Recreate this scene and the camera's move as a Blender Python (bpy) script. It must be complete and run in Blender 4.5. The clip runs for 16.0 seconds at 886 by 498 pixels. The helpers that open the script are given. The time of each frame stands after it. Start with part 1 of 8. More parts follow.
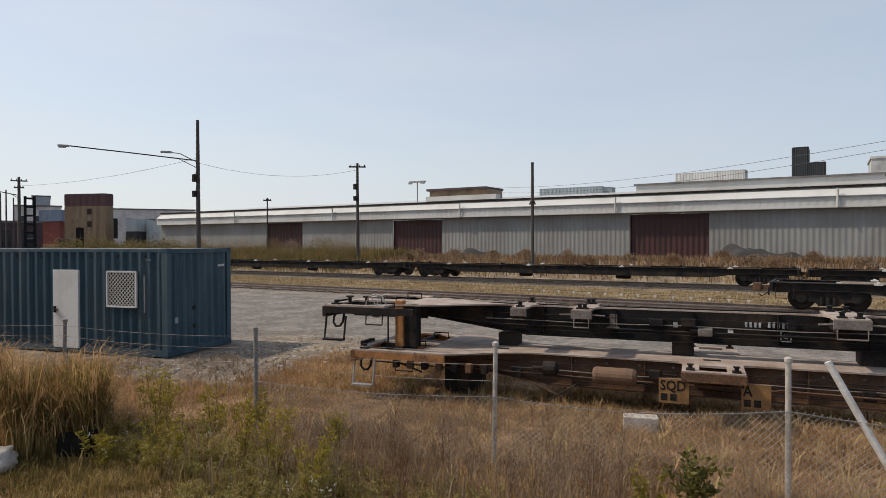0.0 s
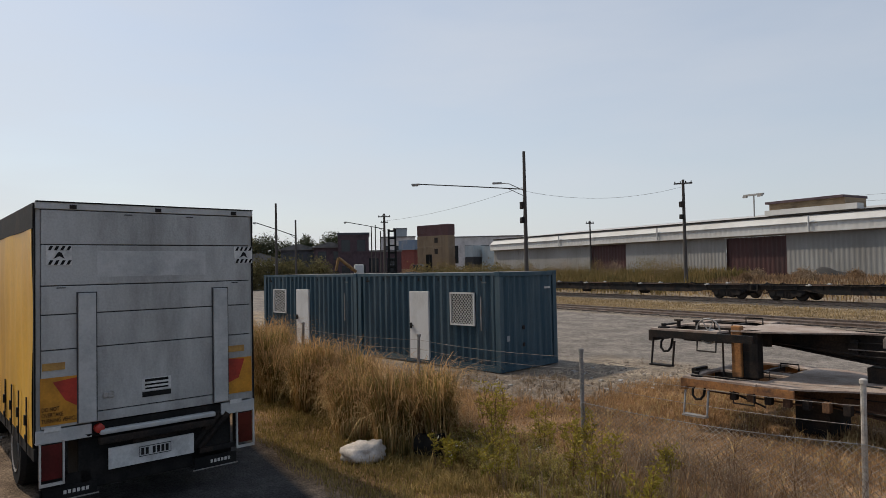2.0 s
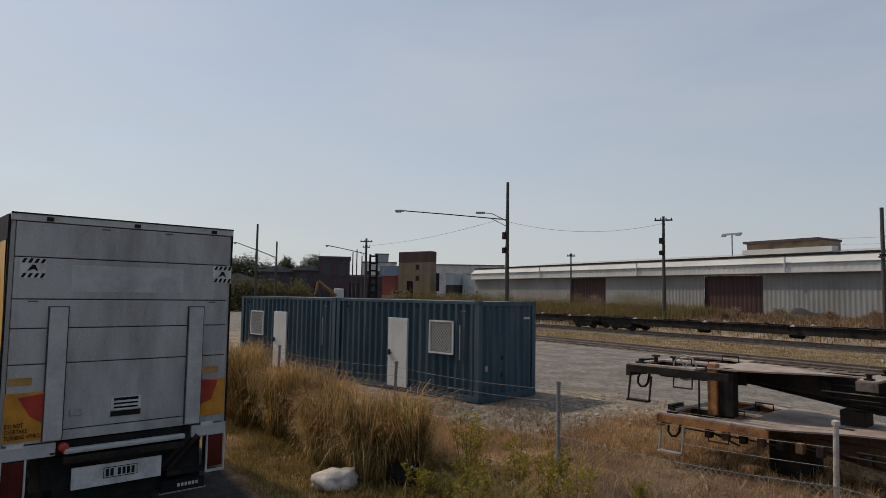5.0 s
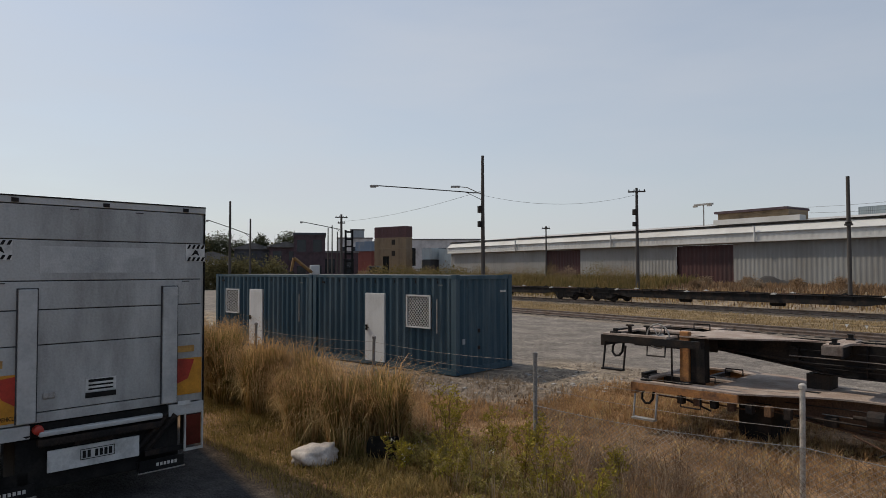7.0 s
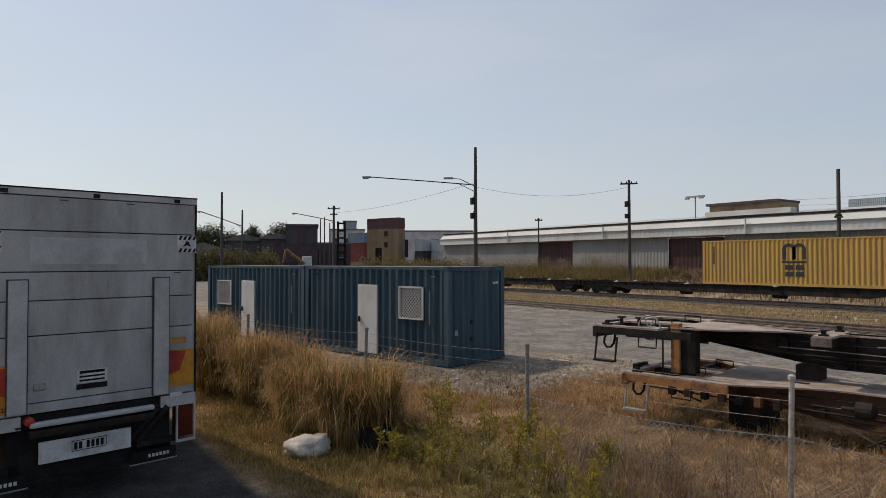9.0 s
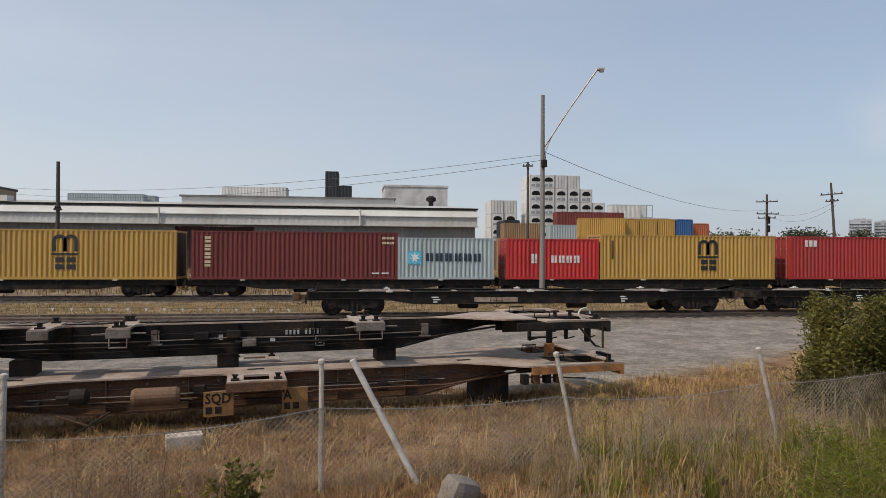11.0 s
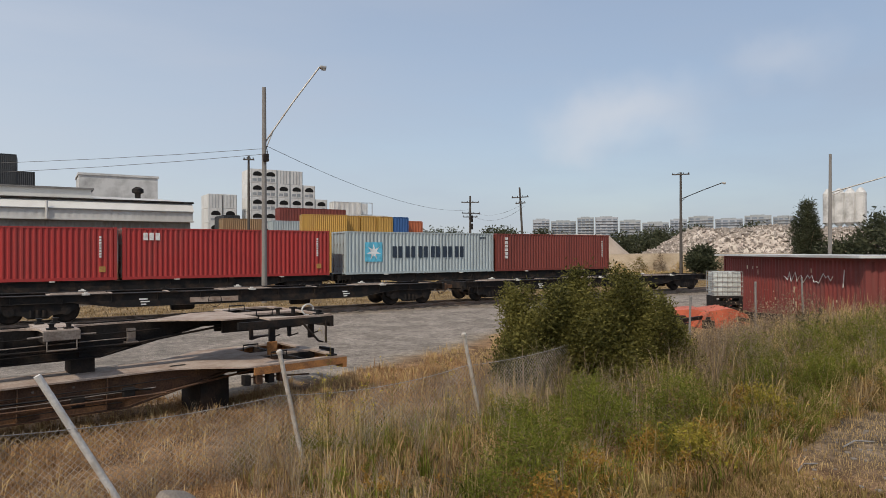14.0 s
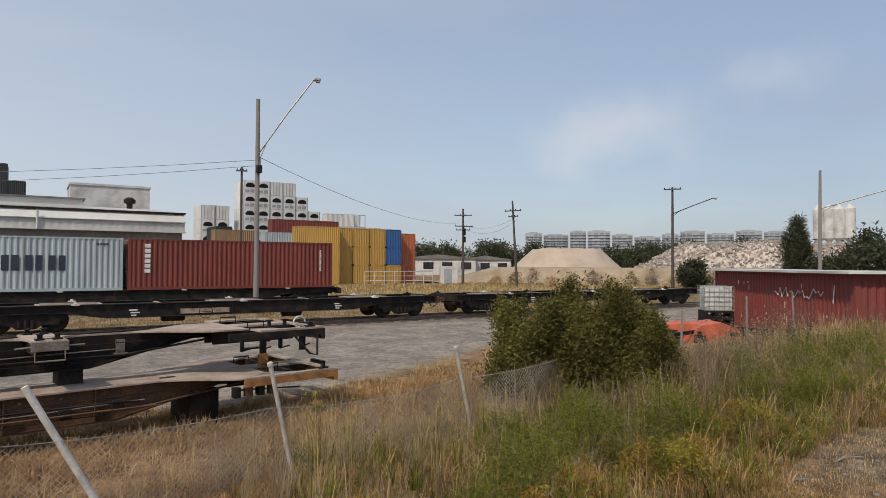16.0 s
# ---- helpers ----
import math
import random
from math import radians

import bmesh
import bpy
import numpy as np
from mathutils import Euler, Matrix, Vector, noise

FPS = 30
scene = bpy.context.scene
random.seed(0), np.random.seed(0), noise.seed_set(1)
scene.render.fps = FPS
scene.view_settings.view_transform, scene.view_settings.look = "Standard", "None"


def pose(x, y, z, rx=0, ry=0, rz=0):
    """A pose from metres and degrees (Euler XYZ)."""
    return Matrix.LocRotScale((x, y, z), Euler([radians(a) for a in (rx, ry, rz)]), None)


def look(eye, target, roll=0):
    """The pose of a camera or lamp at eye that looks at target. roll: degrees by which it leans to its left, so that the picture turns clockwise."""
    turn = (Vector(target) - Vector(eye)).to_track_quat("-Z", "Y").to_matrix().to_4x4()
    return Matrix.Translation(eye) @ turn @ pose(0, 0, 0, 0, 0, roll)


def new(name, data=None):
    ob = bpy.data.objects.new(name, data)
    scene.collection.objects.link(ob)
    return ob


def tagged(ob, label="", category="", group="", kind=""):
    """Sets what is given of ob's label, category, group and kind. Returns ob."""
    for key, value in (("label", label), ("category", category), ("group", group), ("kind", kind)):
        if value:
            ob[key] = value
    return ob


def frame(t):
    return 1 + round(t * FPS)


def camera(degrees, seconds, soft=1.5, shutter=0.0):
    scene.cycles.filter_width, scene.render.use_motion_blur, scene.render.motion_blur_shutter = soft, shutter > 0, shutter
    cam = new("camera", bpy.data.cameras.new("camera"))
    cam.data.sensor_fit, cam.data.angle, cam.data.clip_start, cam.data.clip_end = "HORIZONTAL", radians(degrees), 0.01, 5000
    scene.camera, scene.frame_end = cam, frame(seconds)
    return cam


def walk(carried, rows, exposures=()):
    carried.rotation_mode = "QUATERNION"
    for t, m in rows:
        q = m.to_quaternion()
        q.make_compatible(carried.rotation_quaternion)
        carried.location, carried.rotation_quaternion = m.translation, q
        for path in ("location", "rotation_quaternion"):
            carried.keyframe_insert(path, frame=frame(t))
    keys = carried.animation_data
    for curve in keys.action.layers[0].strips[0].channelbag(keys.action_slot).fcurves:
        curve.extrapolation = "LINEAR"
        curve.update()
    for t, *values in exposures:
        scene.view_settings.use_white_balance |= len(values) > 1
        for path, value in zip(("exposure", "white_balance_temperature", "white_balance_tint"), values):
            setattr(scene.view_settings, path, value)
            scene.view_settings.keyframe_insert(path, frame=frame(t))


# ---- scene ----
cam = camera(69.1, 16.0, soft=0.6)
EYE = 2.74
# seconds, side step x, y, z, yaw, pitch, lean to the right
ROWS = [
    (0.0, 0, 0, 0, 31.05, -0.60, 0.19),
    (0.5, 0, 0, 0, 37.43, 0.04, 0.91),
    (1.0, 0, 0, 0, 44.43, 1.71, 0.03),
    (1.5, 0, 0, 0, 52.97, 1.76, 1.46),
    (2.0, 0, 0, 0, 59.22, 1.70, 1.17),
    (2.5, 0, 0, 0, 63.64, 2.12, 0.44),
    (3.0, 0, 0, 0, 64.53, 3.29, 0.21),
    (3.5, 0, 0, 0, 62.97, 2.99, -0.40),
    (4.0, 0, 0, 0, 60.05, 3.08, -1.89),
    (4.5, 0, 0, 0, 58.24, 3.45, -1.30),
    (5.0, 0, 0, 0, 57.58, 4.14, -0.92),
    (5.2, 0, 0, 0, 57.02, 4.24, -0.99),
    (7.5, 0, 0, 0, 55.58, 1.19, 0.50),
    (8.0, 0, 0, 0, 58.65, 1.08, 0.54),
    (8.2, 0, 0, 0, 59.85, 1.30, 0.70),
    (10.3, 0, 0, 0, 22.32, 1.11, -0.76),
    (10.4, 0, 0, 0, 18.26, 1.12, -0.64),
    (10.5, 0, 0, 0, 13.70, 1.04, -0.45),
    (11.0, 0, 0, 0, -7.81, 0.55, -0.28),
    (11.5, 0, 0, 0, -26.05, 2.29, -0.92),
    (12.0, 0, 0, 0, -33.00, 2.75, -0.91),
    (12.5, 0, 0, 0, -35.09, 2.36, -0.70),
    (13.0, 0, 0, 0, -35.47, 1.48, -0.16),
    (13.5, 0, 0, 0, -34.09, 0.69, 0.25),
    (14.0, 0, 0, 0, -32.10, 0.24, 0.16),
    (14.5, 0, 0, 0, -30.63, 0.59, -0.41),
    (15.0, 0, 0, 0, -29.62, 0.82, -0.21),
    (15.5, 0, 0, 0, -27.18, 0.93, -0.38),
    (15.9, 0, 0, 0, -27.10, 1.15, -0.60),
    (16.0, 0, 0, 0, -32.75, 1.38, -0.25),
]
walk(cam, [(t, pose(x, y, EYE + z, 90 + p, 0, yaw) @ pose(0, 0, 0, 0, 0, -lean)) for t, x, y, z, yaw, p, lean in ROWS],
     exposures=[(0.0, 0.08), (1.0, 0.0), (2.0, -0.11), (2.8, -0.24), (3.4, -0.34), (5.0, -0.40), (7.5, -0.24), (8.2, -0.22), (10.3, -0.12), (11.0, -0.02), (12.0, 0.03), (16.0, 0.02)])

# ---- world and sun ----
SUN_AZ, SUN_EL = 243.0, 48.0          # compass: clockwise from +y
world = bpy.data.worlds.new("world")
scene.world = world
world.use_nodes = True
_nt = world.node_tree
_sky = _nt.nodes.new("ShaderNodeTexSky")
_sky.sky_type = "NISHITA"
_sky.sun_disc = False
_sky.sun_elevation = radians(SUN_EL)
_sky.sun_rotation = radians(SUN_AZ)
_sky.air_density, _sky.dust_density, _sky.ozone_density = 1.2, 1.0, 1.5
# thin haze over the whole sky: the sky's own colour, washed out with white
_haze = _nt.nodes.new("ShaderNodeMix")
_haze.data_type = "RGBA"
# brighter on the sun's side
_side, _sx, _sm = (_nt.nodes.new("ShaderNode" + k) for k in ("Mix", "SeparateXYZ", "MapRange"))
_side.data_type = "RGBA"
_side.inputs["A"].default_value, _side.inputs["B"].default_value = (5.2, 5.45, 5.9, 1), (2.72, 3.2, 4.1, 1)
_sm.inputs["From Min"].default_value, _sm.inputs["From Max"].default_value = -0.8, 0.85
_nt.links.new(_sx.outputs[0], _sm.inputs["Value"])
_nt.links.new(_sm.outputs[0], _side.inputs["Factor"])
_nt.links.new(_side.outputs["Result"], _haze.inputs["B"])
_tc, _mp, _cl, _mr = (_nt.nodes.new("ShaderNode" + k) for k in ("TexCoord", "Mapping", "TexNoise", "MapRange"))
_mp.inputs["Scale"].default_value = (1.3, 1.3, 6.0)
_cl.inputs["Scale"].default_value, _cl.inputs["Detail"].default_value = 1.6, 7
_mr.inputs["From Min"].default_value, _mr.inputs["From Max"].default_value = 0.35, 0.75
_mr.inputs["To Min"].default_value, _mr.inputs["To Max"].default_value = 0.46, 0.72
_nt.links.new(_tc.outputs["Generated"], _mp.inputs["Vector"])
_nt.links.new(_tc.outputs["Generated"], _sx.inputs[0])
_nt.links.new(_mp.outputs[0], _cl.inputs["Vector"])
_nt.links.new(_cl.outputs["Fac"], _mr.inputs["Value"])
# the haze thickens towards the horizon
_sp, _hz, _hs = (_nt.nodes.new("ShaderNode" + k) for k in ("SeparateXYZ", "MapRange", "Math"))
_hz.inputs["From Min"].default_value, _hz.inputs["From Max"].default_value = 0.0, 0.42
_hz.inputs["To Min"].default_value, _hz.inputs["To Max"].default_value = 0.22, 0.06
_nt.links.new(_tc.outputs["Generated"], _sp.inputs[0])
_nt.links.new(_sp.outputs[2], _hz.inputs["Value"])
_nt.links.new(_mr.outputs[0], _hs.inputs[0])
_nt.links.new(_hz.outputs[0], _hs.inputs[1])
_nt.links.new(_hs.outputs[0], _haze.inputs["Factor"])
_nt.links.new(_sky.outputs[0], _haze.inputs["A"])
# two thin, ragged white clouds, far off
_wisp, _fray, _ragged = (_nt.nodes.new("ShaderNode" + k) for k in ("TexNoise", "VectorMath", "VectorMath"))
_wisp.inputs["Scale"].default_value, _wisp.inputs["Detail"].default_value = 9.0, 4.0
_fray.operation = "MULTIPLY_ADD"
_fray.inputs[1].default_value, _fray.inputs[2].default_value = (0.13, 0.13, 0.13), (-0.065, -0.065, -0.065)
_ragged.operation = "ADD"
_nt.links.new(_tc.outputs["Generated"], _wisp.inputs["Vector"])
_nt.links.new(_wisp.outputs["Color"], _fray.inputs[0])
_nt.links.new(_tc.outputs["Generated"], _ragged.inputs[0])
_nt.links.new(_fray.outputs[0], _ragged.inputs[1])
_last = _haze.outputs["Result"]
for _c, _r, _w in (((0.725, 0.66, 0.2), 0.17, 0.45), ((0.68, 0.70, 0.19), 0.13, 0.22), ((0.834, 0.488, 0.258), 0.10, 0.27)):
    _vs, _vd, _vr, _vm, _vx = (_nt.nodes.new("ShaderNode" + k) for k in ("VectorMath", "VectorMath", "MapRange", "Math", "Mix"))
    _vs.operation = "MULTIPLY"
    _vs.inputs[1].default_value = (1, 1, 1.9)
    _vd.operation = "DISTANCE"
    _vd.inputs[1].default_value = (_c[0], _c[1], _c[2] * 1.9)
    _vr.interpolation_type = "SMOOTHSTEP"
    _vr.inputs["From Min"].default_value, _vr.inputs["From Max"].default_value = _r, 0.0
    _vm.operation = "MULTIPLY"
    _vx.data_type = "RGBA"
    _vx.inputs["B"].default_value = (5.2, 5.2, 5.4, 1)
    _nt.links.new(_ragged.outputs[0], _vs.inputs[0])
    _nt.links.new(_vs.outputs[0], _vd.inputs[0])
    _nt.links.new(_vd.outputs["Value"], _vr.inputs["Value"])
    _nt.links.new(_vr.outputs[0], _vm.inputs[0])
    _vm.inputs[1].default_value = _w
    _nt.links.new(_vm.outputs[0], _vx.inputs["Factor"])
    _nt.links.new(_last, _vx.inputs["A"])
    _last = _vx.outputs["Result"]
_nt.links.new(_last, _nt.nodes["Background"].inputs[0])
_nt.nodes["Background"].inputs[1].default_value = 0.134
_sun = bpy.data.lights.new("sun", "SUN")
_sun.energy, _sun.angle, _sun.color = 3.1, radians(1.2), (1.0, 0.885, 0.73)
sun = new("sun", _sun)
_a = radians(SUN_AZ)
sun.matrix_world = look((0, 0, 60), (-math.sin(_a) * 60, -math.cos(_a) * 60, 60 - 60 * math.tan(radians(SUN_EL))))

# ---- materials ----
def mat(name, color, rough=0.6, metal=0.0, var=0.25, scale=3.0, fine=40.0, bump=0.2, second=None, amount=0.35, per=0.0, streak=1.0, spec=0.5):
    """A surface with broad stains of a second colour, fine grain and relief. streak < 1 draws the stains out upright."""
    m = bpy.data.materials.new(name)
    m.use_nodes = True
    nt, N, L = m.node_tree, m.node_tree.nodes, m.node_tree.links
    b = N["Principled BSDF"]
    b.inputs["Roughness"].default_value, b.inputs["Metallic"].default_value = rough, metal
    b.inputs["Specular IOR Level"].default_value = spec
    tc, mp = N.new("ShaderNodeTexCoord"), N.new("ShaderNodeMapping")
    mp.inputs["Scale"].default_value = (1, 1, streak)
    L.new(tc.outputs["Object"], mp.inputs["Vector"])
    n1, n2 = N.new("ShaderNodeTexNoise"), N.new("ShaderNodeTexNoise")
    n1.inputs["Scale"].default_value, n1.inputs["Detail"].default_value, n1.inputs["Roughness"].default_value = scale, 6, 0.65
    n2.inputs["Scale"].default_value, n2.inputs["Detail"].default_value = fine, 3
    L.new(mp.outputs[0], n1.inputs["Vector"])
    L.new(tc.outputs["Object"], n2.inputs["Vector"])
    second = second or tuple(c * 0.45 for c in color)
    ramp = N.new("ShaderNodeValToRGB")
    ramp.color_ramp.elements[0].position, ramp.color_ramp.elements[1].position = 0.62 - amount * 0.5, 0.72
    L.new(n1.outputs["Fac"], ramp.inputs[0])
    mix = N.new("ShaderNodeMix")
    mix.data_type = "RGBA"
    mix.inputs["A"].default_value, mix.inputs["B"].default_value = (*color, 1), (*second, 1)
    L.new(ramp.outputs[0], mix.inputs["Factor"])
    hsv = N.new("ShaderNodeHueSaturation")
    mr = N.new("ShaderNodeMapRange")
    mr.inputs["From Min"].default_value, mr.inputs["From Max"].default_value = 0.3, 0.7
    mr.inputs["To Min"].default_value, mr.inputs["To Max"].default_value = 1 - var, 1 + var
    L.new(n2.outputs["Fac"], mr.inputs["Value"])
    if per:
        oi, ad = N.new("ShaderNodeObjectInfo"), N.new("ShaderNodeMath")
        gi = N.new("ShaderNodeNewGeometry")
        a2 = N.new("ShaderNodeMath")
        a2.operation = "ADD"
        L.new(oi.outputs["Random"], a2.inputs[0])
        L.new(gi.outputs["Random Per Island"], a2.inputs[1])
        ad.operation = "MULTIPLY_ADD"
        ad.inputs[1].default_value, ad.inputs[2].default_value = per, -per
        L.new(a2.outputs[0], ad.inputs[0])
        su = N.new("ShaderNodeMath")
        L.new(mr.outputs[0], su.inputs[0])
        L.new(ad.outputs[0], su.inputs[1])
        L.new(su.outputs[0], hsv.inputs["Value"])
    else:
        L.new(mr.outputs[0], hsv.inputs["Value"])
    L.new(mix.outputs["Result"], hsv.inputs["Color"])
    L.new(hsv.outputs[0], b.inputs["Base Color"])
    if bump:
        bp = N.new("ShaderNodeBump")
        bp.inputs["Strength"].default_value, bp.inputs["Distance"].default_value = bump, 0.02
        L.new(n2.outputs["Fac"], bp.inputs["Height"])
        L.new(bp.outputs[0], b.inputs["Normal"])
    return m


def glow(name, color, strength):
    m = bpy.data.materials.new(name)
    m.use_nodes = True
    b = m.node_tree.nodes["Principled BSDF"]
    b.inputs["Base Color"].default_value = b.inputs["Emission Color"].default_value = (*color, 1)
    b.inputs["Emission Strength"].default_value = strength
    return m


M_BLUE = mat("blue_paint", (0.030, 0.067, 0.092), 0.55, var=0.2, scale=2.2, second=(0.085, 0.12, 0.137), amount=0.34, streak=0.12, spec=0.3)
M_WHITE = mat("white_paint", (0.62, 0.62, 0.60), 0.5, var=0.06, scale=1.5, second=(0.45, 0.44, 0.41), streak=0.3)
M_GREYP = mat("grey_paint", (0.30, 0.32, 0.33), 0.5, var=0.08, scale=0.8, second=(0.22, 0.24, 0.25), streak=0.4)
M_DARK = mat("dark_steel", (0.014, 0.013, 0.013), 0.7, var=0.3, scale=2.0, second=(0.05, 0.034, 0.024), amount=0.3, spec=0.18)
M_BLACK = mat("black_rubber", (0.011, 0.011, 0.011), 0.8, var=0.2, second=(0.024, 0.022, 0.02), spec=0.15)
M_TOP = mat("dusty_rust_top", (0.37, 0.30, 0.25), 0.85, var=0.25, scale=1.9, second=(0.185, 0.115, 0.08), amount=0.42)
M_RUST = mat("rust", (0.085, 0.043, 0.024), 0.85, var=0.35, scale=2.5, second=(0.17, 0.085, 0.035), amount=0.3)
M_RUSTO = mat("orange_rust", (0.36, 0.16, 0.05), 0.8, var=0.25, scale=4, second=(0.10, 0.05, 0.03), amount=0.4)
M_YELLOW = mat("faded_yellow", (0.42, 0.24, 0.06), 0.7, var=0.2, scale=5, second=(0.22, 0.11, 0.04), amount=0.4)
M_STEEL = mat("rail_steel", (0.25, 0.20, 0.17), 0.45, metal=0.6, var=0.2, second=(0.14, 0.09, 0.06))
M_GALV = mat("galvanised", (0.34, 0.34, 0.33), 0.5, metal=0.35, var=0.2, scale=6, second=(0.22, 0.17, 0.13), amount=0.4)
M_WOOD = mat("weathered_wood", (0.095, 0.085, 0.078), 0.9, var=0.3, scale=1.0, second=(0.05, 0.043, 0.038), streak=0.1, amount=0.5, spec=0.2)
M_WOODP = mat("pale_wood", (0.215, 0.205, 0.195), 0.9, var=0.3, scale=1.0, second=(0.13, 0.115, 0.10), streak=0.1, amount=0.4)
M_CONC = mat("concrete", (0.36, 0.34, 0.31), 0.9, var=0.15, second=(0.25, 0.22, 0.2))
M_POST = mat("weathered_zinc", (0.46, 0.43, 0.39), 0.75, var=0.25, scale=5, second=(0.24, 0.17, 0.11), amount=0.45)
M_MESH = mat("mesh_wire", (0.38, 0.33, 0.28), 0.75, metal=0.0, var=0.2, scale=3, second=(0.12, 0.09, 0.07), amount=0.5, bump=0)
M_STONE = mat("stone_grey", (0.20, 0.175, 0.15), 0.95, var=0.2, second=(0.13, 0.11, 0.09))
M_BOARD = mat("faded_board", (0.27, 0.14, 0.045), 0.75, var=0.2, scale=5, second=(0.14, 0.07, 0.03), amount=0.4)
M_WIRE = mat("wire", (0.10, 0.10, 0.10), 0.6, metal=0.3, var=0.1, bump=0)
M_GLASS = mat("dark_glass", (0.02, 0.024, 0.028), 0.12, var=0.1, bump=0)


def cmat(name, c, second=None, amount=0.3):
    return mat(name, c, 0.5, var=0.1, scale=1.1, second=second or tuple(0.75 * v for v in c), amount=amount, streak=0.2)


C_YEL = cmat("container_ochre", (0.44, 0.265, 0.06), (0.36, 0.21, 0.06))
M_TAG = mat("pale_tag", (0.6, 0.58, 0.54), 0.7, var=0.1, bump=0)
C_MAROON = cmat("container_maroon", (0.145, 0.025, 0.022))
C_RED = cmat("container_red", (0.33, 0.026, 0.024), (0.27, 0.035, 0.03))
C_BRRED = cmat("container_bright_red", (0.46, 0.028, 0.028))
C_GREY = cmat("container_grey", (0.36, 0.42, 0.44), (0.29, 0.33, 0.34))
C_BROWN = cmat("container_brown_red", (0.175, 0.036, 0.026))
C_BLUE = cmat("container_blue", (0.03, 0.10, 0.28))
C_ORANGE = cmat("container_orange", (0.42, 0.12, 0.05))
C_WHITE = cmat("container_white", (0.62, 0.62, 0.60), (0.46, 0.45, 0.43))
C_BLACKC = cmat("container_black", (0.025, 0.027, 0.03))
C_TAN = cmat("container_tan", (0.28, 0.18, 0.095))

# ---- mesh helpers ----
class Geo:
    """Collects plain solids into one mesh."""
    def __init__(self):
        self.v, self.f = [], []

    def add(self, vs, fs):
        n = len(self.v)
        self.v += [tuple(p) for p in vs]
        self.f += [tuple(i + n for i in f) for f in fs]
        return self

    def box(self, x0, y0, z0, x1, y1, z1, m=None):
        vs = [Vector(p) for p in ((x0, y0, z0), (x1, y0, z0), (x1, y1, z0), (x0, y1, z0), (x0, y0, z1), (x1, y0, z1), (x1, y1, z1), (x0, y1, z1))]
        if m:
            vs = [m @ p for p in vs]
        return self.add(vs, [(0, 3, 2, 1), (4, 5, 6, 7), (0, 1, 5, 4), (1, 2, 6, 5), (2, 3, 7, 6), (3, 0, 4, 7)])

    def soft(self, x0, y0, z0, x1, y1, z1, r=0.02):
        """A box with chamfered edges."""
        bm = bmesh.new()
        bmesh.ops.create_cube(bm, size=1)
        for v in bm.verts:
            v.co = ((x0 + x1) / 2 + v.co.x * (x1 - x0), (y0 + y1) / 2 + v.co.y * (y1 - y0), (z0 + z1) / 2 + v.co.z * (z1 - z0))
        bmesh.ops.bevel(bm, geom=bm.edges[:], offset=r, segments=2, affect="EDGES", profile=0.6)
        bm.verts.ensure_lookup_table()
        self.add([v.co for v in bm.verts], [[v.index for v in f.verts] for f in bm.faces])
        bm.free()
        return self

    def prism(self, pts, y0, y1):
        """The outline pts (x, z), drawn out from y0 to y1."""
        n = len(pts)
        vs = [(x, y0, z) for x, z in pts] + [(x, y1, z) for x, z in pts]
        return self.add(vs, [tuple(range(n)), tuple(range(2 * n - 1, n - 1, -1))] + [(i, i + n, (i + 1) % n + n, (i + 1) % n) for i in range(n)])

    def tube(self, a, b, r0, r1=None, n=8, cap=True):
        a, b = Vector(a), Vector(b)
        r1 = r0 if r1 is None else r1
        d = (b - a).normalized()
        u = d.orthogonal().normalized()
        w = d.cross(u)
        vs = []
        for p, r in ((a, r0), (b, r1)):
            vs += [p + (u * math.cos(2 * math.pi * i / n) + w * math.sin(2 * math.pi * i / n)) * r for i in range(n)]
        fs = [(i, (i + 1) % n, (i + 1) % n + n, i + n) for i in range(n)]
        if cap:
            fs += [tuple(range(n - 1, -1, -1)), tuple(range(n, 2 * n))]
        return self.add(vs, fs)

    def path(self, pts, r, n=6):
        """One bent tube through the points."""
        P = [Vector(p) for p in pts]
        k, base, u = len(P), len(self.v), None
        for i, p in enumerate(P):
            d = (P[min(i + 1, k - 1)] - P[max(i - 1, 0)])
            d = d.normalized() if d.length > 1e-9 else (P[1] - P[0]).normalized()
            u = d.orthogonal().normalized() if u is None else (u - d * u.dot(d)).normalized()
            w = d.cross(u)
            self.v += [tuple(p + (u * math.cos(2 * math.pi * j / n) + w * math.sin(2 * math.pi * j / n)) * r) for j in range(n)]
        for i in range(k - 1):
            self.f += [(base + i * n + j, base + i * n + (j + 1) % n, base + (i + 1) * n + (j + 1) % n, base + (i + 1) * n + j) for j in range(n)]
        self.f += [tuple(base + j for j in range(n - 1, -1, -1)), tuple(base + (k - 1) * n + j for j in range(n))]
        return self

    def lathe(self, c, prof, axis="z", n=16):
        vs, k = [], len(prof)
        for r, h in prof:
            for i in range(n):
                a = 2 * math.pi * i / n
                p = (r * math.cos(a), r * math.sin(a), h)
                if axis == "y":
                    p = (p[0], h, p[1])
                if axis == "x":
                    p = (h, p[0], p[1])
                vs.append((c[0] + p[0], c[1] + p[1], c[2] + p[2]))
        fs = [(j * n + i, j * n + (i + 1) % n, (j + 1) * n + (i + 1) % n, (j + 1) * n + i) for j in range(k - 1) for i in range(n)]
        return self.add(vs, fs + [tuple(range(n - 1, -1, -1)), tuple(range((k - 1) * n, k * n))])

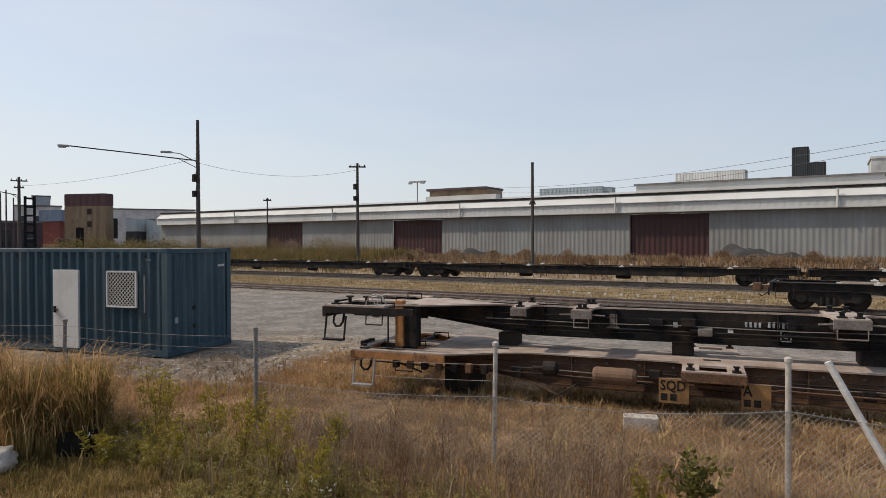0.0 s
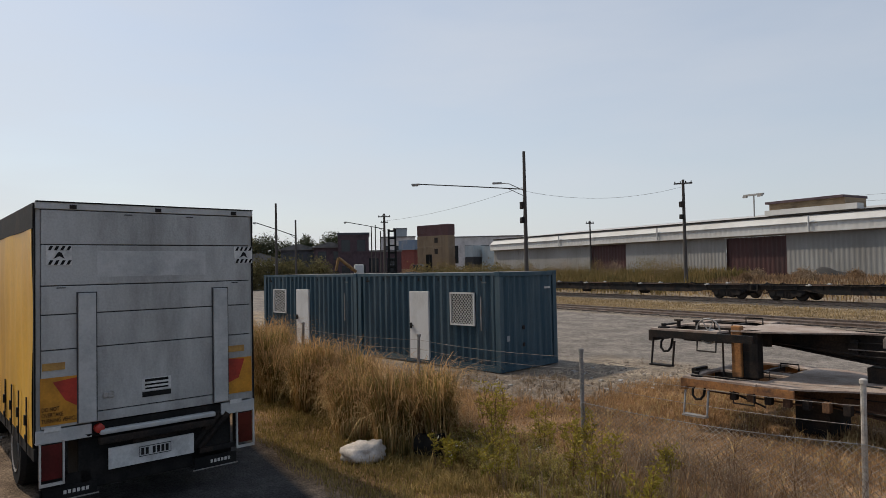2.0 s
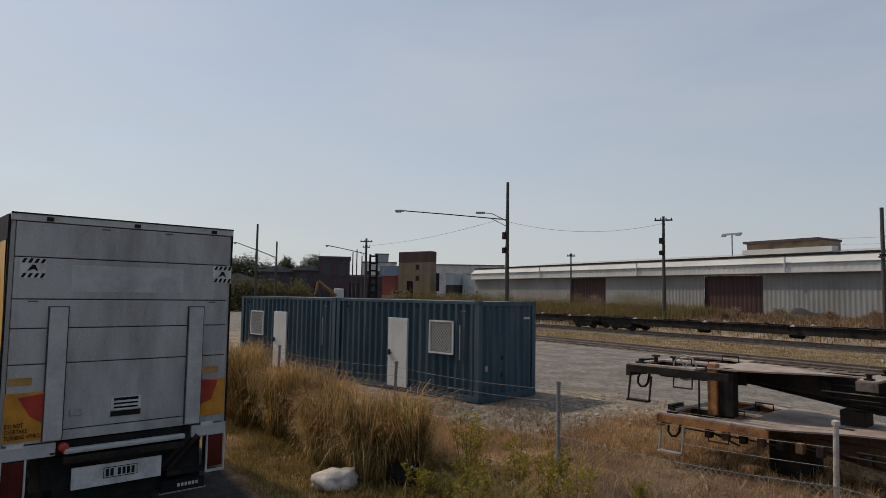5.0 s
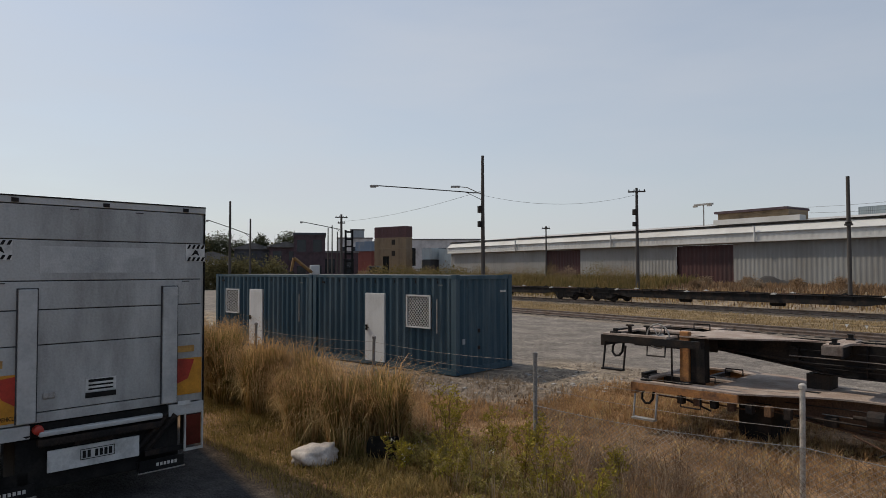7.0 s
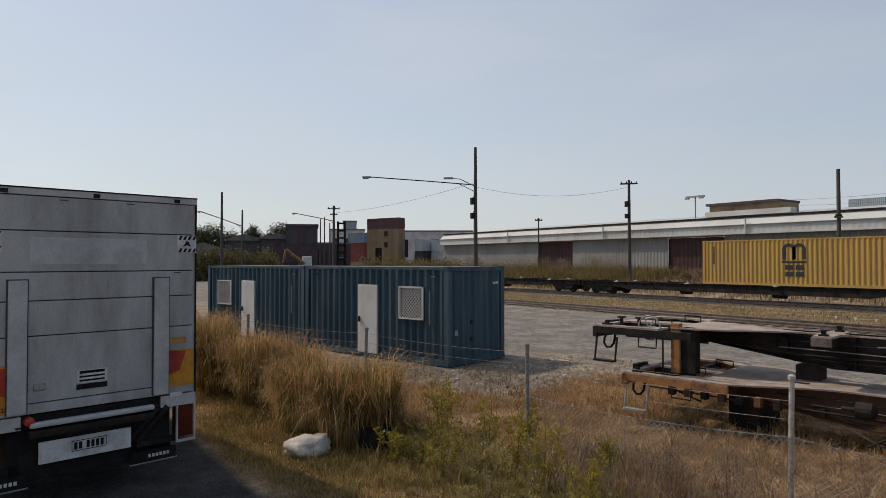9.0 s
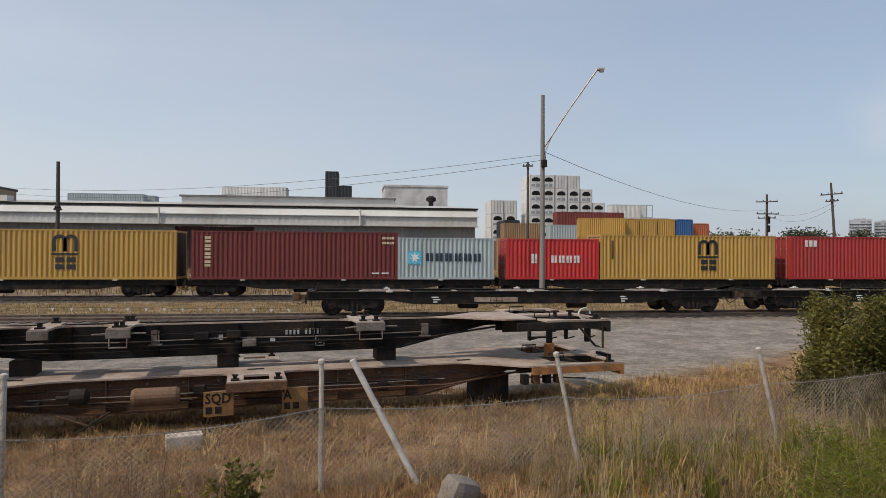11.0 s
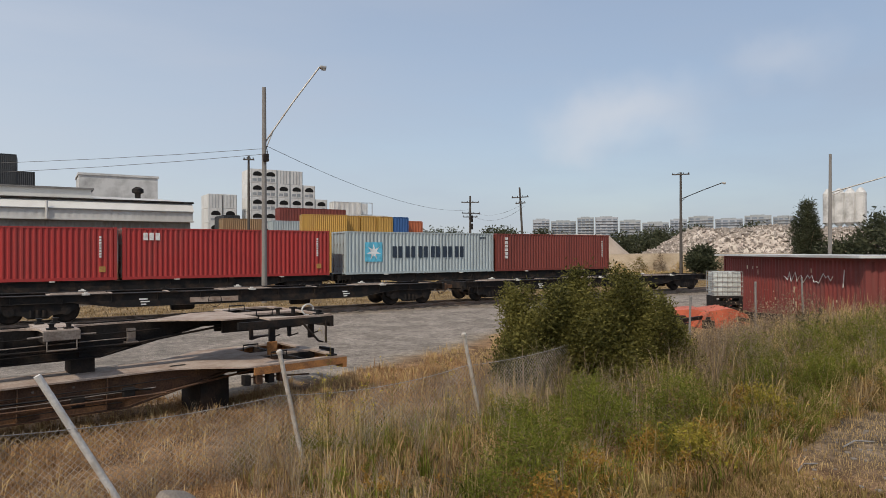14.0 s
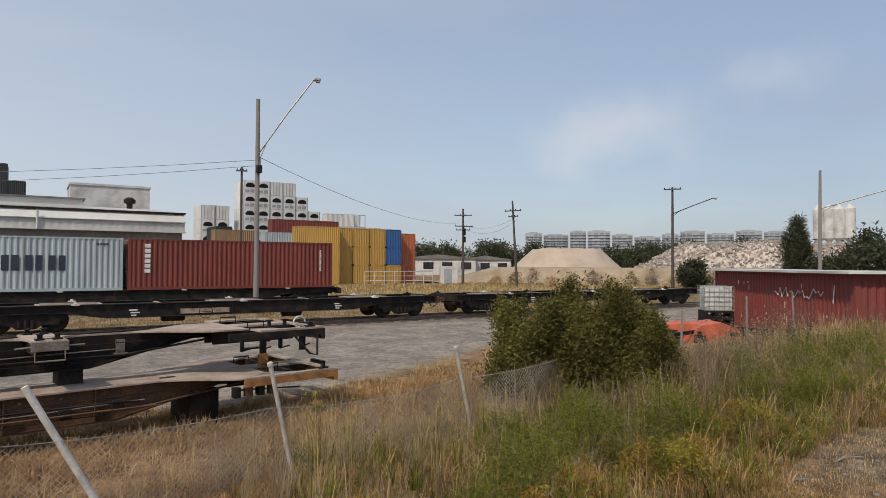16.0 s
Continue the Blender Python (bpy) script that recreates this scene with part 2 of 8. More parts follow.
    def corrugated(self, length, z0, z1, pitch, depth, along="x", at=0.0, out=-1.0, t=0.03, start=0.0):
        """An upright corrugated sheet; out: the side to which the ridges stand."""
        n = max(2, round(length / pitch))
        p = length / n
        prof = []
        for i in range(n):
            s = start + i * p
            prof += [(s, 0), (s + p * 0.26, 0), (s + p * 0.5, depth), (s + p * 0.76, depth)]
        prof.append((start + length, 0))
        # ridges end at "at"; valleys lie behind it
        front = [(s, at - out * (depth - d)) for s, d in prof]
        k = len(front)
        vs = [(s, o, z) if along == "x" else (o, s, z) for z in (z0, z1) for s, o in front]
        fs = [(i, i + 1, i + 1 + k, i + k) for i in range(k - 1)]
        self.add(vs, fs)
        b = at - out * (depth + t)
        vs = [(s, b, z) if along == "x" else (b, s, z) for z in (z0, z1) for s in (start, start + length)]
        return self.add(vs, [(0, 2, 3, 1)])

    def mesh(self, name):
        me = bpy.data.meshes.new(name)
        me.from_pydata(self.v, [], self.f)
        bm = bmesh.new()
        bm.from_mesh(me)
        bmesh.ops.recalc_face_normals(bm, faces=bm.faces)
        bm.to_mesh(me)
        bm.free()
        return me


def part(name, geo, material, parent=None, label="", smooth=False):
    me = geo if isinstance(geo, bpy.types.Mesh) else geo.mesh(name)
    if not me.materials:
        me.materials.append(material)
    if smooth:
        me.shade_smooth()
    ob = new(name, me)
    if me.materials[0] is not material:
        ob.material_slots[0].link = "OBJECT"
        ob.material_slots[0].material = material
    if parent is not None:
        ob.parent = parent
    if label:
        ob["label"] = label
    return ob


def thing(name, label, category, m=None, group="", kind=""):
    ob = new(name)
    ob.empty_display_size = 0.2
    if m is not None:
        ob.matrix_world = m
    return tagged(ob, label, category, group, kind)


def solid(name, geo, material, label, category="", m=None, group="", kind="", smooth=False):
    ob = part(name, geo, material, smooth=smooth)
    if m is not None:
        ob.matrix_world = m
    return tagged(ob, label, category, group, kind)


def text(name, body, size, material, parent, m, depth=0.004, stretch=1.0, bold=0.0, upright=False):
    cu = bpy.data.curves.new(name, "FONT")
    cu.body, cu.size, cu.extrude, cu.offset = body, size, depth, bold
    cu.resolution_u = 2
    if upright:
        cu.body, cu.space_line = "\n".join(body), 0.8
        cu.align_x = "CENTER"
    tmp = bpy.data.objects.new(name, cu)
    me = bpy.data.meshes.new_from_object(tmp)
    bpy.data.objects.remove(tmp)
    me.transform(Matrix.Diagonal((stretch, 1, 1, 1)))
    ob = part(name, me, material, parent)
    ob.matrix_local = m
    return ob


FRONT = pose(0, 0, 0, 90, 0, 0)   # lettering on a side that faces -y

def polar(az, d, z=0.0):
    """A place at a bearing (degrees, positive to the left of +y) and a distance from the eye."""
    return Vector((-d * math.sin(radians(az)), d * math.cos(radians(az)), z))

# ---- ground ----
def ground_material():
    m = bpy.data.materials.new("ground")
    m.use_nodes = True
    N, L = m.node_tree.nodes, m.node_tree.links
    b = N["Principled BSDF"]
    b.inputs["Roughness"].default_value = 0.95
    b.inputs["Specular IOR Level"].default_value = 0.2
    tc = N.new("ShaderNodeTexCoord")
    sep = N.new("ShaderNodeSeparateXYZ")
    wob = N.new("ShaderNodeTexNoise")
    wob.inputs["Scale"].default_value, wob.inputs["Detail"].default_value = 0.35, 5
    L.new(tc.outputs["Object"], wob.inputs["Vector"])
    add = N.new("ShaderNodeVectorMath")
    add.operation = "MULTIPLY_ADD"
    add.inputs[1].default_value, add.inputs[2].default_value = (3.0, 3.0, 0), (-1.5, -1.5, 0)
    L.new(wob.outputs["Color"], add.inputs[0])
    ad2 = N.new("ShaderNodeVectorMath")
    L.new(tc.outputs["Object"], ad2.inputs[0])
    L.new(add.outputs[0], ad2.inputs[1])
    L.new(ad2.outputs[0], sep.inputs[0])

    def noise_tex(scale, detail=5):
        n = N.new("ShaderNodeTexNoise")
        n.inputs["Scale"].default_value, n.inputs["Detail"].default_value = scale, detail
        L.new(tc.outputs["Object"], n.inputs["Vector"])
        return n

    def two(c1, c2, scale, lo=0.4, hi=0.62):
        n, r = noise_tex(scale, 8), N.new("ShaderNodeValToRGB")
        r.color_ramp.elements[0].position, r.color_ramp.elements[1].position = lo, hi
        r.color_ramp.elements[0].color, r.color_ramp.elements[1].color = (*c1, 1), (*c2, 1)
        L.new(n.outputs["Fac"], r.inputs[0])
        return r.outputs[0]

    def band(out, lo, hi, soft):
        a, c = N.new("ShaderNodeMapRange"), N.new("ShaderNodeMapRange")
        a.inputs["From Min"].default_value, a.inputs["From Max"].default_value = lo - soft, lo + soft
        c.inputs["From Min"].default_value, c.inputs["From Max"].default_value = hi + soft, hi - soft
        mul = N.new("ShaderNodeMath")
        mul.operation = "MULTIPLY"
        for q in (a, c):
            L.new(out, q.inputs["Value"])
        L.new(a.outputs[0], mul.inputs[0])
        L.new(c.outputs[0], mul.inputs[1])
        return mul.outputs[0]

    def times(a, c):
        mul = N.new("ShaderNodeMath")
        mul.operation = "MULTIPLY"
        L.new(a, mul.inputs[0])
        L.new(c, mul.inputs[1])
        return mul.outputs[0]

    def over(base, col, fac):
        x = N.new("ShaderNodeMix")
        x.data_type = "RGBA"
        L.new(base, x.inputs["A"])
        L.new(col, x.inputs["B"])
        L.new(fac, x.inputs["Factor"])
        return x.outputs["Result"]

    X, Y = sep.outputs[0], sep.outputs[1]
    def maths(op, a, c):
        n = N.new("ShaderNodeMath")
        n.operation = op
        for i, v in enumerate((a, c)):
            if isinstance(v, float):
                n.inputs[i].default_value = v
            else:
                L.new(v, n.inputs[i])
        return n.outputs[0]

    # where the gravel yard begins, beyond the grass
    edge = maths("MINIMUM", maths("MAXIMUM", 13.0, maths("ADD", maths("MULTIPLY", X, 0.5), 10.3)), 19.0)
    past = maths("SUBTRACT", Y, edge)
    into = maths("MAXIMUM", past, maths("MINIMUM", maths("SUBTRACT", -10.2, X), maths("SUBTRACT", Y, 8.3)))
    deep = maths("MAXIMUM", past, maths("MINIMUM", maths("SUBTRACT", -13.0, X), maths("SUBTRACT", Y, 11.0)))
    col = two((0.15, 0.085, 0.042), (0.33, 0.205, 0.11), 1.3)                     # dry grass earth
    gravel = two((0.185, 0.163, 0.142), (0.28, 0.245, 0.21), 0.9)
    col = over(over(col, two((0.22, 0.175, 0.125), (0.37, 0.30, 0.22), 0.9), band(into, 0.1, 40.0, 0.5)), gravel, times(band(deep, 0.9, 60.0, 0.8), band(Y, -50.0, 26.0, 0.5)))
    col = over(col, two((0.215, 0.185, 0.157), (0.325, 0.28, 0.24), 0.9), times(times(band(past, 0.9, 60.0, 0.8), band(Y, -50.0, 26.0, 0.5)), band(X, 3.0, 300.0, 5.0)))
    # earth beneath the verge weeds, darkened for the shade in their gaps
    col = over(col, two((0.09, 0.068, 0.038), (0.21, 0.155, 0.085), 1.8), times(band(Y, 4.9, 9.6, 0.6), band(X, 2.5, 24.0, 1.0)))
    # churned earth; its dark tone also holds painted shade at the office's foot
    churned = two((0.075, 0.06, 0.048), (0.26, 0.215, 0.17), 2.4)
    col = over(col, churned, times(band(Y, 8.4, 10.6, 0.7), band(X, -22.0, -10.4, 0.7)))
    straw = two((0.17, 0.12, 0.068), (0.34, 0.25, 0.14), 0.8)
    col = over(col, straw, band(Y, 30.3, 37.0, 0.5))
    ballast = two((0.13, 0.105, 0.085), (0.24, 0.20, 0.16), 2.0)
    col = over(col, ballast, band(Y, 26.4, 30.3, 0.4))
    col = over(col, two((0.06, 0.052, 0.045), (0.13, 0.11, 0.09), 2.0), band(Y, 38.0, 43.5, 0.4))
    road = two((0.030, 0.030, 0.031), (0.052, 0.050, 0.049), 1.5)
    plain = N.new("ShaderNodeSeparateXYZ")
    L.new(tc.outputs["Object"], plain.inputs[0])
    col = over(col, two((0.138, 0.096, 0.063), (0.25, 0.18, 0.122), 1.6), times(band(Y, -30.0, 2.9, 0.4), band(X, -300.0, -4.0, 0.6)))
    col = over(col, road, times(band(plain.outputs[1], -0.25, 2.62, 0.07), band(plain.outputs[0], -300.0, -3.0, 0.6)))
    col = over(col, two((0.105, 0.078, 0.053), (0.235, 0.175, 0.12), 2.2), times(band(Y, 1.0, 5.8, 0.8), band(X, 8.6, 60.0, 1.0)))
    fine = noise_tex(30.0, 8)
    hsv, mr = N.new("ShaderNodeHueSaturation"), N.new("ShaderNodeMapRange")
    mr.inputs["From Min"].default_value, mr.inputs["From Max"].default_value = 0.3, 0.7
    mr.inputs["To Min"].default_value, mr.inputs["To Max"].default_value = 0.5, 1.45
    L.new(fine.outputs["Fac"], mr.inputs["Value"])
    mid, mr2 = noise_tex(5.0, 10), N.new("ShaderNodeMapRange")
    mr2.inputs["From Min"].default_value, mr2.inputs["From Max"].default_value = 0.3, 0.7
    mr2.inputs["To Min"].default_value, mr2.inputs["To Max"].default_value = 0.68, 1.3
    L.new(mid.outputs["Fac"], mr2.inputs["Value"])
    L.new(times(mr.outputs[0], mr2.outputs[0]), hsv.inputs["Value"])
    L.new(col, hsv.inputs["Color"])
    L.new(hsv.outputs[0], b.inputs["Base Color"])
    bp = N.new("ShaderNodeBump")
    bp.inputs["Strength"].default_value, bp.inputs["Distance"].default_value = 0.9, 0.06
    L.new(fine.outputs["Fac"], bp.inputs["Height"])
    L.new(bp.outputs[0], b.inputs["Normal"])
    return m


def ground_z(x, y):
    z = 0.05 * noise.noise(Vector((x * 0.25, y * 0.25, 3.1)))
    z += 0.75 * math.exp(-((x - 19) / 6.5) ** 2 - ((y - 8.3) / 2.6) ** 2)
    if 43.5 < y < 59.5:
        return 1.25 * math.sin(math.pi * (y - 43.5) / 16) * min(1, max(0, (16 - x) / 8))
    if y >= 59.5 or y > 30:
        return 0.0
    return z * min(1, max(0, (26 - y) / 4)) if y > 22 else (0 if x < -5 and y < 3 else z)


def ground():
    xs = [-3000, -900, -300, -120, -60] + [-40 + i * 1.0 for i in range(81)] + [60, 120, 300, 900, 3000]
    ys = [-3000, -600, -100, -30] + [-12 + i * 0.8 for i in range(60)] + [42, 43.5, 45.5, 47.5, 49.5, 51.5, 53.5, 55.5, 57.5, 59.5, 80, 160, 400, 1000, 3000]
    g = Geo()
    g.v = [(x, y, ground_z(x, y) if (abs(x) < 41 and -12 < y < 37) or (43 < y < 60 and x > -130) else 0.0) for y in ys for x in xs]
    k = len(xs)
    g.f = [(j * k + i, j * k + i + 1, (j + 1) * k + i + 1, (j + 1) * k + i) for j in range(len(ys) - 1) for i in range(k - 1)]
    ob = solid("ground", g, ground_material(), "dry grass, gravel yard, sandy verge and asphalt lane", "ground", kind="structure", smooth=True)
    return ob


ground()

# ---- tracks ----
TRACK_MID, TRACK_FAR = 28.3, 40.9

def track(y):
    for o in (-0.76, 0.76):
        prof = [(-0.07, 0.0), (0.07, 0.0), (0.07, 0.015), (0.012, 0.03), (0.012, 0.10), (0.035, 0.11), (0.035, 0.145), (-0.035, 0.145), (-0.035, 0.11), (-0.012, 0.10), (-0.012, 0.03), (-0.07, 0.015)]
        g = Geo()
        n = len(prof)
        g.add([(x, y + o + a, c + 0.02) for x in (-260, 260) for a, c in prof], [(i, (i + 1) % n, (i + 1) % n + n, i + n) for i in range(n)])
        solid("rail", g, M_STEEL, "worn rusty steel rail on timber sleepers", "rail", kind="structure")
    g = Geo()
    for i in range(700):
        x = -230 + i * 0.65
        g.box(x, y - 1.3, -0.06, x + 0.24, y + 1.3, 0.028 + 0.012 * ((i * 7) % 5) / 5)
    solid("sleepers", g, M_WOOD, "weathered timber sleepers half sunk in ballast", "sleepers", kind="stuff")


track(TRACK_MID)
track(TRACK_FAR)

# ---- containers ----
CACHE = {}

def container_meshes(L, H):
    if (L, H) in CACHE:
        return CACHE[L, H]
    W = 2.44
    d = {}
    g = Geo()
    for x in (0, L - 0.16):
        for y in (0, W - 0.16):
            g.box(x, y, 0.12, x + 0.16, y + 0.16, H - 0.12)
    for y in (0.0, W - 0.06):
        g.box(0.16, y, 0.0, L - 0.16, y + 0.06, 0.16)
        g.box(0.16, y, H - 0.09, L - 0.16, y + 0.06, H - 0.01)
    for x in (0, L - 0.1):
        g.box(x, 0.16, 0.0, x + 0.1, W - 0.16, 0.16)
        g.box(x, 0.16, H - 0.12, x + 0.1, W - 0.16, H - 0.01)
    d["frame"] = g.mesh("frame")
    d["casting"] = Geo().box(0, 0, 0, 0.178, 0.162, 0.118).mesh("corner_casting")
    d["front"] = Geo().corrugated(L - 0.32, 0.16, H - 0.09, 0.278, 0.05, "x", 0.004, -1, start=0.16).mesh("side_panel")
    d["back"] = Geo().corrugated(L - 0.32, 0.16, H - 0.09, 0.278, 0.05, "x", W - 0.004, 1, start=0.16).mesh("side_panel")
    d["end"] = Geo().corrugated(W - 0.32, 0.16, H - 0.12, 0.25, 0.045, "y", L - 0.012, 1, start=0.16).mesh("end_panel")
    g = Geo()
    # one pressed sheet with broad ribs
    n = round(L / 0.6)
    step = (L - 0.2) / n
    line = []
    for i in range(n):
        x = 0.1 + i * step
        line += [(x, H - 0.03), (x + step * 0.1, H - 0.012), (x + step * 0.7, H - 0.012), (x + step * 0.8, H - 0.03)]
    line.append((L - 0.1, H - 0.03))
    k = len(line)
    g.add([(x, y, z) for y in (0.06, W - 0.06) for x, z in line], [(i, i + 1, i + 1 + k, i + k) for i in range(k - 1)])
    d["roof"] = g.mesh("roof")
    d["door"] = Geo().corrugated(W / 2 - 0.18, 0.17, H - 0.13, 0.5, 0.03, "y", 0.02, -1, start=0).mesh("door")
    g = Geo()
    for y in (0.25, 0.8):
        g.tube((-0.03, y, 0.08), (-0.03, y, H - 0.06), 0.018, n=6)
        for z in (0.14, 0.5, 1.3, 2.0, H - 0.16):
            g.box(-0.05, y - 0.05, z, 0.01, y + 0.05, z + 0.07)
        g.box(-0.05, y - 0.02, 1.0, -0.02, y + 0.38, 1.05)
    d["locking_bars"] = g.mesh("locking_gear")
    CACHE[L, H] = d
    return d


def container(L, H, material, label, m, group="", name="shipping_container", far=False):
    """Its left near bottom corner is the origin; the long side faces -y, the doors face -x."""
    c = thing(name, label, "container", m, group)
    d = container_meshes(L, H)
    part("frame", d["frame"], material, c)
    for x in (-0.005, L - 0.173) if not far else ():
        for y in (-0.005, 2.283):
            for z in (-0.002, H - 0.116):
                part("corner_casting", d["casting"], material, c).location = (x, y, z)
    part("side_panel", d["front"], material, c)
    part("end_panel", d["end"], material, c)
    part("roof", d["roof"], material, c)
    part("side_panel", d["back"], material, c)
    for k in range(2):
        dr = part("door", d["door"], material, c)
        dr.location = (0.012, 0.17 + k * (1.05), 0)
        if not far:
            part("locking_gear", d["locking_bars"], M_GALV, dr)
    return c

# ---- rail wagons ----
def bogie_meshes():
    if "bogie" in CACHE:
        return CACHE["bogie"]
    d = {}
    g = Geo()
    for y in (-0.98, 0.98):
        g.prism([(-1.25, 0.50), (-0.95, 0.36), (-0.45, 0.30), (-0.3, 0.18), (0.3, 0.18), (0.45, 0.30), (0.95, 0.36), (1.25, 0.50), (1.2, 0.66), (0.5, 0.72), (-0.5, 0.72), (-1.2, 0.66)], y - 0.09, y + 0.09)
        for x in (-0.87, 0.87):
            g.lathe((x, y, 0.46), [(0.17, -0.13), (0.17, 0.13)], "y", 12)
        for x in (-0.2, 0, 0.2):
            g.tube((x, y * 1.08, 0.24), (x, y * 1.08, 0.5), 0.075, n=8)
    g.box(-0.2, -1.0, 0.45, 0.2, 1.0, 0.75)
    d["frame"] = g.mesh("bogie_frame")
    g = Geo()
    for y in (-0.80, 0.80):
        s = 1 if y > 0 else -1
        g.lathe((0, y, 0.46), [(0.06, -0.09), (0.28, -0.065), (0.40, -0.065), (0.42, -0.05), (0.46, -0.04 * s - 0.02), (0.46, 0.06), (0.40, 0.065), (0.28, 0.05), (0.10, 0.06)], "y", 20)
    g.tube((0, -0.8, 0.46), (0, 0.8, 0.46), 0.075, n=8)
    d["wheelset"] = g.mesh("wheelset")
    CACHE["bogie"] = d
    return d


def bogie(parent, x):
    d = bogie_meshes()
    b = part("bogie", d["frame"], M_DARK, parent)
    b.location = (x, 0, 0.165)
    for o in (-0.87, 0.87):
        w = part("wheelset", d["wheelset"], M_DARK, b)
        w.location = (o, 0, 0)


def flat_wagon(L, m, label, group, top=None):
    """A skeletal container flat; its origin is the middle of its left end at rail foot level, its deck is 1.2 m up."""
    w = thing("flat_wagon", label, "rail wagon", m, group)
    key = ("wagon", round(L, 1))
    if key not in CACHE:
        d = {}
        deck = 1.18
        for name, s in (("near", -1), ("far", 1)):
            pts = [(0.0, deck - 0.28), (2.9, deck - 0.28), (4.4, deck - 0.52), (L - 4.4, deck - 0.52), (L - 2.9, deck - 0.28), (L, deck - 0.28), (L, deck - 0.02), (0, deck - 0.02)]
            g = Geo()
            g.prism(pts, s * 1.08 - 0.012, s * 1.08 + 0.012)
            g.box(0, s * 1.08 - 0.11, deck - 0.03, L, s * 1.08 + 0.11, deck)
            for a, b, c, e in ((0.0, 0.28, 2.9, 0.28), (2.9, 0.28, 4.4, 0.52), (L - 4.4, 0.52, L - 2.9, 0.28), (L - 2.9, 0.28, L, 0.28), (4.4, 0.52, L - 4.4, 0.52)):
                g.add([(a, s * 1.08 - 0.1, deck - b - 0.02), (c, s * 1.08 - 0.1, deck - e - 0.02), (c, s * 1.08 + 0.1, deck - e - 0.02), (a, s * 1.08 + 0.1, deck - b - 0.02),
                       (a, s * 1.08 - 0.1, deck - b), (c, s * 1.08 - 0.1, deck - e), (c, s * 1.08 + 0.1, deck - e), (a, s * 1.08 + 0.1, deck - b)],
                      [(0, 3, 2, 1), (4, 5, 6, 7), (0, 1, 5, 4), (1, 2, 6, 5), (2, 3, 7, 6), (3, 0, 4, 7)])
            for i in range(int(L / 1.6)):
                x = 1.0 + i * 1.6
                g.box(x, s * 1.08 - 0.09, deck - 0.27, x + 0.015, s * 1.08 + 0.09, deck - 0.03)
            d[name] = g.mesh("side_sill")
        g = Geo()
        g.box(0, -0.30, deck - 0.42, L, 0.30, deck - 0.05)
        d["centre"] = g.mesh("centre_sill")
        d["member"] = Geo().box(0, -1.07, deck - 0.20, 0.14, 1.07, deck - 0.045).mesh("cross_member")
        g = Geo()
        for j in range(9):
            g.box(0, -0.95 + j * 0.22, deck - 0.04, 1.9, -0.9 + j * 0.22, deck - 0.015)
        g.box(0.0, -0.95, deck - 0.045, 0.05, 0.86, deck - 0.04)
        d["grating"] = g.mesh("deck_grating")
        d["head"] = Geo().box(-0.06, -1.25, deck - 0.34, 0.06, 1.25, deck + 0.01).box(-0.12, -1.15, deck - 0.5, -0.06, -1.05, deck - 0.2).mesh("headstock")
        g = Geo()
        g.box(-0.55, -0.11, 0.82, 0.3, 0.11, 1.0).soft(-0.72, -0.16, 0.74, -0.42, 0.16, 1.08, 0.03)
        g.path([(-0.1, 0.3, 0.85), (-0.3, 0.32, 0.62), (-0.45, 0.26, 0.55), (-0.55, 0.2, 0.62)], 0.022)
        d["coupler"] = g.mesh("coupler")
        d["lock"] = Geo().box(-0.13, -0.17, -0.03, 0.13, 0.10, 0.035).box(-0.05, -0.05, 0.035, 0.05, 0.05, 0.09).mesh("container_lock")
        g = Geo()
        g.lathe((0, 0, 0), [(0.02, -0.46), (0.16, -0.44), (0.2, -0.38), (0.2, 0.38), (0.16, 0.44), (0.02, 0.46)], "x", 14)
        d["tank"] = g.mesh("air_tank")
        d["rail"] = Geo().path([(0.15, -1.22, 1.0), (0.15, -1.3, 0.6), (0.75, -1.3, 0.6), (0.75, -1.22, 1.0)], 0.016).mesh("step")
        d["wheel"] = Geo().path([(0.26 * math.cos(a), 0, 0.26 * math.sin(a)) for a in [i * math.pi / 8 for i in range(17)]], 0.014, 5).tube((-0.26, 0, 0), (0.26, 0, 0), 0.01, n=5).tube((0, 0, -0.26), (0, 0, 0.26), 0.01, n=5).mesh("handbrake_wheel")
        CACHE[key] = d
    d = CACHE[key]
    part("side_sill", d["near"], M_DARK, w)
    part("side_sill", d["far"], M_DARK, w)
    part("centre_sill", d["centre"], M_DARK, w)
    k = round(L / 2.05)
    for i in range(k + 1):
        part("cross_member", d["member"], top or M_RUST, w).location = (min(i * L / k, L - 0.14), 0, 0)
        if i % 3 == 1 and i < k:
            part("deck_grating", d["grating"], top or M_RUST, w).location = (i * L / k + 0.14, 0, 0)
    for x, r in ((0.0, 0), (L, 180)):
        h = part("headstock", d["head"], M_DARK, w)
        h.matrix_local = pose(x, 0, 0, 0, 0, r)
        c = part("coupler", d["coupler"], M_RUST, w)
        c.matrix_local = pose(x, 0, 0, 0, 0, r)
        s = part("step", d["rail"], M_DARK, w)
        s.matrix_local = pose(x, 0, 0, 0, 0, r)
        bogie(w, 1.85 if r == 0 else L - 1.85)
    hb = part("handbrake_wheel", d["wheel"], M_DARK, w)
    hb.location = (L * 0.42, -1.24, 0.78)
    n = max(3, round(L / 3.2))
    for i in range(n + 1):
        for s in (-1, 1):
            k = part("container_lock", d["lock"], M_TAG if i % 2 else M_DARK, w)
            k.matrix_local = pose(0.3 + i * (L - 0.6) / n, s * 1.13, 1.18, 0, 0, 0 if s < 0 else 180)
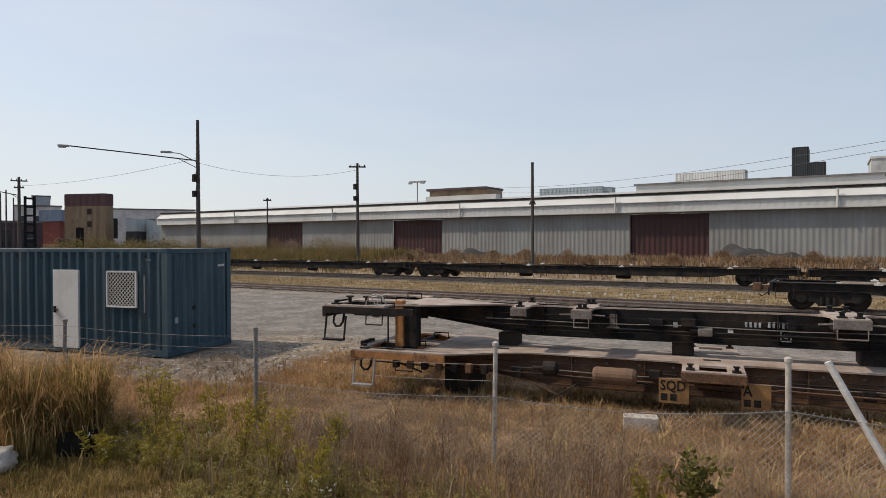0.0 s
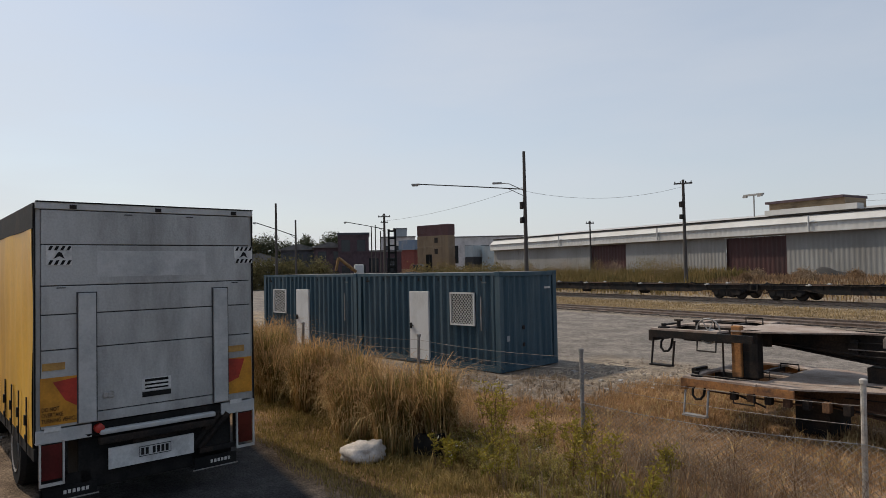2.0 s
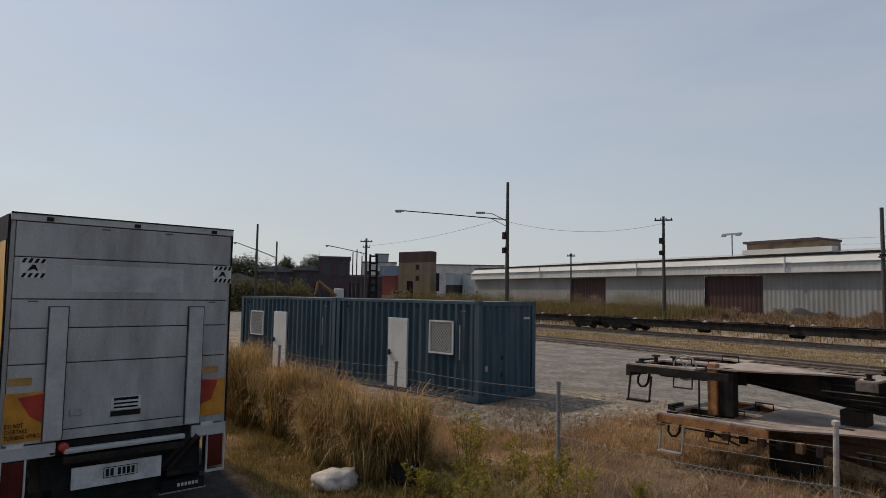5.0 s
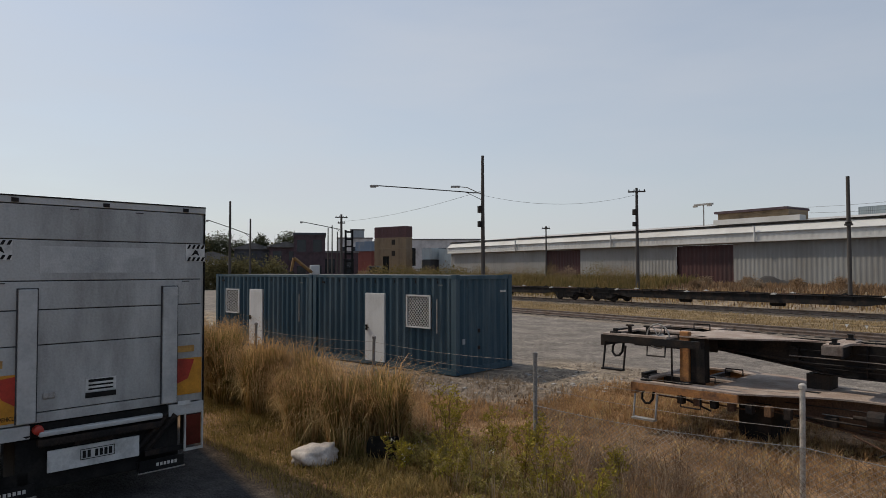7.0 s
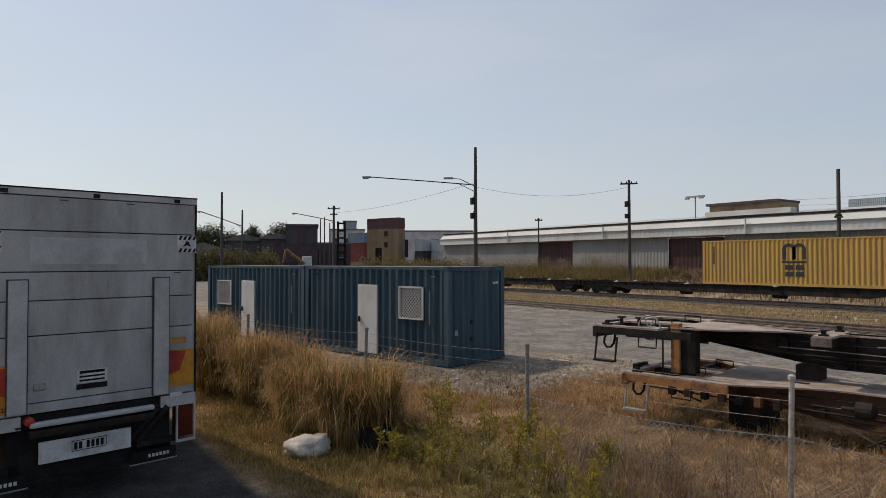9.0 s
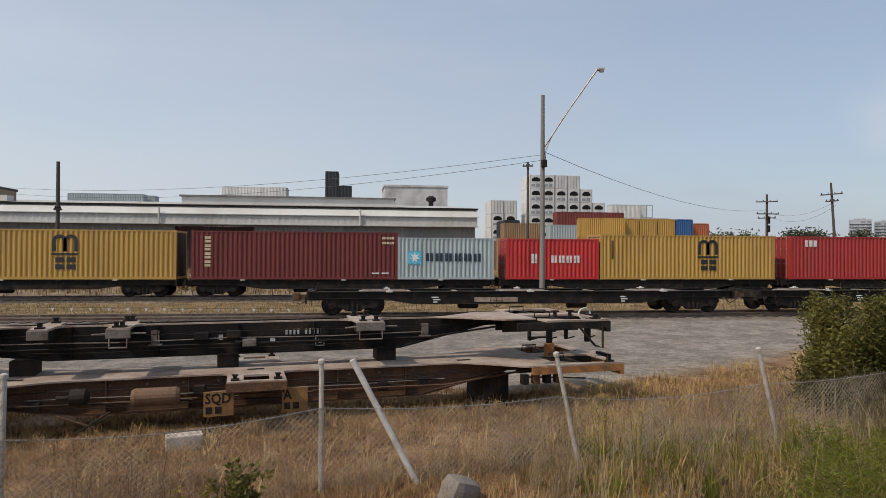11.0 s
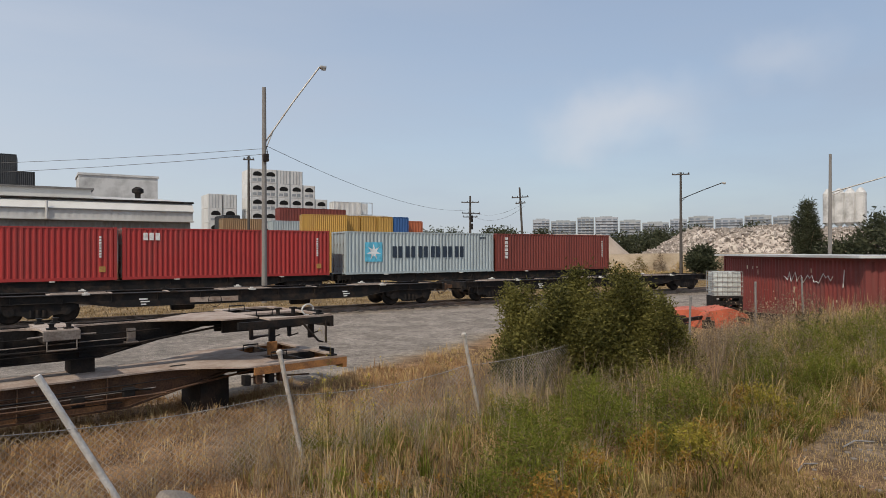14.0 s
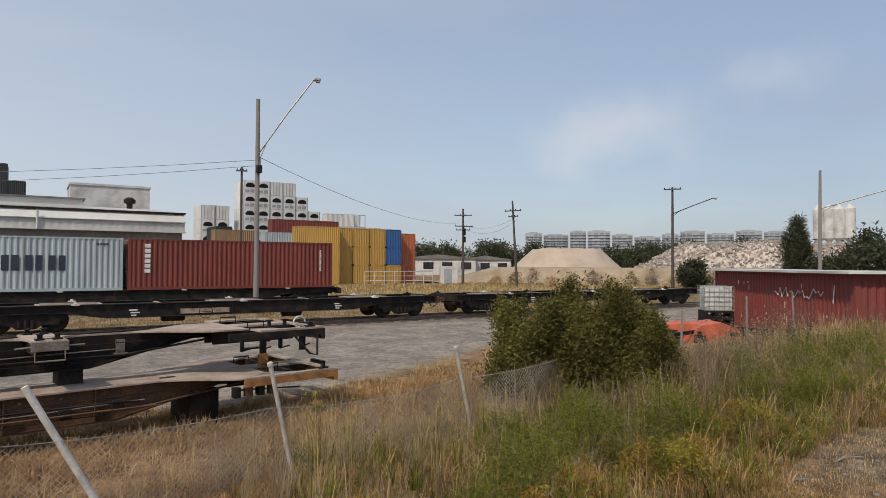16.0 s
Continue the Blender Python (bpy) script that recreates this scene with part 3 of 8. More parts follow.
    for x in (L * 0.36, L * 0.62):
        t = part("air_tank", d["tank"], M_DARK, w)
        t.location = (x, -0.62, 0.60)
    return w


M_INK = mat("lettering_black", (0.02, 0.02, 0.022), 0.6, var=0.1, bump=0)
M_INKB = mat("lettering_navy", (0.02, 0.035, 0.06), 0.6, var=0.1, bump=0)
M_INKW = mat("lettering_white", (0.7, 0.7, 0.68), 0.6, var=0.1, bump=0)
M_INKC = mat("lettering_cream", (0.6, 0.5, 0.34), 0.6, var=0.1, bump=0)
M_STAR = mat("star_blue", (0.12, 0.50, 0.70), 0.6, var=0.05, bump=0)
M_STARW = mat("star_white", (0.75, 0.78, 0.8), 0.6, var=0.05, bump=0)

# parked flats on the middle track
DUSTY = "parked black skeletal container flat with dusty deck"
flat_wagon(18.9, pose(-1.9, TRACK_MID, 0.02), DUSTY, "parked flats", M_TOP)
flat_wagon(19.4, pose(18.3, TRACK_MID, 0.02), DUSTY, "parked flats", M_TOP)
flags = thing("flag_line", "low wire with small white flags beside the track", "flags", pose(0, TRACK_MID - 0.3, 0))
part("wire", Geo().path([(-12.6 + i * 0.95, 0, 0.55 - 0.012 * i) for i in range(12)], 0.006, 4), M_DARK, flags)
for i in range(4):
    part("stake", Geo().tube((-12.6 + i * 3.45, 0, 0), (-12.6 + i * 3.45, 0, 0.58 - 0.04 * i), 0.015, n=6), M_GALV, flags)
for i in range(14):
    x, z = -12.2 + i * 0.72, 0.545 - 0.009 * i
    part("flag", Geo().prism([(x, z), (x + 0.16, z), (x + 0.08, z - 0.15)], -0.004, 0.004), M_TAG, flags)

for ob, xs in ((bpy.data.objects["flat_wagon"], (5.2, 13.6)), (bpy.data.objects["flat_wagon.001"], (5.0,))):
    part("data_panel", Geo().box(7.0, -1.115, 0.72, 8.9, -1.095, 0.92), M_TOP, ob, "dusty tan data panel")
    for x in xs:
        part("logo", Geo().box(x, -1.11, 0.80, x + 0.32, -1.095, 0.85).box(x - 0.05, -1.11, 0.90, x + 0.25, -1.095, 0.95).box(x + 0.02, -1.11, 0.70, x + 0.2, -1.095, 0.75), M_INKW, ob, "small white painted logo")
# the passing train: places along the track at 14 s
SPEED = 12.53
MOVERS = []
EMPTY = "black empty container flat of the passing train"
LOADED = "black container flat of the passing train, loaded"
for x0, x1, full in [(16.85, 42.3, 1), (-9.0, 16.3, 1), (-28.5, -9.5, 1), (-47.5, -29.0, 1), (-73.2, -48.0, 1), (-99.0, -73.7, 1)] + [(-99.5 - 25.8 * (i + 1) + 0.5, -99.5 - 25.8 * i, 0) for i in range(6)]:
    MOVERS.append((flat_wagon(x1 - x0, pose(x0, TRACK_FAR, 0.02), LOADED if full else EMPTY, "train flats"), x0, 0.02, TRACK_FAR))
DECK = 1.235
FACE = TRACK_FAR - 1.22



def arch_mark(c, x, z, s):
    """A rounded double arch over two bars, in black."""
    g = Geo()
    for k in (0, 1):
        pts_o, pts_i = [], []
        cx = x + s * (0.42 + k * 0.62)
        for i in range(9):
            a = math.pi - math.pi * i / 8
            pts_o.append((cx + s * 0.40 * math.cos(a), z + s * (0.62 + 0.38 * math.sin(a))))
            pts_i.append((cx + s * 0.20 * math.cos(a), z + s * (0.62 + 0.18 * math.sin(a))))
        ring = [(cx - s * 0.40, z)] + pts_o + [(cx + s * 0.40, z), (cx + s * 0.20, z)] + pts_i[::-1] + [(cx - s * 0.20, z)]
        n = len(ring) // 2
        o, i2 = ring[:n], ring[n:][::-1]
        for a, b, cc, d in zip(o, o[1:], i2[1:], i2):
            g.add([(a[0], -0.006, a[1]), (b[0], -0.006, b[1]), (cc[0], -0.006, cc[1]), (d[0], -0.006, d[1])], [(0, 1, 2, 3)])
    g.box(x - s * 0.02, -0.010, z - s * 0.22, x + s * 1.46, -0.004, z - s * 0.10)
    for dx in (0.2, 0.82):
        zz = z - s * 1.05
        x0 = x + s * dx
        g.box(x0, -0.010, zz, x0 + s * 0.5, -0.004, zz + s * 0.29).box(x0, -0.010, zz + s * 0.41, x0 + s * 0.5, -0.004, zz + s * 0.7)
    part("logo", g, M_INK, c, "black painted logo")


def star_mark(c, x, z, s):
    part("logo", Geo().box(x - s, -0.010, z - s, x + s, -0.005, z + s), M_STAR, c, "pale blue square logo")
    g = Geo()
    pts = []
    for i in range(14):
        a, r = math.pi / 2 + i * math.pi / 7, s * (0.85 if i % 2 == 0 else 0.33)
        pts.append((x + r * math.cos(a), -0.014, z + r * math.sin(a)))
    g.add(pts, [tuple(range(14))])
    part("star", g, M_STARW, c, "white seven-pointed star")


def bars_mark(c, x, z, w, h, n, material, upright=False):
    """Unreadable lettering, as plain strokes."""
    g = Geo()
    for i in range(n):
        if upright:
            x0, x1, z0, z1 = x, x + w, z - (i + 0.75) * h / n, z - i * h / n
        else:
            x0, x1, z0, z1 = x + i * w / n, x + (i + 0.74) * w / n, z - h, z
        if min(x1 - x0, z1 - z0) < 0.25:
            g.box(x0, -0.010, z0, x1, -0.004, z1)
        else:
            # a pair of plain strokes in place of each sign
            if upright:
                t = 0.42 * (z1 - z0)
                g.box(x0, -0.010, z0, x1, -0.004, z0 + t).box(x0, -0.010, z1 - t, x1, -0.004, z1)
            else:
                t = 0.42 * (x1 - x0)
                g.box(x0, -0.010, z0, x0 + t, -0.004, z1).box(x1 - t, -0.010, z0, x1, -0.004, z1)
    part("lettering", g, material, c)


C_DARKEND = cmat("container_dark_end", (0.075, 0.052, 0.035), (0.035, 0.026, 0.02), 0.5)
TRAIN = [(-88.2, 13.72, C_YEL, "m", "ochre yellow container with a black logo, on a flat"), (-60.19, 12.19, C_YEL, "m", "ochre yellow container with a black logo, on a flat"),
         (-47.15, 12.19, C_MAROON, "g", "maroon container with cream upright lettering, on a flat"), (-34.96, 6.06, C_GREY, "s", "short pale grey container with a star logo"),
         (-28.08, 6.06, C_BRRED, "k", "short bright red container with white lettering"), (-21.91, 12.19, C_YEL, "m2", "ochre yellow container with a black logo, on a flat"),
         (-8.55, 12.19, C_RED, "c", "red container with a small white mark, on a flat"), (3.91, 12.19, C_RED, "c", "red container with a small white mark, on a flat"),
         (17.26, 12.19, C_GREY, "S", "pale grey container with a star logo, on a flat"), (29.7, 12.19, C_BROWN, "t", "brown red container with upright white lettering, last on the train")]
for x, L, material, kind, label in TRAIN:
    H = 2.59 if kind in "sk" else 2.896
    c = container(L, H, material, label, pose(x, FACE, DECK), "train containers")
    MOVERS.append((c, x, DECK, FACE))
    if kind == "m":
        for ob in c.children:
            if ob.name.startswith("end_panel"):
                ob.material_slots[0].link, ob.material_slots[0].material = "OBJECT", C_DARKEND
    if kind[0] == "m":
        arch_mark(c, (5.35 if kind == "m" else 6.7), 1.62, 0.98)
        bars_mark(c, 0.75, 2.5, 0.13, 1.2, 9, M_INK, True)
    if kind == "g":
        bars_mark(c, 11.2, 2.6, 0.8, 0.14, 5, M_INKC)
        bars_mark(c, 11.2, 2.3, 0.8, 0.14, 5, M_INKC)
        bars_mark(c, 10.6, 0.42, 1.2, 0.09, 2, M_INKW)
        # an upright word in cream block strokes
        bars_mark(c, 0.75, 2.55, 0.34, 1.9, 4, M_INKC, True)
    if kind == "s":
        star_mark(c, 1.05, 1.35, 0.42)
        bars_mark(c, 1.75, 1.62, 3.6, 0.5, 6, M_INKB)
    if kind == "S":
        star_mark(c, 2.05, 1.5, 0.66)
        bars_mark(c, 3.5, 1.9, 6.2, 0.8, 6, M_INKB)
        bars_mark(c, 10.9, 2.6, 0.6, 0.12, 4, M_INKB)
    if kind == "k":
        bars_mark(c, 1.6, 1.62, 0.5, 0.6, 1, M_INKW)
        bars_mark(c, 2.9, 1.52, 2.0, 0.46, 4, M_INKW)
    if kind == "c":
        bars_mark(c, 1.05, 2.62, 0.95, 0.42, 3, M_INKW)
        bars_mark(c, 11.3, 2.4, 0.12, 1.2, 8, M_INKW, True)
        part("notice", Geo().box(11.3, -0.012, 0.45, 11.62, -0.004, 0.75), M_YELLOW, c)
    if kind == "t":
        bars_mark(c, 0.85, 2.6, 0.30, 1.7, 6, M_INKW, True)
        bars_mark(c, 11.3, 2.4, 0.12, 1.4, 9, M_INKW, True)

# ---- site offices ----
M_PLATED = mat("faded_plate", (0.16, 0.19, 0.19), 0.7, var=0.2, bump=0)
M_ROOFD = mat("dusty_roof", (0.20, 0.20, 0.19), 0.8, var=0.2, scale=1.5, second=(0.12, 0.10, 0.085), amount=0.4)
OFFICE = pose(-13.48, 9.69, 0.02, 0, 0, 13.3)
def office(shift, door_x, win_x, label):
    c = container(6.06, 2.59, M_BLUE, label, OFFICE @ pose(shift, 0, 0), "site offices", "site_office")
    if "office_side" not in CACHE:
        CACHE["office_side"] = Geo().corrugated(6.06 - 0.32, 0.16, 2.59 - 0.09, 0.278, 0.075, "x", 0.004, -1, start=0.16).mesh("side_panel")
        CACHE["office_side"].materials.append(M_BLUE)
    [ob for ob in c.children if ob.name.startswith("side_panel")][0].data = CACHE["office_side"]
    d = part("office_door", Geo().soft(door_x, -0.035, 0.10, door_x + 0.82, 0.03, 2.06, 0.012), M_WHITE, c, "white painted flush door")
    part("handle", Geo().box(door_x + 0.06, -0.08, 0.98, door_x + 0.10, -0.035, 1.14).tube((door_x + 0.08, -0.07, 1.06), (door_x + 0.2, -0.07, 1.06), 0.012), M_DARK, d)
    x0, x1, z0, z1 = win_x, win_x + 0.92, 1.16, 2.05
    w = part("window", Geo().box(x0, -0.005, z0, x1, 0.05, z1), M_GLASS, c, "small window behind a white security mesh")
    g = Geo()
    for a, b, cc, dd in ((x0, z0, x1, z0 + 0.04), (x0, z1 - 0.04, x1, z1), (x0, z0, x0 + 0.04, z1), (x1 - 0.04, z0, x1, z1)):
        g.box(a, -0.05, b, cc, -0.006, dd)
    part("window_frame", g, M_WHITE, w)
    g = Geo()
    n, wd, ht = 9, x1 - x0, z1 - z0
    for i in range(-n, n + 1):
        for s in (-1, 1):
            # diagonal mesh wires clipped to the frame
            xa = x0 + i * wd / n
            xb = xa + ht
            pts = []
            for xx in (xa, xb):
                pts.append([xx, z0 if xx == xa else z1])
            if xa < x0:
                pts[0] = [x0, z0 + (x0 - xa)]
            if xb > x1:
                pts[1] = [x1, z1 - (xb - x1)]
            if pts[0][0] >= pts[1][0] - 0.01:
                continue
            q = pts if s > 0 else [[x0 + x1 - p[0], p[1]] for p in pts]
            g.tube((q[0][0], -0.03, q[0][1]), (q[1][0], -0.03, q[1][1]), 0.008, n=4)
    part("security_mesh", g, M_WHITE, w)
    part("lock_rod", Geo().tube((5.42, -0.02, 1.05), (5.42, -0.02, 1.95), 0.018, n=6), M_GALV, c, "pale upright lock rod")
    part("data_plate", Geo().box(5.45, -0.008, 2.30, 5.61, -0.002, 2.34), M_PLATED, c, "faded data marks")
    for ob in c.children:
        if ob.name.startswith("roof"):
            ob.material_slots[0].link = "OBJECT"
            ob.material_slots[0].material = M_ROOFD
    for z in (0.6, 1.05):
        part("lashing_point", Geo().box(6.05, 0.9, z, 6.075, 0.98, z + 0.1), M_DARK, c)
    for i in range(7):
        part("lashing_mark", Geo().box(0.5 + i * 0.82, -0.01, 2.36, 0.53 + i * 0.82, -0.002, 2.44), M_DARK, c)
    part("vent", Geo().box(0.5, -0.03, 2.32, 0.62, 0.0, 2.38), M_DARK, c)
    part("data_plate", Geo().box(6.052, 1.9, 2.1, 6.062, 2.15, 2.16), M_TAG, c, "small pale plate on the end wall")
    part("data_plate", Geo().box(6.052, 0.27, 0.78, 6.062, 0.37, 0.92), M_GREYP, c, "small grey plate on the end wall")
    return c


office(-6.06, 2.57, 4.28, "dark blue site office container with white door and meshed window")
office(-12.20, 2.42, 0.80, "dark blue site office container with white door and small window")

# ---- stacked wagon frames ----
STACK = pose(-7.29, 8.97, 0.0, 0, 0, 9.4)

def slab(g, pts, z0, z1, m=None):
    """A flat plate of the outline pts (x, y) between two heights."""
    n = len(pts)
    vs = [Vector((x, y, z)) for z in (z1, z0) for x, y in pts]
    if m:
        vs = [m @ v for v in vs]
    return g.add(vs, [tuple(range(n)), tuple(range(2 * n - 1, n - 1, -1))] + [(i, i + n, (i + 1) % n + n, (i + 1) % n) for i in range(n)])


def arm_outline(x, w, inner, outer, r):
    """A plate that leaves the spine's edge with rounded corners and runs out to the side."""
    pts = [(x - r * (1 - math.sin(k * math.pi / 8)), inner - r * (1 - math.cos(k * math.pi / 8))) for k in range(5)]
    right = [(2 * x + w - px, py) for px, py in pts[::-1]]
    return [(x - r, inner + 0.01)] + pts + [(x, outer), (x + w, outer)] + right + [(x + w + r, inner + 0.01)]


M_BRKT = mat("dusty_bracket", (0.20, 0.175, 0.155), 0.8, var=0.25, scale=4, second=(0.09, 0.06, 0.045), amount=0.45)


def wagon_frame(L, m, label, web_mat, upper, arms, slots):
    """A container flat without bogies: a deep spine under a top plate, arms for the container locks, and open platforms at both ends.
    Origin: near left corner, deck level."""
    w = thing("wagon_frame", label, "wagon frame", m, "stacked frames")
    W, D = 2.4, 0.52
    a, b = (1.6, 3.45), (L - 3.5, L - 1.9)
    near, far = (1.18, 1.80) if upper else (0.72, 1.74)          # edges of the spine's top plate
    out = 0.45 if upper else 0.03
    web = [(0.9, -0.24), (a[0], -0.27), (a[1], -D), (b[0], -D), (b[1], -0.16), (L - 0.9, -0.14), (L - 0.9, -0.02), (0.9, -0.02)]
    for y in (near + 0.12, far - 0.12):
        g = Geo().prism(web, y - 0.012, y + 0.012)
        for (x0, z0), (x1, z1) in zip(web[:5], web[1:6]):
            g.add([(x0, y - 0.11, z0), (x1, y - 0.11, z1), (x1, y + 0.11, z1), (x0, y + 0.11, z0), (x0, y - 0.11, z0 - 0.02), (x1, y - 0.11, z1 - 0.02), (x1, y + 0.11, z1 - 0.02), (x0, y + 0.11, z0 - 0.02)],
                  [(0, 1, 2, 3), (7, 6, 5, 4), (0, 4, 5, 1), (3, 2, 6, 7)])
        for i in range(5):
            x = a[1] + 0.3 + i * (b[0] - a[1] - 0.6) / 4
            g.box(x, y - 0.1, -D + 0.01, x + 0.015, y + 0.1, -0.03)
        part("side_sill", g, web_mat, w)
    top = M_TOP
    edge = [(1.2, out)] + [(1.7 + 1.6 * k / 8, out + (near - out) * math.sin(k * math.pi / 16) ** 1.3) for k in range(9)]
    edge += [(L - 3.0 + 1.2 * k / 8, out + (near - out) * math.cos(k * math.pi / 16) ** 1.3) for k in range(9)] + [(L - 1.2, out)]
    back = [(x, W - y) for x, y in edge[::-1]]
    part("top_plate", slab(Geo(), edge + back, -0.025, 0.0), top, w, "dusty flat top plate")
    for s in (0, 1):
        e = pose(0, 0, 0) if s == 0 else pose(L, W, 0, 0, 0, 180)
        g = Geo()
        for x0, y0, x1, y1 in ((0.0, 0.0, 0.13, W), (0.13, 0.0, 1.2, 0.13), (0.13, W - 0.13, 1.2, W), (0.13, 1.02, 1.2, 1.38)):
            g.box(x0, y0, -0.03, x1, y1, 0.003, e)
        slab(g, [(1.2, 0.13), (0.8, 0.13), (1.0, 0.3), (1.2, 0.4)], -0.03, 0.003, e)
        slab(g, [(1.2, W - 0.13), (1.2, W - 0.4), (1.0, W - 0.3), (0.8, W - 0.13)], -0.03, 0.003, e)
        part("end_platform", g, top, w)
        dark = M_DARK if upper else M_RUSTO
        part("headstock", Geo().box(-0.04, 0, -0.22, 0.04, W, -0.031, e), dark, w)
        for y in (0.0, W - 0.05):
            part("end_sill", Geo().box(0.041, y, -0.15, 1.75, y + 0.05, -0.031, e), dark, w)
        part("cross_bar", Geo().box(0.62, 0.06, -0.13, 0.70, W - 0.06, -0.031, e), M_DARK, w)
        part("draft_sill", Geo().box(0.05, 1.0, -0.30, 1.6, 1.06, -0.031, e).box(0.05, 1.34, -0.30, 1.6, 1.40, -0.031, e), M_DARK, w)
        g = Geo().path([e @ Vector(p) for p in ((0.02, 0.05, -0.2), (0.02, -0.03, -0.62), (0.42, -0.03, -0.62), (0.42, 0.05, -0.2))], 0.020)
        g.box(0.02, -0.1, -0.63, 0.42, 0.03, -0.60, e)
        part("step", g, M_GALV if not upper else M_DARK, w)
        part("coupler_pocket", Geo().box(-0.3, 1.05, -0.26, -0.041, 1.35, -0.06, e).box(-0.38, 0.98, -0.3, -0.3, 1.42, -0.02, e), M_DARK, w)
        for y in (0.62, 1.78):
            g = Geo().path([e @ Vector(p) for p in ((0.85, y, 0.0), (0.85, y, 0.10), (1.15, y, 0.10), (1.15, y, 0.0))], 0.014)
            part("grab_rail", g, M_DARK, w)
        g = Geo().path([e @ Vector(p) for p in ((0.86, 0.0, -0.14), (0.86, -0.02, -0.32), (1.18, -0.02, -0.32), (1.18, 0.0, -0.14))], 0.014)
        part("hand_hold", g, M_DARK, w)
        part("air_hose", Geo().path([e @ Vector((0.02, 0.45, -0.15)), e @ Vector((-0.06, 0.43, -0.28)), e @ Vector((-0.05, 0.4, -0.38)), e @ Vector((0.02, 0.38, -0.44)), e @ Vector((0.1, 0.38, -0.43)), e @ Vector((0.15, 0.4, -0.36)), e @ Vector((0.17, 0.42, -0.2))], 0.022), M_BLACK, w)
    for x, wd, outer, kind in arms:
        for side in (0, 1):
            f = pose(0, 0, 0) if side == 0 else pose(2 * x + wd, W, 0, 0, 0, 180)
            if kind == "broad":
                g = Geo()
                slab(g, arm_outline(x, 0.24, near, outer, 0.09), -0.03, 0.004, f)
                slab(g, arm_outline(x + wd - 0.24, 0.24, near, outer, 0.09), -0.03, 0.004, f)
                g.box(x + 0.24, outer, -0.03, x + wd - 0.24, outer + 0.12, 0.003, f).box(x + 0.24, near - 0.22, -0.03, x + wd - 0.24, near + 0.01, 0.003, f)
            else:
                g = slab(Geo(), arm_outline(x, wd, near, outer, 0.14 if wd < 0.4 else 0.2), -0.03, 0.004, f)
            arm = part("bolster", g, top, w, "dusty plate arm with rounded corners")
            part("arm_web", Geo().box(x + 0.03, outer + 0.02, -0.20, x + 0.05, near + 0.1, -0.031, f).box(x + wd - 0.05, outer + 0.02, -0.20, x + wd - 0.03, near + 0.1, -0.031, f), M_DARK, arm)
            if side == 0:
                part("end_bracket", Geo().soft(x - 0.01, outer - 0.035, -0.15, x + wd + 0.01, outer - 0.001, -0.012, 0.008), M_BRKT if kind != "broad" else M_RUST, arm)
                if kind == "stirrup":
                    part("stirrup", Geo().path([(x + 0.04, outer - 0.02, -0.15), (x + 0.04, outer - 0.03, -0.29), (x + wd - 0.04, outer - 0.03, -0.29), (x + wd - 0.04, outer - 0.02, -0.15)], 0.014), M_BRKT, arm, "bent steel stirrup")
                    part("release_rod", Geo().tube((x - 0.2, outer, -0.09), (x - 0.01, outer, -0.08), 0.013).tube((x + wd + 0.01, outer, -0.08), (x + wd + 0.22, outer, -0.085), 0.013), M_BRKT, arm)
            for xx in ((x + 0.12, x + wd - 0.12) if wd > 0.3 else (x + wd / 2,)):
                part("container_lock", Geo().box(xx - 0.06, outer + 0.05, 0.005, xx + 0.06, outer + 0.16, 0.03, f).box(xx - 0.03, outer + 0.075, 0.03, xx + 0.03, outer + 0.135, 0.08, f).box(xx - 0.045, outer + 0.065, 0.08, xx + 0.045, outer + 0.145, 0.095, f), M_DARK, w)
    for x in (0.12, L - 0.3):
        part("container_lock", Geo().box(x, 0.04, 0.004, x + 0.16, 0.16, 0.03).box(x + 0.05, 0.07, 0.03, x + 0.11, 0.13, 0.085), M_DARK, w)
    for x, y in slots:
        part("slot", Geo().soft(x, y, 0.001, x + 0.26, y + 0.1, 0.006, 0.002), M_BLACK, w, "dark lifting slot in the plate")
    part("brake_pipe", Geo().path([(1.2, near - 0.03, -0.2), (3.0, near - 0.02, -0.36), (L - 3.0, near - 0.02, -0.36), (L - 1.2, near - 0.03, -0.15)], 0.02), M_RUST if not upper else M_DARK, w)
    for k, (z, r) in enumerate(((-0.16, 0.008), (-0.27, 0.01), (-0.42, 0.008))):
        part("cable", Geo().path([(2.2 + 0.5 * k + i * (L - 4.8 - k) / 8, near - 0.02, z + 0.012 * math.sin(i * 1.7 + k)) for i in range(9)], r, 5), M_BRKT if k == 1 else M_DARK, w)
    return w


LOWER = wagon_frame(12.2, STACK @ pose(0, 0, 0.85), "rusty skeletal wagon frame lying in dry grass", M_RUST, False, ((5.50, 0.86, -0.05, "broad"),), ((2.35, 0.9), (5.8, 0.95), (9.4, 0.9)))
UPPER = wagon_frame(12.5, STACK @ pose(-0.58, 0, 1.62), "dark skeletal wagon frame stacked on another", M_DARK, True, ((3.32, 0.26, 0.66, "plain"), (4.36, 0.32, 0.62, "stirrup"), (8.12, 0.46, 0.62, "stirrup")), ((4.4, 0.85), (8.2, 0.85)))
Z = -0.85
M_TANK = mat("brown_tank", (0.17, 0.095, 0.055), 0.8, var=0.2, scale=4, second=(0.10, 0.055, 0.035), amount=0.45)
part("air_tank", Geo().lathe((4.5, 0.34, -0.22), [(0.02, -0.34), (0.1, -0.33), (0.13, -0.28), (0.13, 0.28), (0.1, 0.33), (0.02, 0.34)], "x", 16), M_TANK, LOWER, "rusty brown air reservoir")
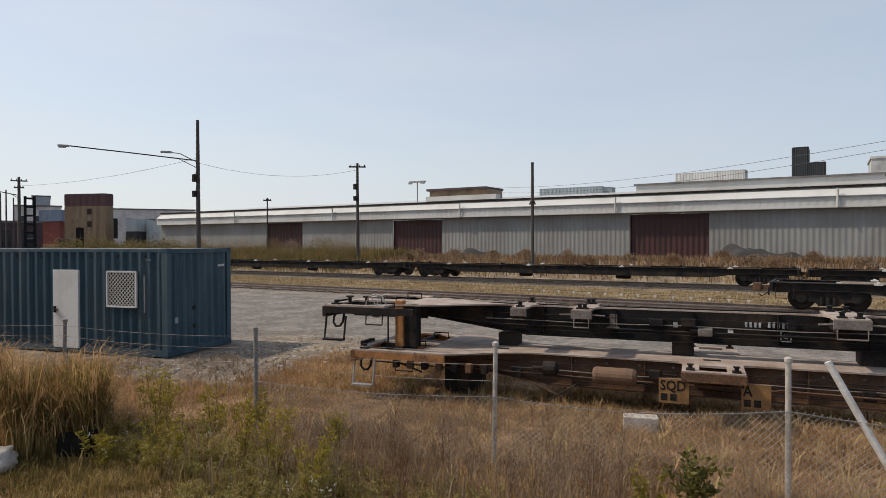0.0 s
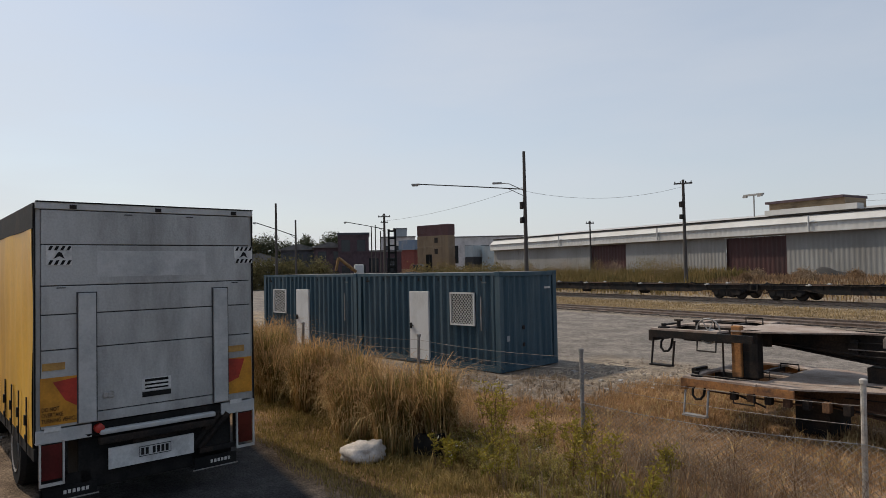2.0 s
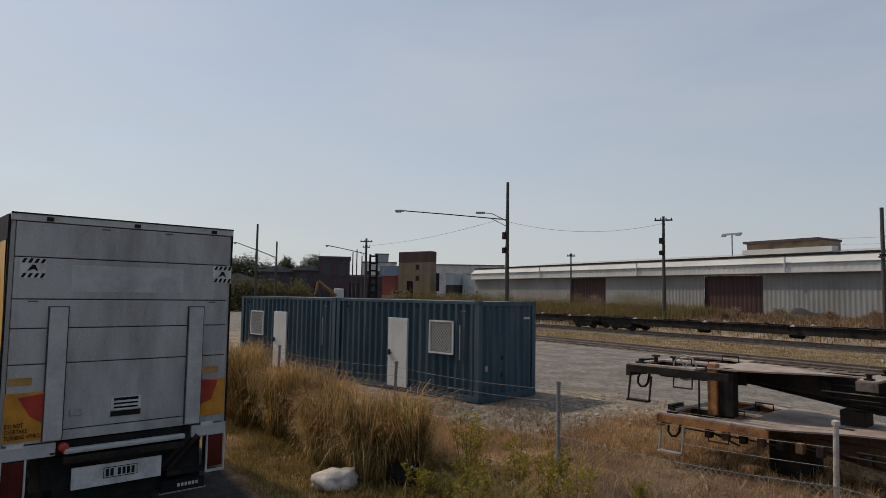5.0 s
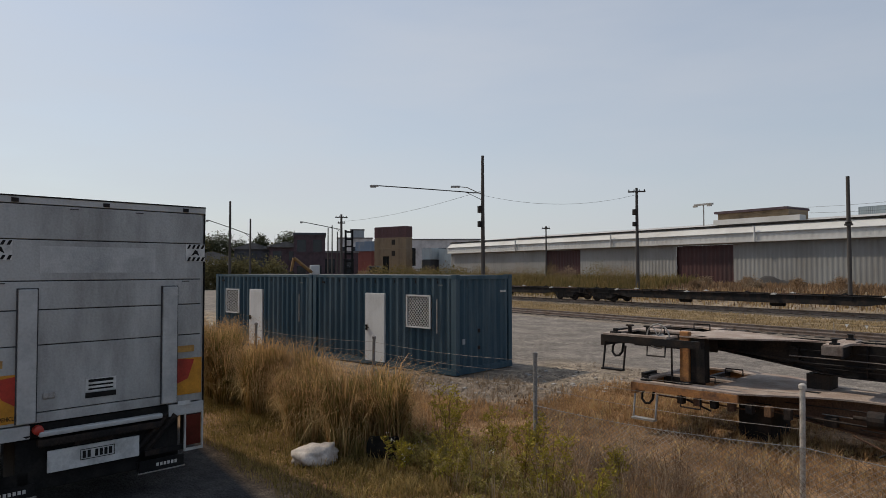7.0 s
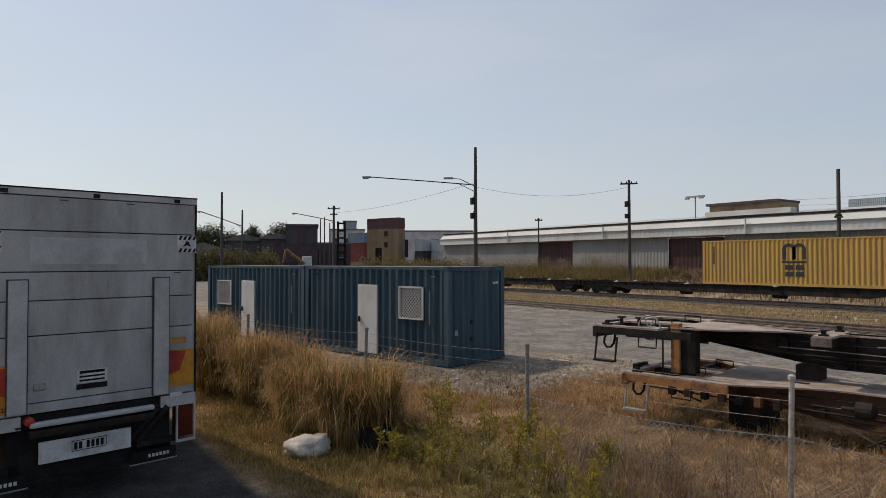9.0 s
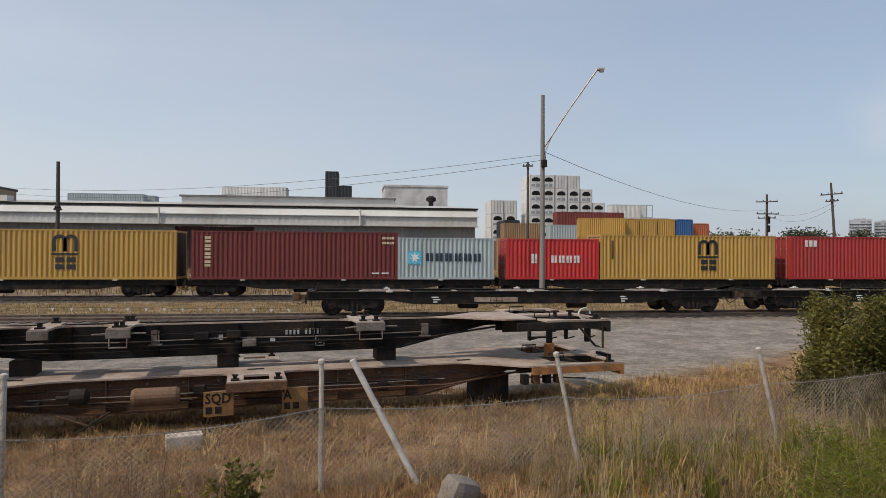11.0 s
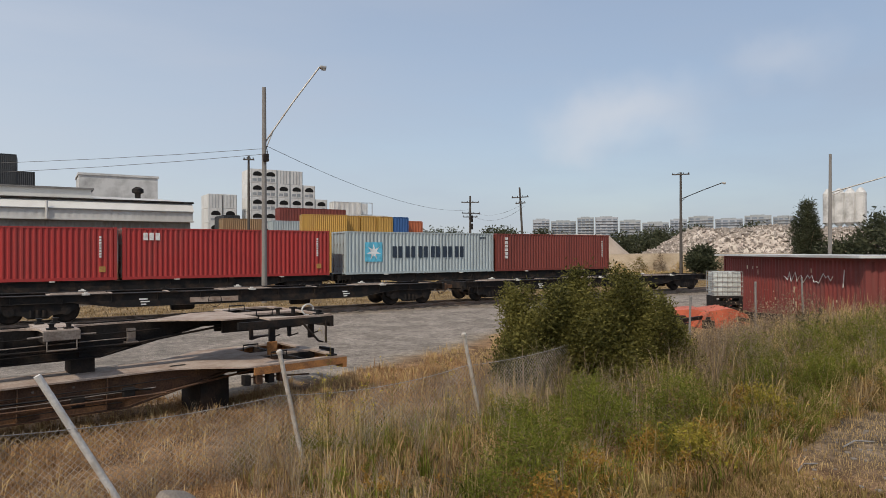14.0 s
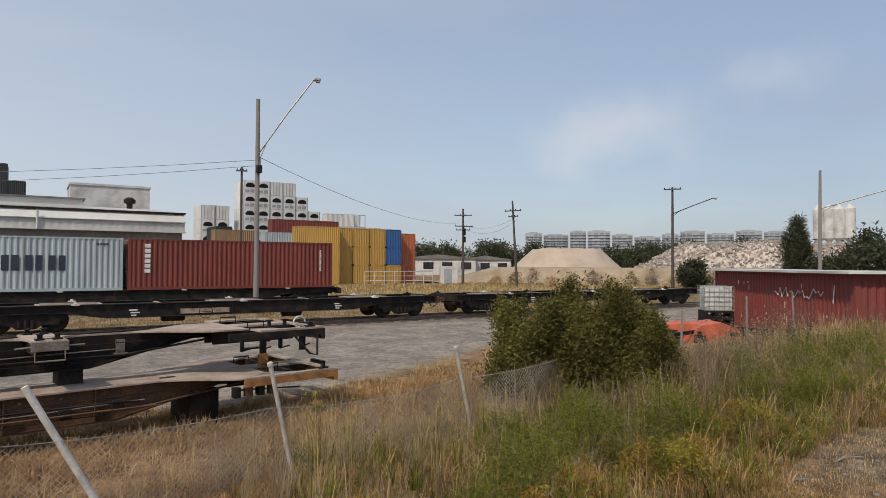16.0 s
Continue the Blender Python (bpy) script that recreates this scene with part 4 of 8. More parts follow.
part("brake_cylinder", Geo().lathe((3.45, 0.36, -0.18), [(0.03, -0.26), (0.03, -0.1), (0.12, -0.08), (0.12, 0.12), (0.06, 0.16)], "x", 14), M_DARK, LOWER)
for x0, x1, body in ((5.18, 5.60, "SQD"), (6.30, 6.68, "A")):
    b = part("code_board", Geo().box(x0, 0.02, -0.50, x1, 0.05, -0.14), M_BOARD, LOWER, "faded yellow board with black code letters")
    text("lettering", body, 0.21, M_DARK, b, pose(x0 + 0.02, 0.018, -0.31, 90, 0, 0), 0.002, 0.85, 0.004)
    part("lettering", Geo().box(x0 + 0.03, 0.014, -0.46, x0 + 0.12, 0.02, -0.36).box(x0 + 0.16, 0.014, -0.46, x0 + 0.25, 0.02, -0.36), M_DARK, b)
for x in (5.62, 6.12):
    part("lock_box", Geo().box(x, -0.01, -0.14, x + 0.26, 0.04, -0.03), M_BOARD, LOWER, "faded yellow steel block")
for x in (1.45, 9.85):
    part("support_leg", Geo().soft(x, 0.8, Z - 0.1, x + 0.5, 1.7, -0.25, 0.02), M_DARK, LOWER)
for x in (2.9, 5.9, 8.6):
    part("packing_block", Geo().box(x, 1.3, -0.77, x + 0.34, 1.7, -0.541), M_DARK, UPPER)
part("stanchion", Geo().soft(1.2, 0.46, -0.77, 1.36, 0.58, 0.07, 0.015), M_RUSTO, UPPER, "rust orange upright stanchion")
part("stanchion", Geo().soft(1.37, 0.5, -0.77, 1.62, 0.68, 0.0, 0.015), M_DARK, UPPER, "dark upright stanchion")
part("hand_pole", Geo().tube((1.08, 0.42, -0.77), (1.08, 0.42, 0.0), 0.016), M_DARK, UPPER)
g = Geo().path([(1.0 + 0.2 * math.cos(i * math.pi / 8), 0.1, 0.0 + 0.2 * math.sin(i * math.pi / 8)) for i in range(17)], 0.014, 6)
for i in range(3):
    g.tube((1.0 + 0.2 * math.cos(i * 1.05), 0.1, 0.2 * math.sin(i * 1.05)), (1.0 - 0.2 * math.cos(i * 1.05), 0.1, -0.2 * math.sin(i * 1.05)), 0.009, n=5)
part("handbrake_wheel", g.tube((1.0, 0.1, 0), (1.0, 0.3, 0), 0.02), M_GALV, UPPER, "grey handbrake wheel")
g = Geo()
for i in range(11):
    if i not in (4,):
        g.box(7.0 + i * 0.066, 1.272, -0.25, 7.034 + i * 0.066, 1.287, -0.16)
part("lettering", g, M_INKW, UPPER, "worn white wagon code strokes")
part("stencil_frame", Geo().box(7.5, 1.27, -0.46, 7.66, 1.287, -0.44).box(7.5, 1.27, -0.30, 7.66, 1.287, -0.28).box(7.5, 1.27, -0.44, 7.52, 1.287, -0.30).box(7.64, 1.27, -0.44, 7.66, 1.287, -0.30).box(7.55, 1.272, -0.41, 7.61, 1.287, -0.34), M_INKW, UPPER)
for i, (xa, za, xb, zb, yy) in enumerate(((2.4, -0.30, 5.0, -0.34, 0.5), (3.2, -0.42, 3.7, -0.62, 0.3), (3.9, -0.40, 3.5, -0.66, 0.3), (6.8, -0.30, 9.2, -0.33, 0.5), (7.0, -0.2, 8.8, -0.22, 0.55), (0.3, -0.25, 1.9, -0.28, 0.3), (0.9, -0.22, 1.3, -0.34, 0.1), (10.4, -0.22, 11.6, -0.3, 0.25))):
    part("brake_rod", Geo().tube((xa, yy, za), (xb, yy, zb), 0.016, n=6), M_RUST if i % 2 else M_DARK, LOWER)
for i, x in enumerate((2.7, 4.9, 7.6, 9.4)):
    part("bracket", Geo().box(x, 1.20, -0.34, x + 0.12, 1.287, -0.12).box(x - 0.04, 1.15, -0.36, x + 0.16, 1.287, -0.33), M_BRKT if i % 2 else M_DARK, UPPER)
for i, x in enumerate((0.25, 0.6, 11.7, 12.0)):
    part("valve", Geo().tube((x, 0.5, 0.0), (x, 0.5, 0.12), 0.035, n=8).box(x - 0.06, 0.46, 0.10, x + 0.06, 0.54, 0.13), M_DARK, UPPER)
part("label_holder", Geo().box(5.92, 1.26, -0.30, 5.99, 1.287, -0.22).box(6.75, 1.26, -0.36, 6.83, 1.287, -0.30), M_INKW, UPPER)
part("upright_plate", Geo().soft(11.15, 0.95, 0.004, 11.34, 0.99, 0.24, 0.008), M_RUSTO, LOWER, "rusty orange upright plate")
part("hose_loop", Geo().path([(12.3 + 0.12 * math.cos(i * 0.6), 0.5, 0.06 + 0.1 * math.sin(i * 0.6)) for i in range(9)], 0.016), M_TAG, UPPER, "pale looped air hose")
for i, x in enumerate((11.0, 11.35, 11.7, 12.1)):
    part("hanger", Geo().box(x, 0.10, -0.34 - 0.06 * (i % 2), x + 0.05 + 0.05 * (i % 2), 0.16, -0.15).tube((x + 0.02, 0.13, -0.34), (x + 0.2, 0.13, -0.3), 0.012), M_DARK, UPPER)
for i in range(4):
    x = 10.3 + i * 0.21
    part("spring_bracket", Geo().soft(x, 0.06, -0.32, x + 0.11, 0.2, -0.15, 0.01), M_RUST if i % 2 else M_DARK, LOWER)
for i in range(7):
    x = 0.75 + i * 0.27
    part("spring_bracket", Geo().soft(x, 0.08, -0.30, x + 0.1, 0.2, -0.15, 0.01), M_RUST if i % 2 else M_DARK, LOWER)
for i in range(9):
    part("bolt_row", Geo().tube((3.8 + i * 0.52, 0.83, -0.12), (3.8 + i * 0.52, 0.80, -0.12), 0.018, n=6), M_BRKT, LOWER)
for x, z in ((2.75, -0.33), (5.0, -0.2), (7.9, -0.3), (8.6, -0.25)):
    part("valve_box", Geo().soft(x, 0.6, z - 0.09, x + 0.17, 0.73, z + 0.05, 0.015).tube((x + 0.17, 0.66, z), (x + 0.42, 0.66, z - 0.02), 0.014), M_DARK, LOWER)
for x, z in ((5.55, -0.2), (6.05, -0.18), (6.3, -0.33)):
    part("valve_box", Geo().soft(x, 1.1, z - 0.08, x + 0.22, 1.285, z + 0.04, 0.012).tube((x - 0.12, 1.2, z), (x, 1.2, z), 0.014), M_BRKT if z < -0.3 else M_DARK, UPPER)
part("lever", Geo().path([(11.9, 0.0, -0.1), (12.2, -0.05, -0.45), (12.38, 0, -0.5), (12.38, 0, -0.1)], 0.02), M_DARK, UPPER)

# ---- warehouse ----
M_SHEET = mat("corrugated_sheet", (0.27, 0.27, 0.258), 0.8, var=0.12, scale=0.3, second=(0.19, 0.18, 0.165), amount=0.55, streak=0.4)
M_FASCIA = mat("white_fascia", (0.54, 0.535, 0.51), 0.7, var=0.08, scale=0.2, second=(0.42, 0.40, 0.37), streak=0.4)
M_DOORR = mat("maroon_door", (0.05, 0.013, 0.012), 0.6, var=0.12, scale=0.8, second=(0.03, 0.010, 0.010), streak=0.3)

def warehouse():
    w = thing("warehouse", "long grey corrugated warehouse with white fascia", "warehouse", pose(0, 61.0, 0))
    doors = [(-64.6, -58.2), (-43.9, -37.2), (-16.3, -9.3)]
    xs = [-87.0] + [v for d in doors for v in d] + [11.6]
    for a, b in zip(xs[::2], xs[1::2]):
        part("wall", Geo().corrugated(b - a, 0, 5.7, 0.45, 0.028, "x", 0.6, -1, start=a), M_SHEET, w)
    for a, b in doors:
        part("wall_over_door", Geo().box(a, 0.55, 5.3, b, 0.65, 5.7), M_SHEET, w)
        part("sliding_door", Geo().corrugated(b - a + 0.3, 0, 5.3, 0.5, 0.04, "x", 0.85, -1, start=a - 0.15), M_DOORR, w, "dark maroon sliding door")
    part("end_wall", Geo().box(11.5, 0.65, 0, 11.6, 45, 7.0).box(-87, 0.65, 0, -86.9, 45, 7.0), M_SHEET, w)
    g = Geo()
    g.corrugated(98.9, 5.55, 6.35, 0.6, 0.02, "x", 0.0, -1, start=-87.2)
    g.box(-87.2, -0.06, 5.45, 11.8, 0.6, 5.56)
    part("fascia", g, M_FASCIA, w, "white sheet fascia")
    g = Geo()
    g.add([(-87.2, -0.1, 6.36), (11.8, -0.1, 6.36), (11.8, 0.9, 7.2), (-87.2, 0.9, 7.2)], [(0, 1, 2, 3)])
    g.box(-87.3, 0.85, 7.2, 11.9, 1.2, 7.30)
    part("upper_fascia", g, M_FASCIA, w)
    part("gutter", Geo().box(-87.3, 0.60, 7.16, 11.9, 0.84, 7.30), M_DARK, w, "dark rusted gutter")
    part("gutter", Geo().box(-87.2, -0.14, 6.34, 11.8, -0.101, 6.40), M_GREYP, w)
    for x in (-70, -52.5, -34.5, -17.5, 0.5):
        part("downpipe", Geo().tube((x, -0.16, 5.5), (x, -0.16, 7.0), 0.09, n=8), M_FASCIA, w)
    g = Geo()
    n = 160
    for i in range(n):
        x = -87.3 + i * 99.2 / n
        g.add([(x, 1.1, 7.3), (x + 0.62, 1.1, 7.3), (x + 0.62, 23, 9.2), (x, 23, 9.2)], [(0, 1, 2, 3)])
        g.add([(x + 0.3, 1.05, 7.36), (x + 0.36, 1.05, 7.36), (x + 0.36, 23, 9.26), (x + 0.3, 23, 9.26)], [(0, 1, 2, 3)])
    g.add([(-87.3, 23, 9.2), (11.9, 23, 9.2), (11.9, 45, 7.3), (-87.3, 45, 7.3)], [(0, 1, 2, 3)])
    part("roof", g, mat("roof_sheet", (0.50, 0.49, 0.47), 0.6, var=0.08, scale=0.15, second=(0.36, 0.33, 0.30), amount=0.5), w, "pale weathered sheet roof")


warehouse()

# ---- the curtain-sided truck ----
M_CURT = mat("yellow_curtain", (0.74, 0.40, 0.025), 0.45, var=0.05, scale=0.7, fine=12, second=(0.52, 0.26, 0.03), amount=0.4, streak=0.3, bump=0.1)
M_ALU = mat("aluminium_tail", (0.425, 0.43, 0.42), 0.5, metal=0.15, var=0.07, scale=1.6, second=(0.19, 0.19, 0.18), amount=0.42, streak=0.3)
M_ALU2 = mat("aluminium_light", (0.47, 0.475, 0.465), 0.5, metal=0.15, var=0.05, second=(0.30, 0.31, 0.31))
M_ALUD = mat("aluminium_seam", (0.05, 0.05, 0.052), 0.6, var=0.1)
M_REFR = mat("red_marker", (0.42, 0.035, 0.02), 0.4, var=0.06)
M_REFY = mat("amber_marker", (0.55, 0.24, 0.02), 0.4, var=0.06)
M_LENS = mat("red_lens", (0.085, 0.010, 0.010), 0.25, var=0.1, bump=0)
M_PLATE = mat("plate_white", (0.6, 0.6, 0.58), 0.5, var=0.06)


M_PALEW = mat("pale_guard", (0.50, 0.49, 0.46), 0.6, var=0.1, scale=4, second=(0.3, 0.27, 0.24))


def truck():
    t = thing("box_truck", "yellow curtain-sided truck with grey tail lift, parked on asphalt", "truck", pose(-8.36, -0.24, 0, 0, 0, 190))
    L, W, T, B = 8.9, 2.5, 3.57, 1.02

    def bx(name, x0, u0, z0, x1, u1, z1, material, parent=t, label="", soft=0.0):
        g = Geo()
        if soft:
            g.soft(x0, -u1, z0, x1, -u0, z1, soft)
        else:
            g.box(x0, -u1, z0, x1, -u0, z1)
        return part(name, g, material, parent, label)

    # body shell: roof, front wall, floor, far curtain
    bx("floor", 0.05, 0.03, B - 0.14, L, W - 0.03, B, M_DARK)
    bx("roof", 0.0, 0.0, T - 0.07, L, W, T, M_ALU, label="grey roof with dark edge rail", soft=0.015)
    bx("front_wall", L - 0.06, 0.0, B, L, W, T - 0.07, M_ALU)
    for u0 in (0.0, W - 0.05):
        bx("corner_post", 0.0, u0, B - 0.1, 0.07, u0 + 0.05, T - 0.07, M_ALU)
    bx("roof_rail", 0.0, -0.02, T - 0.30, L, 0.0, T - 0.02, M_DARK)
    bx("roof_rail", 0.0, W, T - 0.30, L, W + 0.02, T - 0.02, M_DARK)
    for u in (0.0, W):
        g = Geo()
        n, m = 60, 8
        for j in range(m + 1):
            for i in range(n + 1):
                x = 0.08 + (L - 0.16) * i / n
                z = B - 0.16 + (T - 0.28 - B + 0.16) * j / m
                o = 0.012 * math.sin(i * 1.9) * math.sin(math.pi * j / m) + 0.008 * math.sin(i * 0.5 + j)
                g.v.append((x, -(u + (-0.012 - o if u == 0 else 0.012 + o)), z))
        g.f = [(j * (n + 1) + i, j * (n + 1) + i + 1, (j + 1) * (n + 1) + i + 1, (j + 1) * (n + 1) + i) for j in range(m) for i in range(n)]
        part("curtain", g, M_CURT, t, "yellow tarpaulin side curtain", smooth=True)
    for i in range(15):
        x = 0.35 + i * 0.58
        s = part("strap", Geo().box(x - 0.026, 0.026, B - 0.26, x + 0.026, 0.036, B + 0.36).box(x - 0.03, 0.03, B + 0.05, x + 0.03, 0.055, B + 0.16).box(x - 0.03, 0.03, B - 0.14, x + 0.03, 0.05, B - 0.06), M_BLACK, t, "black curtain strap with buckle")
    bx("side_rail", 0.02, -0.01, B - 0.30, L, 0.02, B - 0.17, M_DARK)
    # tail lift platform: horizontal planks
    zs = [B + 0.04, 1.18, 1.92, 2.31, 2.63, 3.09, T - 0.09]
    for a, b in zip(zs, zs[1:]):
        bx("tail_plank", -0.045, 0.055, a + 0.006, 0.0, W - 0.055, b - 0.006, M_ALU, soft=0.006)
    bx("seam_backing", -0.01, 0.05, B + 0.04, 0.02, W - 0.05, T - 0.09, M_ALUD)
    bx("header", -0.05, 0.0, T - 0.085, -0.001, W, T - 0.005, M_ALU2, soft=0.006)
    for u0 in (0.41, 1.95):
        bx("lift_rail", -0.09, u0, B + 0.06, -0.046, u0 + 0.18, 2.54, M_ALU2, label="pale grey upright tail-lift rail", soft=0.012)
    for u0 in (0.41, 1.95):
        for du in (-0.014, 0.18):
            bx("rail_seal", -0.062, u0 + du, B + 0.06, -0.046, u0 + du + 0.014, 2.552, M_ALUD)
        bx("rail_seal", -0.062, u0, 2.54, -0.046, u0 + 0.18, 2.552, M_ALUD)
    for u0 in (-0.012, W - 0.006):
        bx("edge_seal", -0.012, u0, B - 0.1, 0.03, u0 + 0.018, T - 0.08, M_BLACK)
    bx("edge_seal", -0.056, 0.0, T - 0.012, -0.04, W, T + 0.004, M_BLACK)
    for u0, z in ((0.9, 3.44), (1.62, 3.44), (0.2, 2.60), (2.2, 2.60)):
        bx("scuff_plate", -0.05, u0, z, -0.046, u0 + 0.09, z + 0.012, M_ALUD)
    bx("sign_patch", -0.049, 0.61, 2.72, -0.046, 1.86, 3.02, M_ALU2)
    for u0 in (0.10, 2.24):
        h = bx("hazard_label", -0.050, u0, 2.86, -0.046, u0 + 0.25, 3.08, M_PLATE, label="black and white hazard label")
        for z0 in (2.865, 3.025):
            for i in range(4):
                part("stripe", Geo().add([(-0.052, -(u0 + 0.015 + i * 0.06 + dx), z) for dx, z in ((0, z0), (0.03, z0), (0.055, z0 + 0.05), (0.025, z0 + 0.05))], [(0, 1, 2, 3)]), M_BLACK, h)
        part("symbol", Geo().add([(-0.052, -(u0 + u), z) for u, z in ((0.07, 2.93), (0.12, 3.01), (0.15, 3.0), (0.18, 2.93), (0.13, 2.96))], [(0, 1, 2, 3, 4)]), M_BLACK, h)
    for u in (0.33, 1.25, 2.2):
        bx("marker_lamp", -0.06, u, T - 0.075, -0.05, u + 0.07, T - 0.03, M_DARK)
    mk = bx("maker_label", -0.052, 1.09, 1.34, -0.046, 1.42, 1.49, M_PLATE, label="small white maker's label with black print")
    for i in range(3):
        bx("print_bar", -0.054, 1.12, 1.36 + i * 0.045, -0.052, 1.39, 1.38 + i * 0.045 + (0.012 if i == 2 else 0), M_BLACK, mk)
    bx("print_bar", -0.054, 1.09, 1.27, -0.046, 1.42, 1.33, M_BLACK, mk)
    part("lamp_pod", Geo().lathe((-0.06, -0.62, 0.99), [(0.02, -0.05), (0.05, -0.04), (0.055, 0.03), (0.03, 0.05)], "x", 14), M_REFR, t, "round red marker lamp")
    bx("latch", -0.06, 0.66, 1.32, -0.046, 0.78, 1.39, M_GALV, soft=0.01)
    # rear marker plates
    for u0, u1, left in ((0.04, 0.40, 1), (2.12, 2.46, 0)):
        m = bx("marker_plate", -0.056, u0, 1.10 if left else 1.16, -0.046, u1, 1.62, M_REFY, label="red and amber rear marker plate")
        pts = [(u0 + 0.12, 1.57), (u1, 1.60), (u1, 1.28), (u0 + 0.24, 1.36)] if left else [(u0, 1.62), (u0 + 0.24, 1.60), (u0 + 0.16, 1.36), (u0, 1.30)]
        part("red_field", Geo().add([(-0.058, -u, z) for u, z in pts], [(0, 1, 2, 3)]), M_REFR, m)
        if left:
            for k, line in enumerate(("DO NOT", "OVERTAKE", "TURNING VEHICLE")):
                text("lettering", line, 0.064, M_BLACK, m, pose(-0.058, -(u0 + 0.012), 1.255 - k * 0.062, 90, 0, 270), 0.001, 0.66, 0.001)
        bx("print_bar", -0.053, u0 + 0.02, 1.70, -0.046, u0 + 0.24, 1.78, M_YELLOW)
        bx("print_bar", -0.053, u0 + 0.04, 1.03, -0.046, u0 + 0.2, 1.08, M_PLATE)
    # tail-lift gear, bumper, lights
    bx("rear_sill", -0.04, 0.0, B - 0.12, 0.08, 0.55, B + 0.03, M_ALU2, soft=0.01)
    bx("rear_sill", -0.04, 2.05, B - 0.12, 0.08, W, B + 0.03, M_ALU2, soft=0.01)
    bx("rear_sill", -0.02, 0.55, B - 0.12, 0.08, 2.05, B + 0.03, M_BLACK, soft=0.01)
    bx("lift_beam", -0.12, 0.62, 0.915, -0.03, 1.95, 0.975, M_ALU2, label="grey tail-lift step", soft=0.02)
    bx("lift_beam", -0.10, 0.62, 0.80, 0.02, 1.95, 0.885, M_DARK, soft=0.015)
    bx("under_box", 0.03, 0.42, 0.30, 0.6, 2.2, 0.88, M_BLACK, soft=0.03)
    bx("tow_plate", -0.02, 1.0, 0.745, 0.03, 1.5, 0.79, M_DARK)
    for u in (2.02, 2.14):
        part("lift_arm", Geo().tube((-0.03, -u, 0.92), (0.06, -u + 0.34, 0.52), 0.045, n=8), M_DARK, t)
    bx("step_bar", -0.02, 1.78, 0.46, 0.1, 2.26, 0.52, M_DARK)
    for u in (0.52, 2.0):
        part("lift_arm", Geo().tube((-0.02, -u, 0.96), (0.5, -u, 0.5), 0.05, n=8), M_DARK, t)
    pl = bx("plate_panel", -0.04, 0.72, 0.49, -0.015, 1.70, 0.735, M_PLATE, label="white panel with a number plate", soft=0.008)
    for i in range(6):
        bx("plate_bar", -0.046, 1.075 + i * 0.05 + (0.03 if i > 1 else 0), 0.59, -0.041, 1.108 + i * 0.05 + (0.03 if i > 1 else 0), 0.67, M_BLACK, pl)
    part("plate_frame", Geo().box(-0.044, -1.42, 0.57, -0.0405, -1.05, 0.577).box(-0.044, -1.42, 0.683, -0.0405, -1.05, 0.69).box(-0.044, -1.055, 0.57, -0.0405, -1.05, 0.69).box(-0.044, -1.42, 0.57, -0.0405, -1.415, 0.69), M_BLACK, pl)
    for u0 in (0.04, 2.25):
        lb = bx("light_box", -0.03, u0, 0.50, 0.10, u0 + 0.22, 0.90, M_DARK, label="tail light in a pale steel guard", soft=0.012)
        bx("lens", -0.05, u0 + 0.012, 0.51, -0.028, u0 + 0.208, 0.89, M_LENS, lb)
        for du in (-0.012, 0.214):
            bx("guard_bar", -0.075, u0 + du, 0.46, -0.045, u0 + du + 0.018, 0.92, M_PALEW, lb)
        bx("guard_bar", -0.075, u0 - 0.012, 0.445, -0.045, u0 + 0.232, 0.475, M_PALEW, lb)
    for u0 in (0.05, 1.70):
        part("mud_flap_frame", Geo().path([(0.02, -u0, 0.40), (0.02, -u0, 0.30), (0.02, -u0 - 0.5, 0.30), (0.02, -u0 - 0.5, 0.40)], 0.016).box(0.03, -u0 - 0.5, 0.28, 0.04, -u0, 0.52), M_BLACK, t)
        fl = bx("mud_flap", 0.0, u0 + 0.02, 0.26, 0.012, u0 + 0.56, 0.40, M_BLACK, label="dark mud flap with worn print")
        bx("flap_edge", -0.004, u0, 0.245, 0.01, u0 + 0.58, 0.26, M_GALV, fl)
        for i in range(6):
            bx("print_bar", -0.003, u0 + 0.22 + i * 0.045, 0.31, 0.0, u0 + 0.25 + i * 0.045, 0.35, M_TAG, fl)
    for x in (1.9, 5.6, 8.2):
        for u in (0.05, 1.95):
            w = part("wheel", Geo().lathe((x, -u - 0.25, 0.48), [(0.30, -0.24), (0.44, -0.24), (0.48, -0.18), (0.48, 0.18), (0.44, 0.24), (0.30, 0.24)], "y", 28), M_BLACK, t, "black tyre")
            part("rim", Geo().lathe((x, -u - 0.25, 0.48), [(0.05, -0.20), (0.2, -0.22), (0.295, -0.25), (0.295, 0.25), (0.2, 0.22), (0.05, 0.2)], "y", 20), M_GALV, w, "grey steel rim")
    for u in (0.75, 1.65):
        bx("chassis_rail", 0.1, u, 0.62, L + 1.5, u + 0.09, B - 0.15, M_DARK)
    part("fuel_tank", Geo().lathe((4.2, -0.42, 0.62), [(0.05, -0.5), (0.27, -0.48), (0.27, 0.48), (0.05, 0.5)], "x", 18), M_DARK, t)
    g = Geo().soft(L + 0.25, -2.35, 0.5, L + 2.2, -0.15, 2.75, 0.14)
    c = part("cab", g, M_WHITE, t, "white truck cab")
    for u in (-0.22, 2.55):
        m = part("mirror", Geo().soft(L + 1.5, -u - 0.17, 1.55, L + 1.62, -u, 2.15, 0.03).path([(L + 1.55, -u - 0.1, 2.2), (L + 1.5, -u - (0.45 if u < 0 else -0.3), 2.25)], 0.015), M_BLACK, t, "black wing mirror")
    return t


truck()


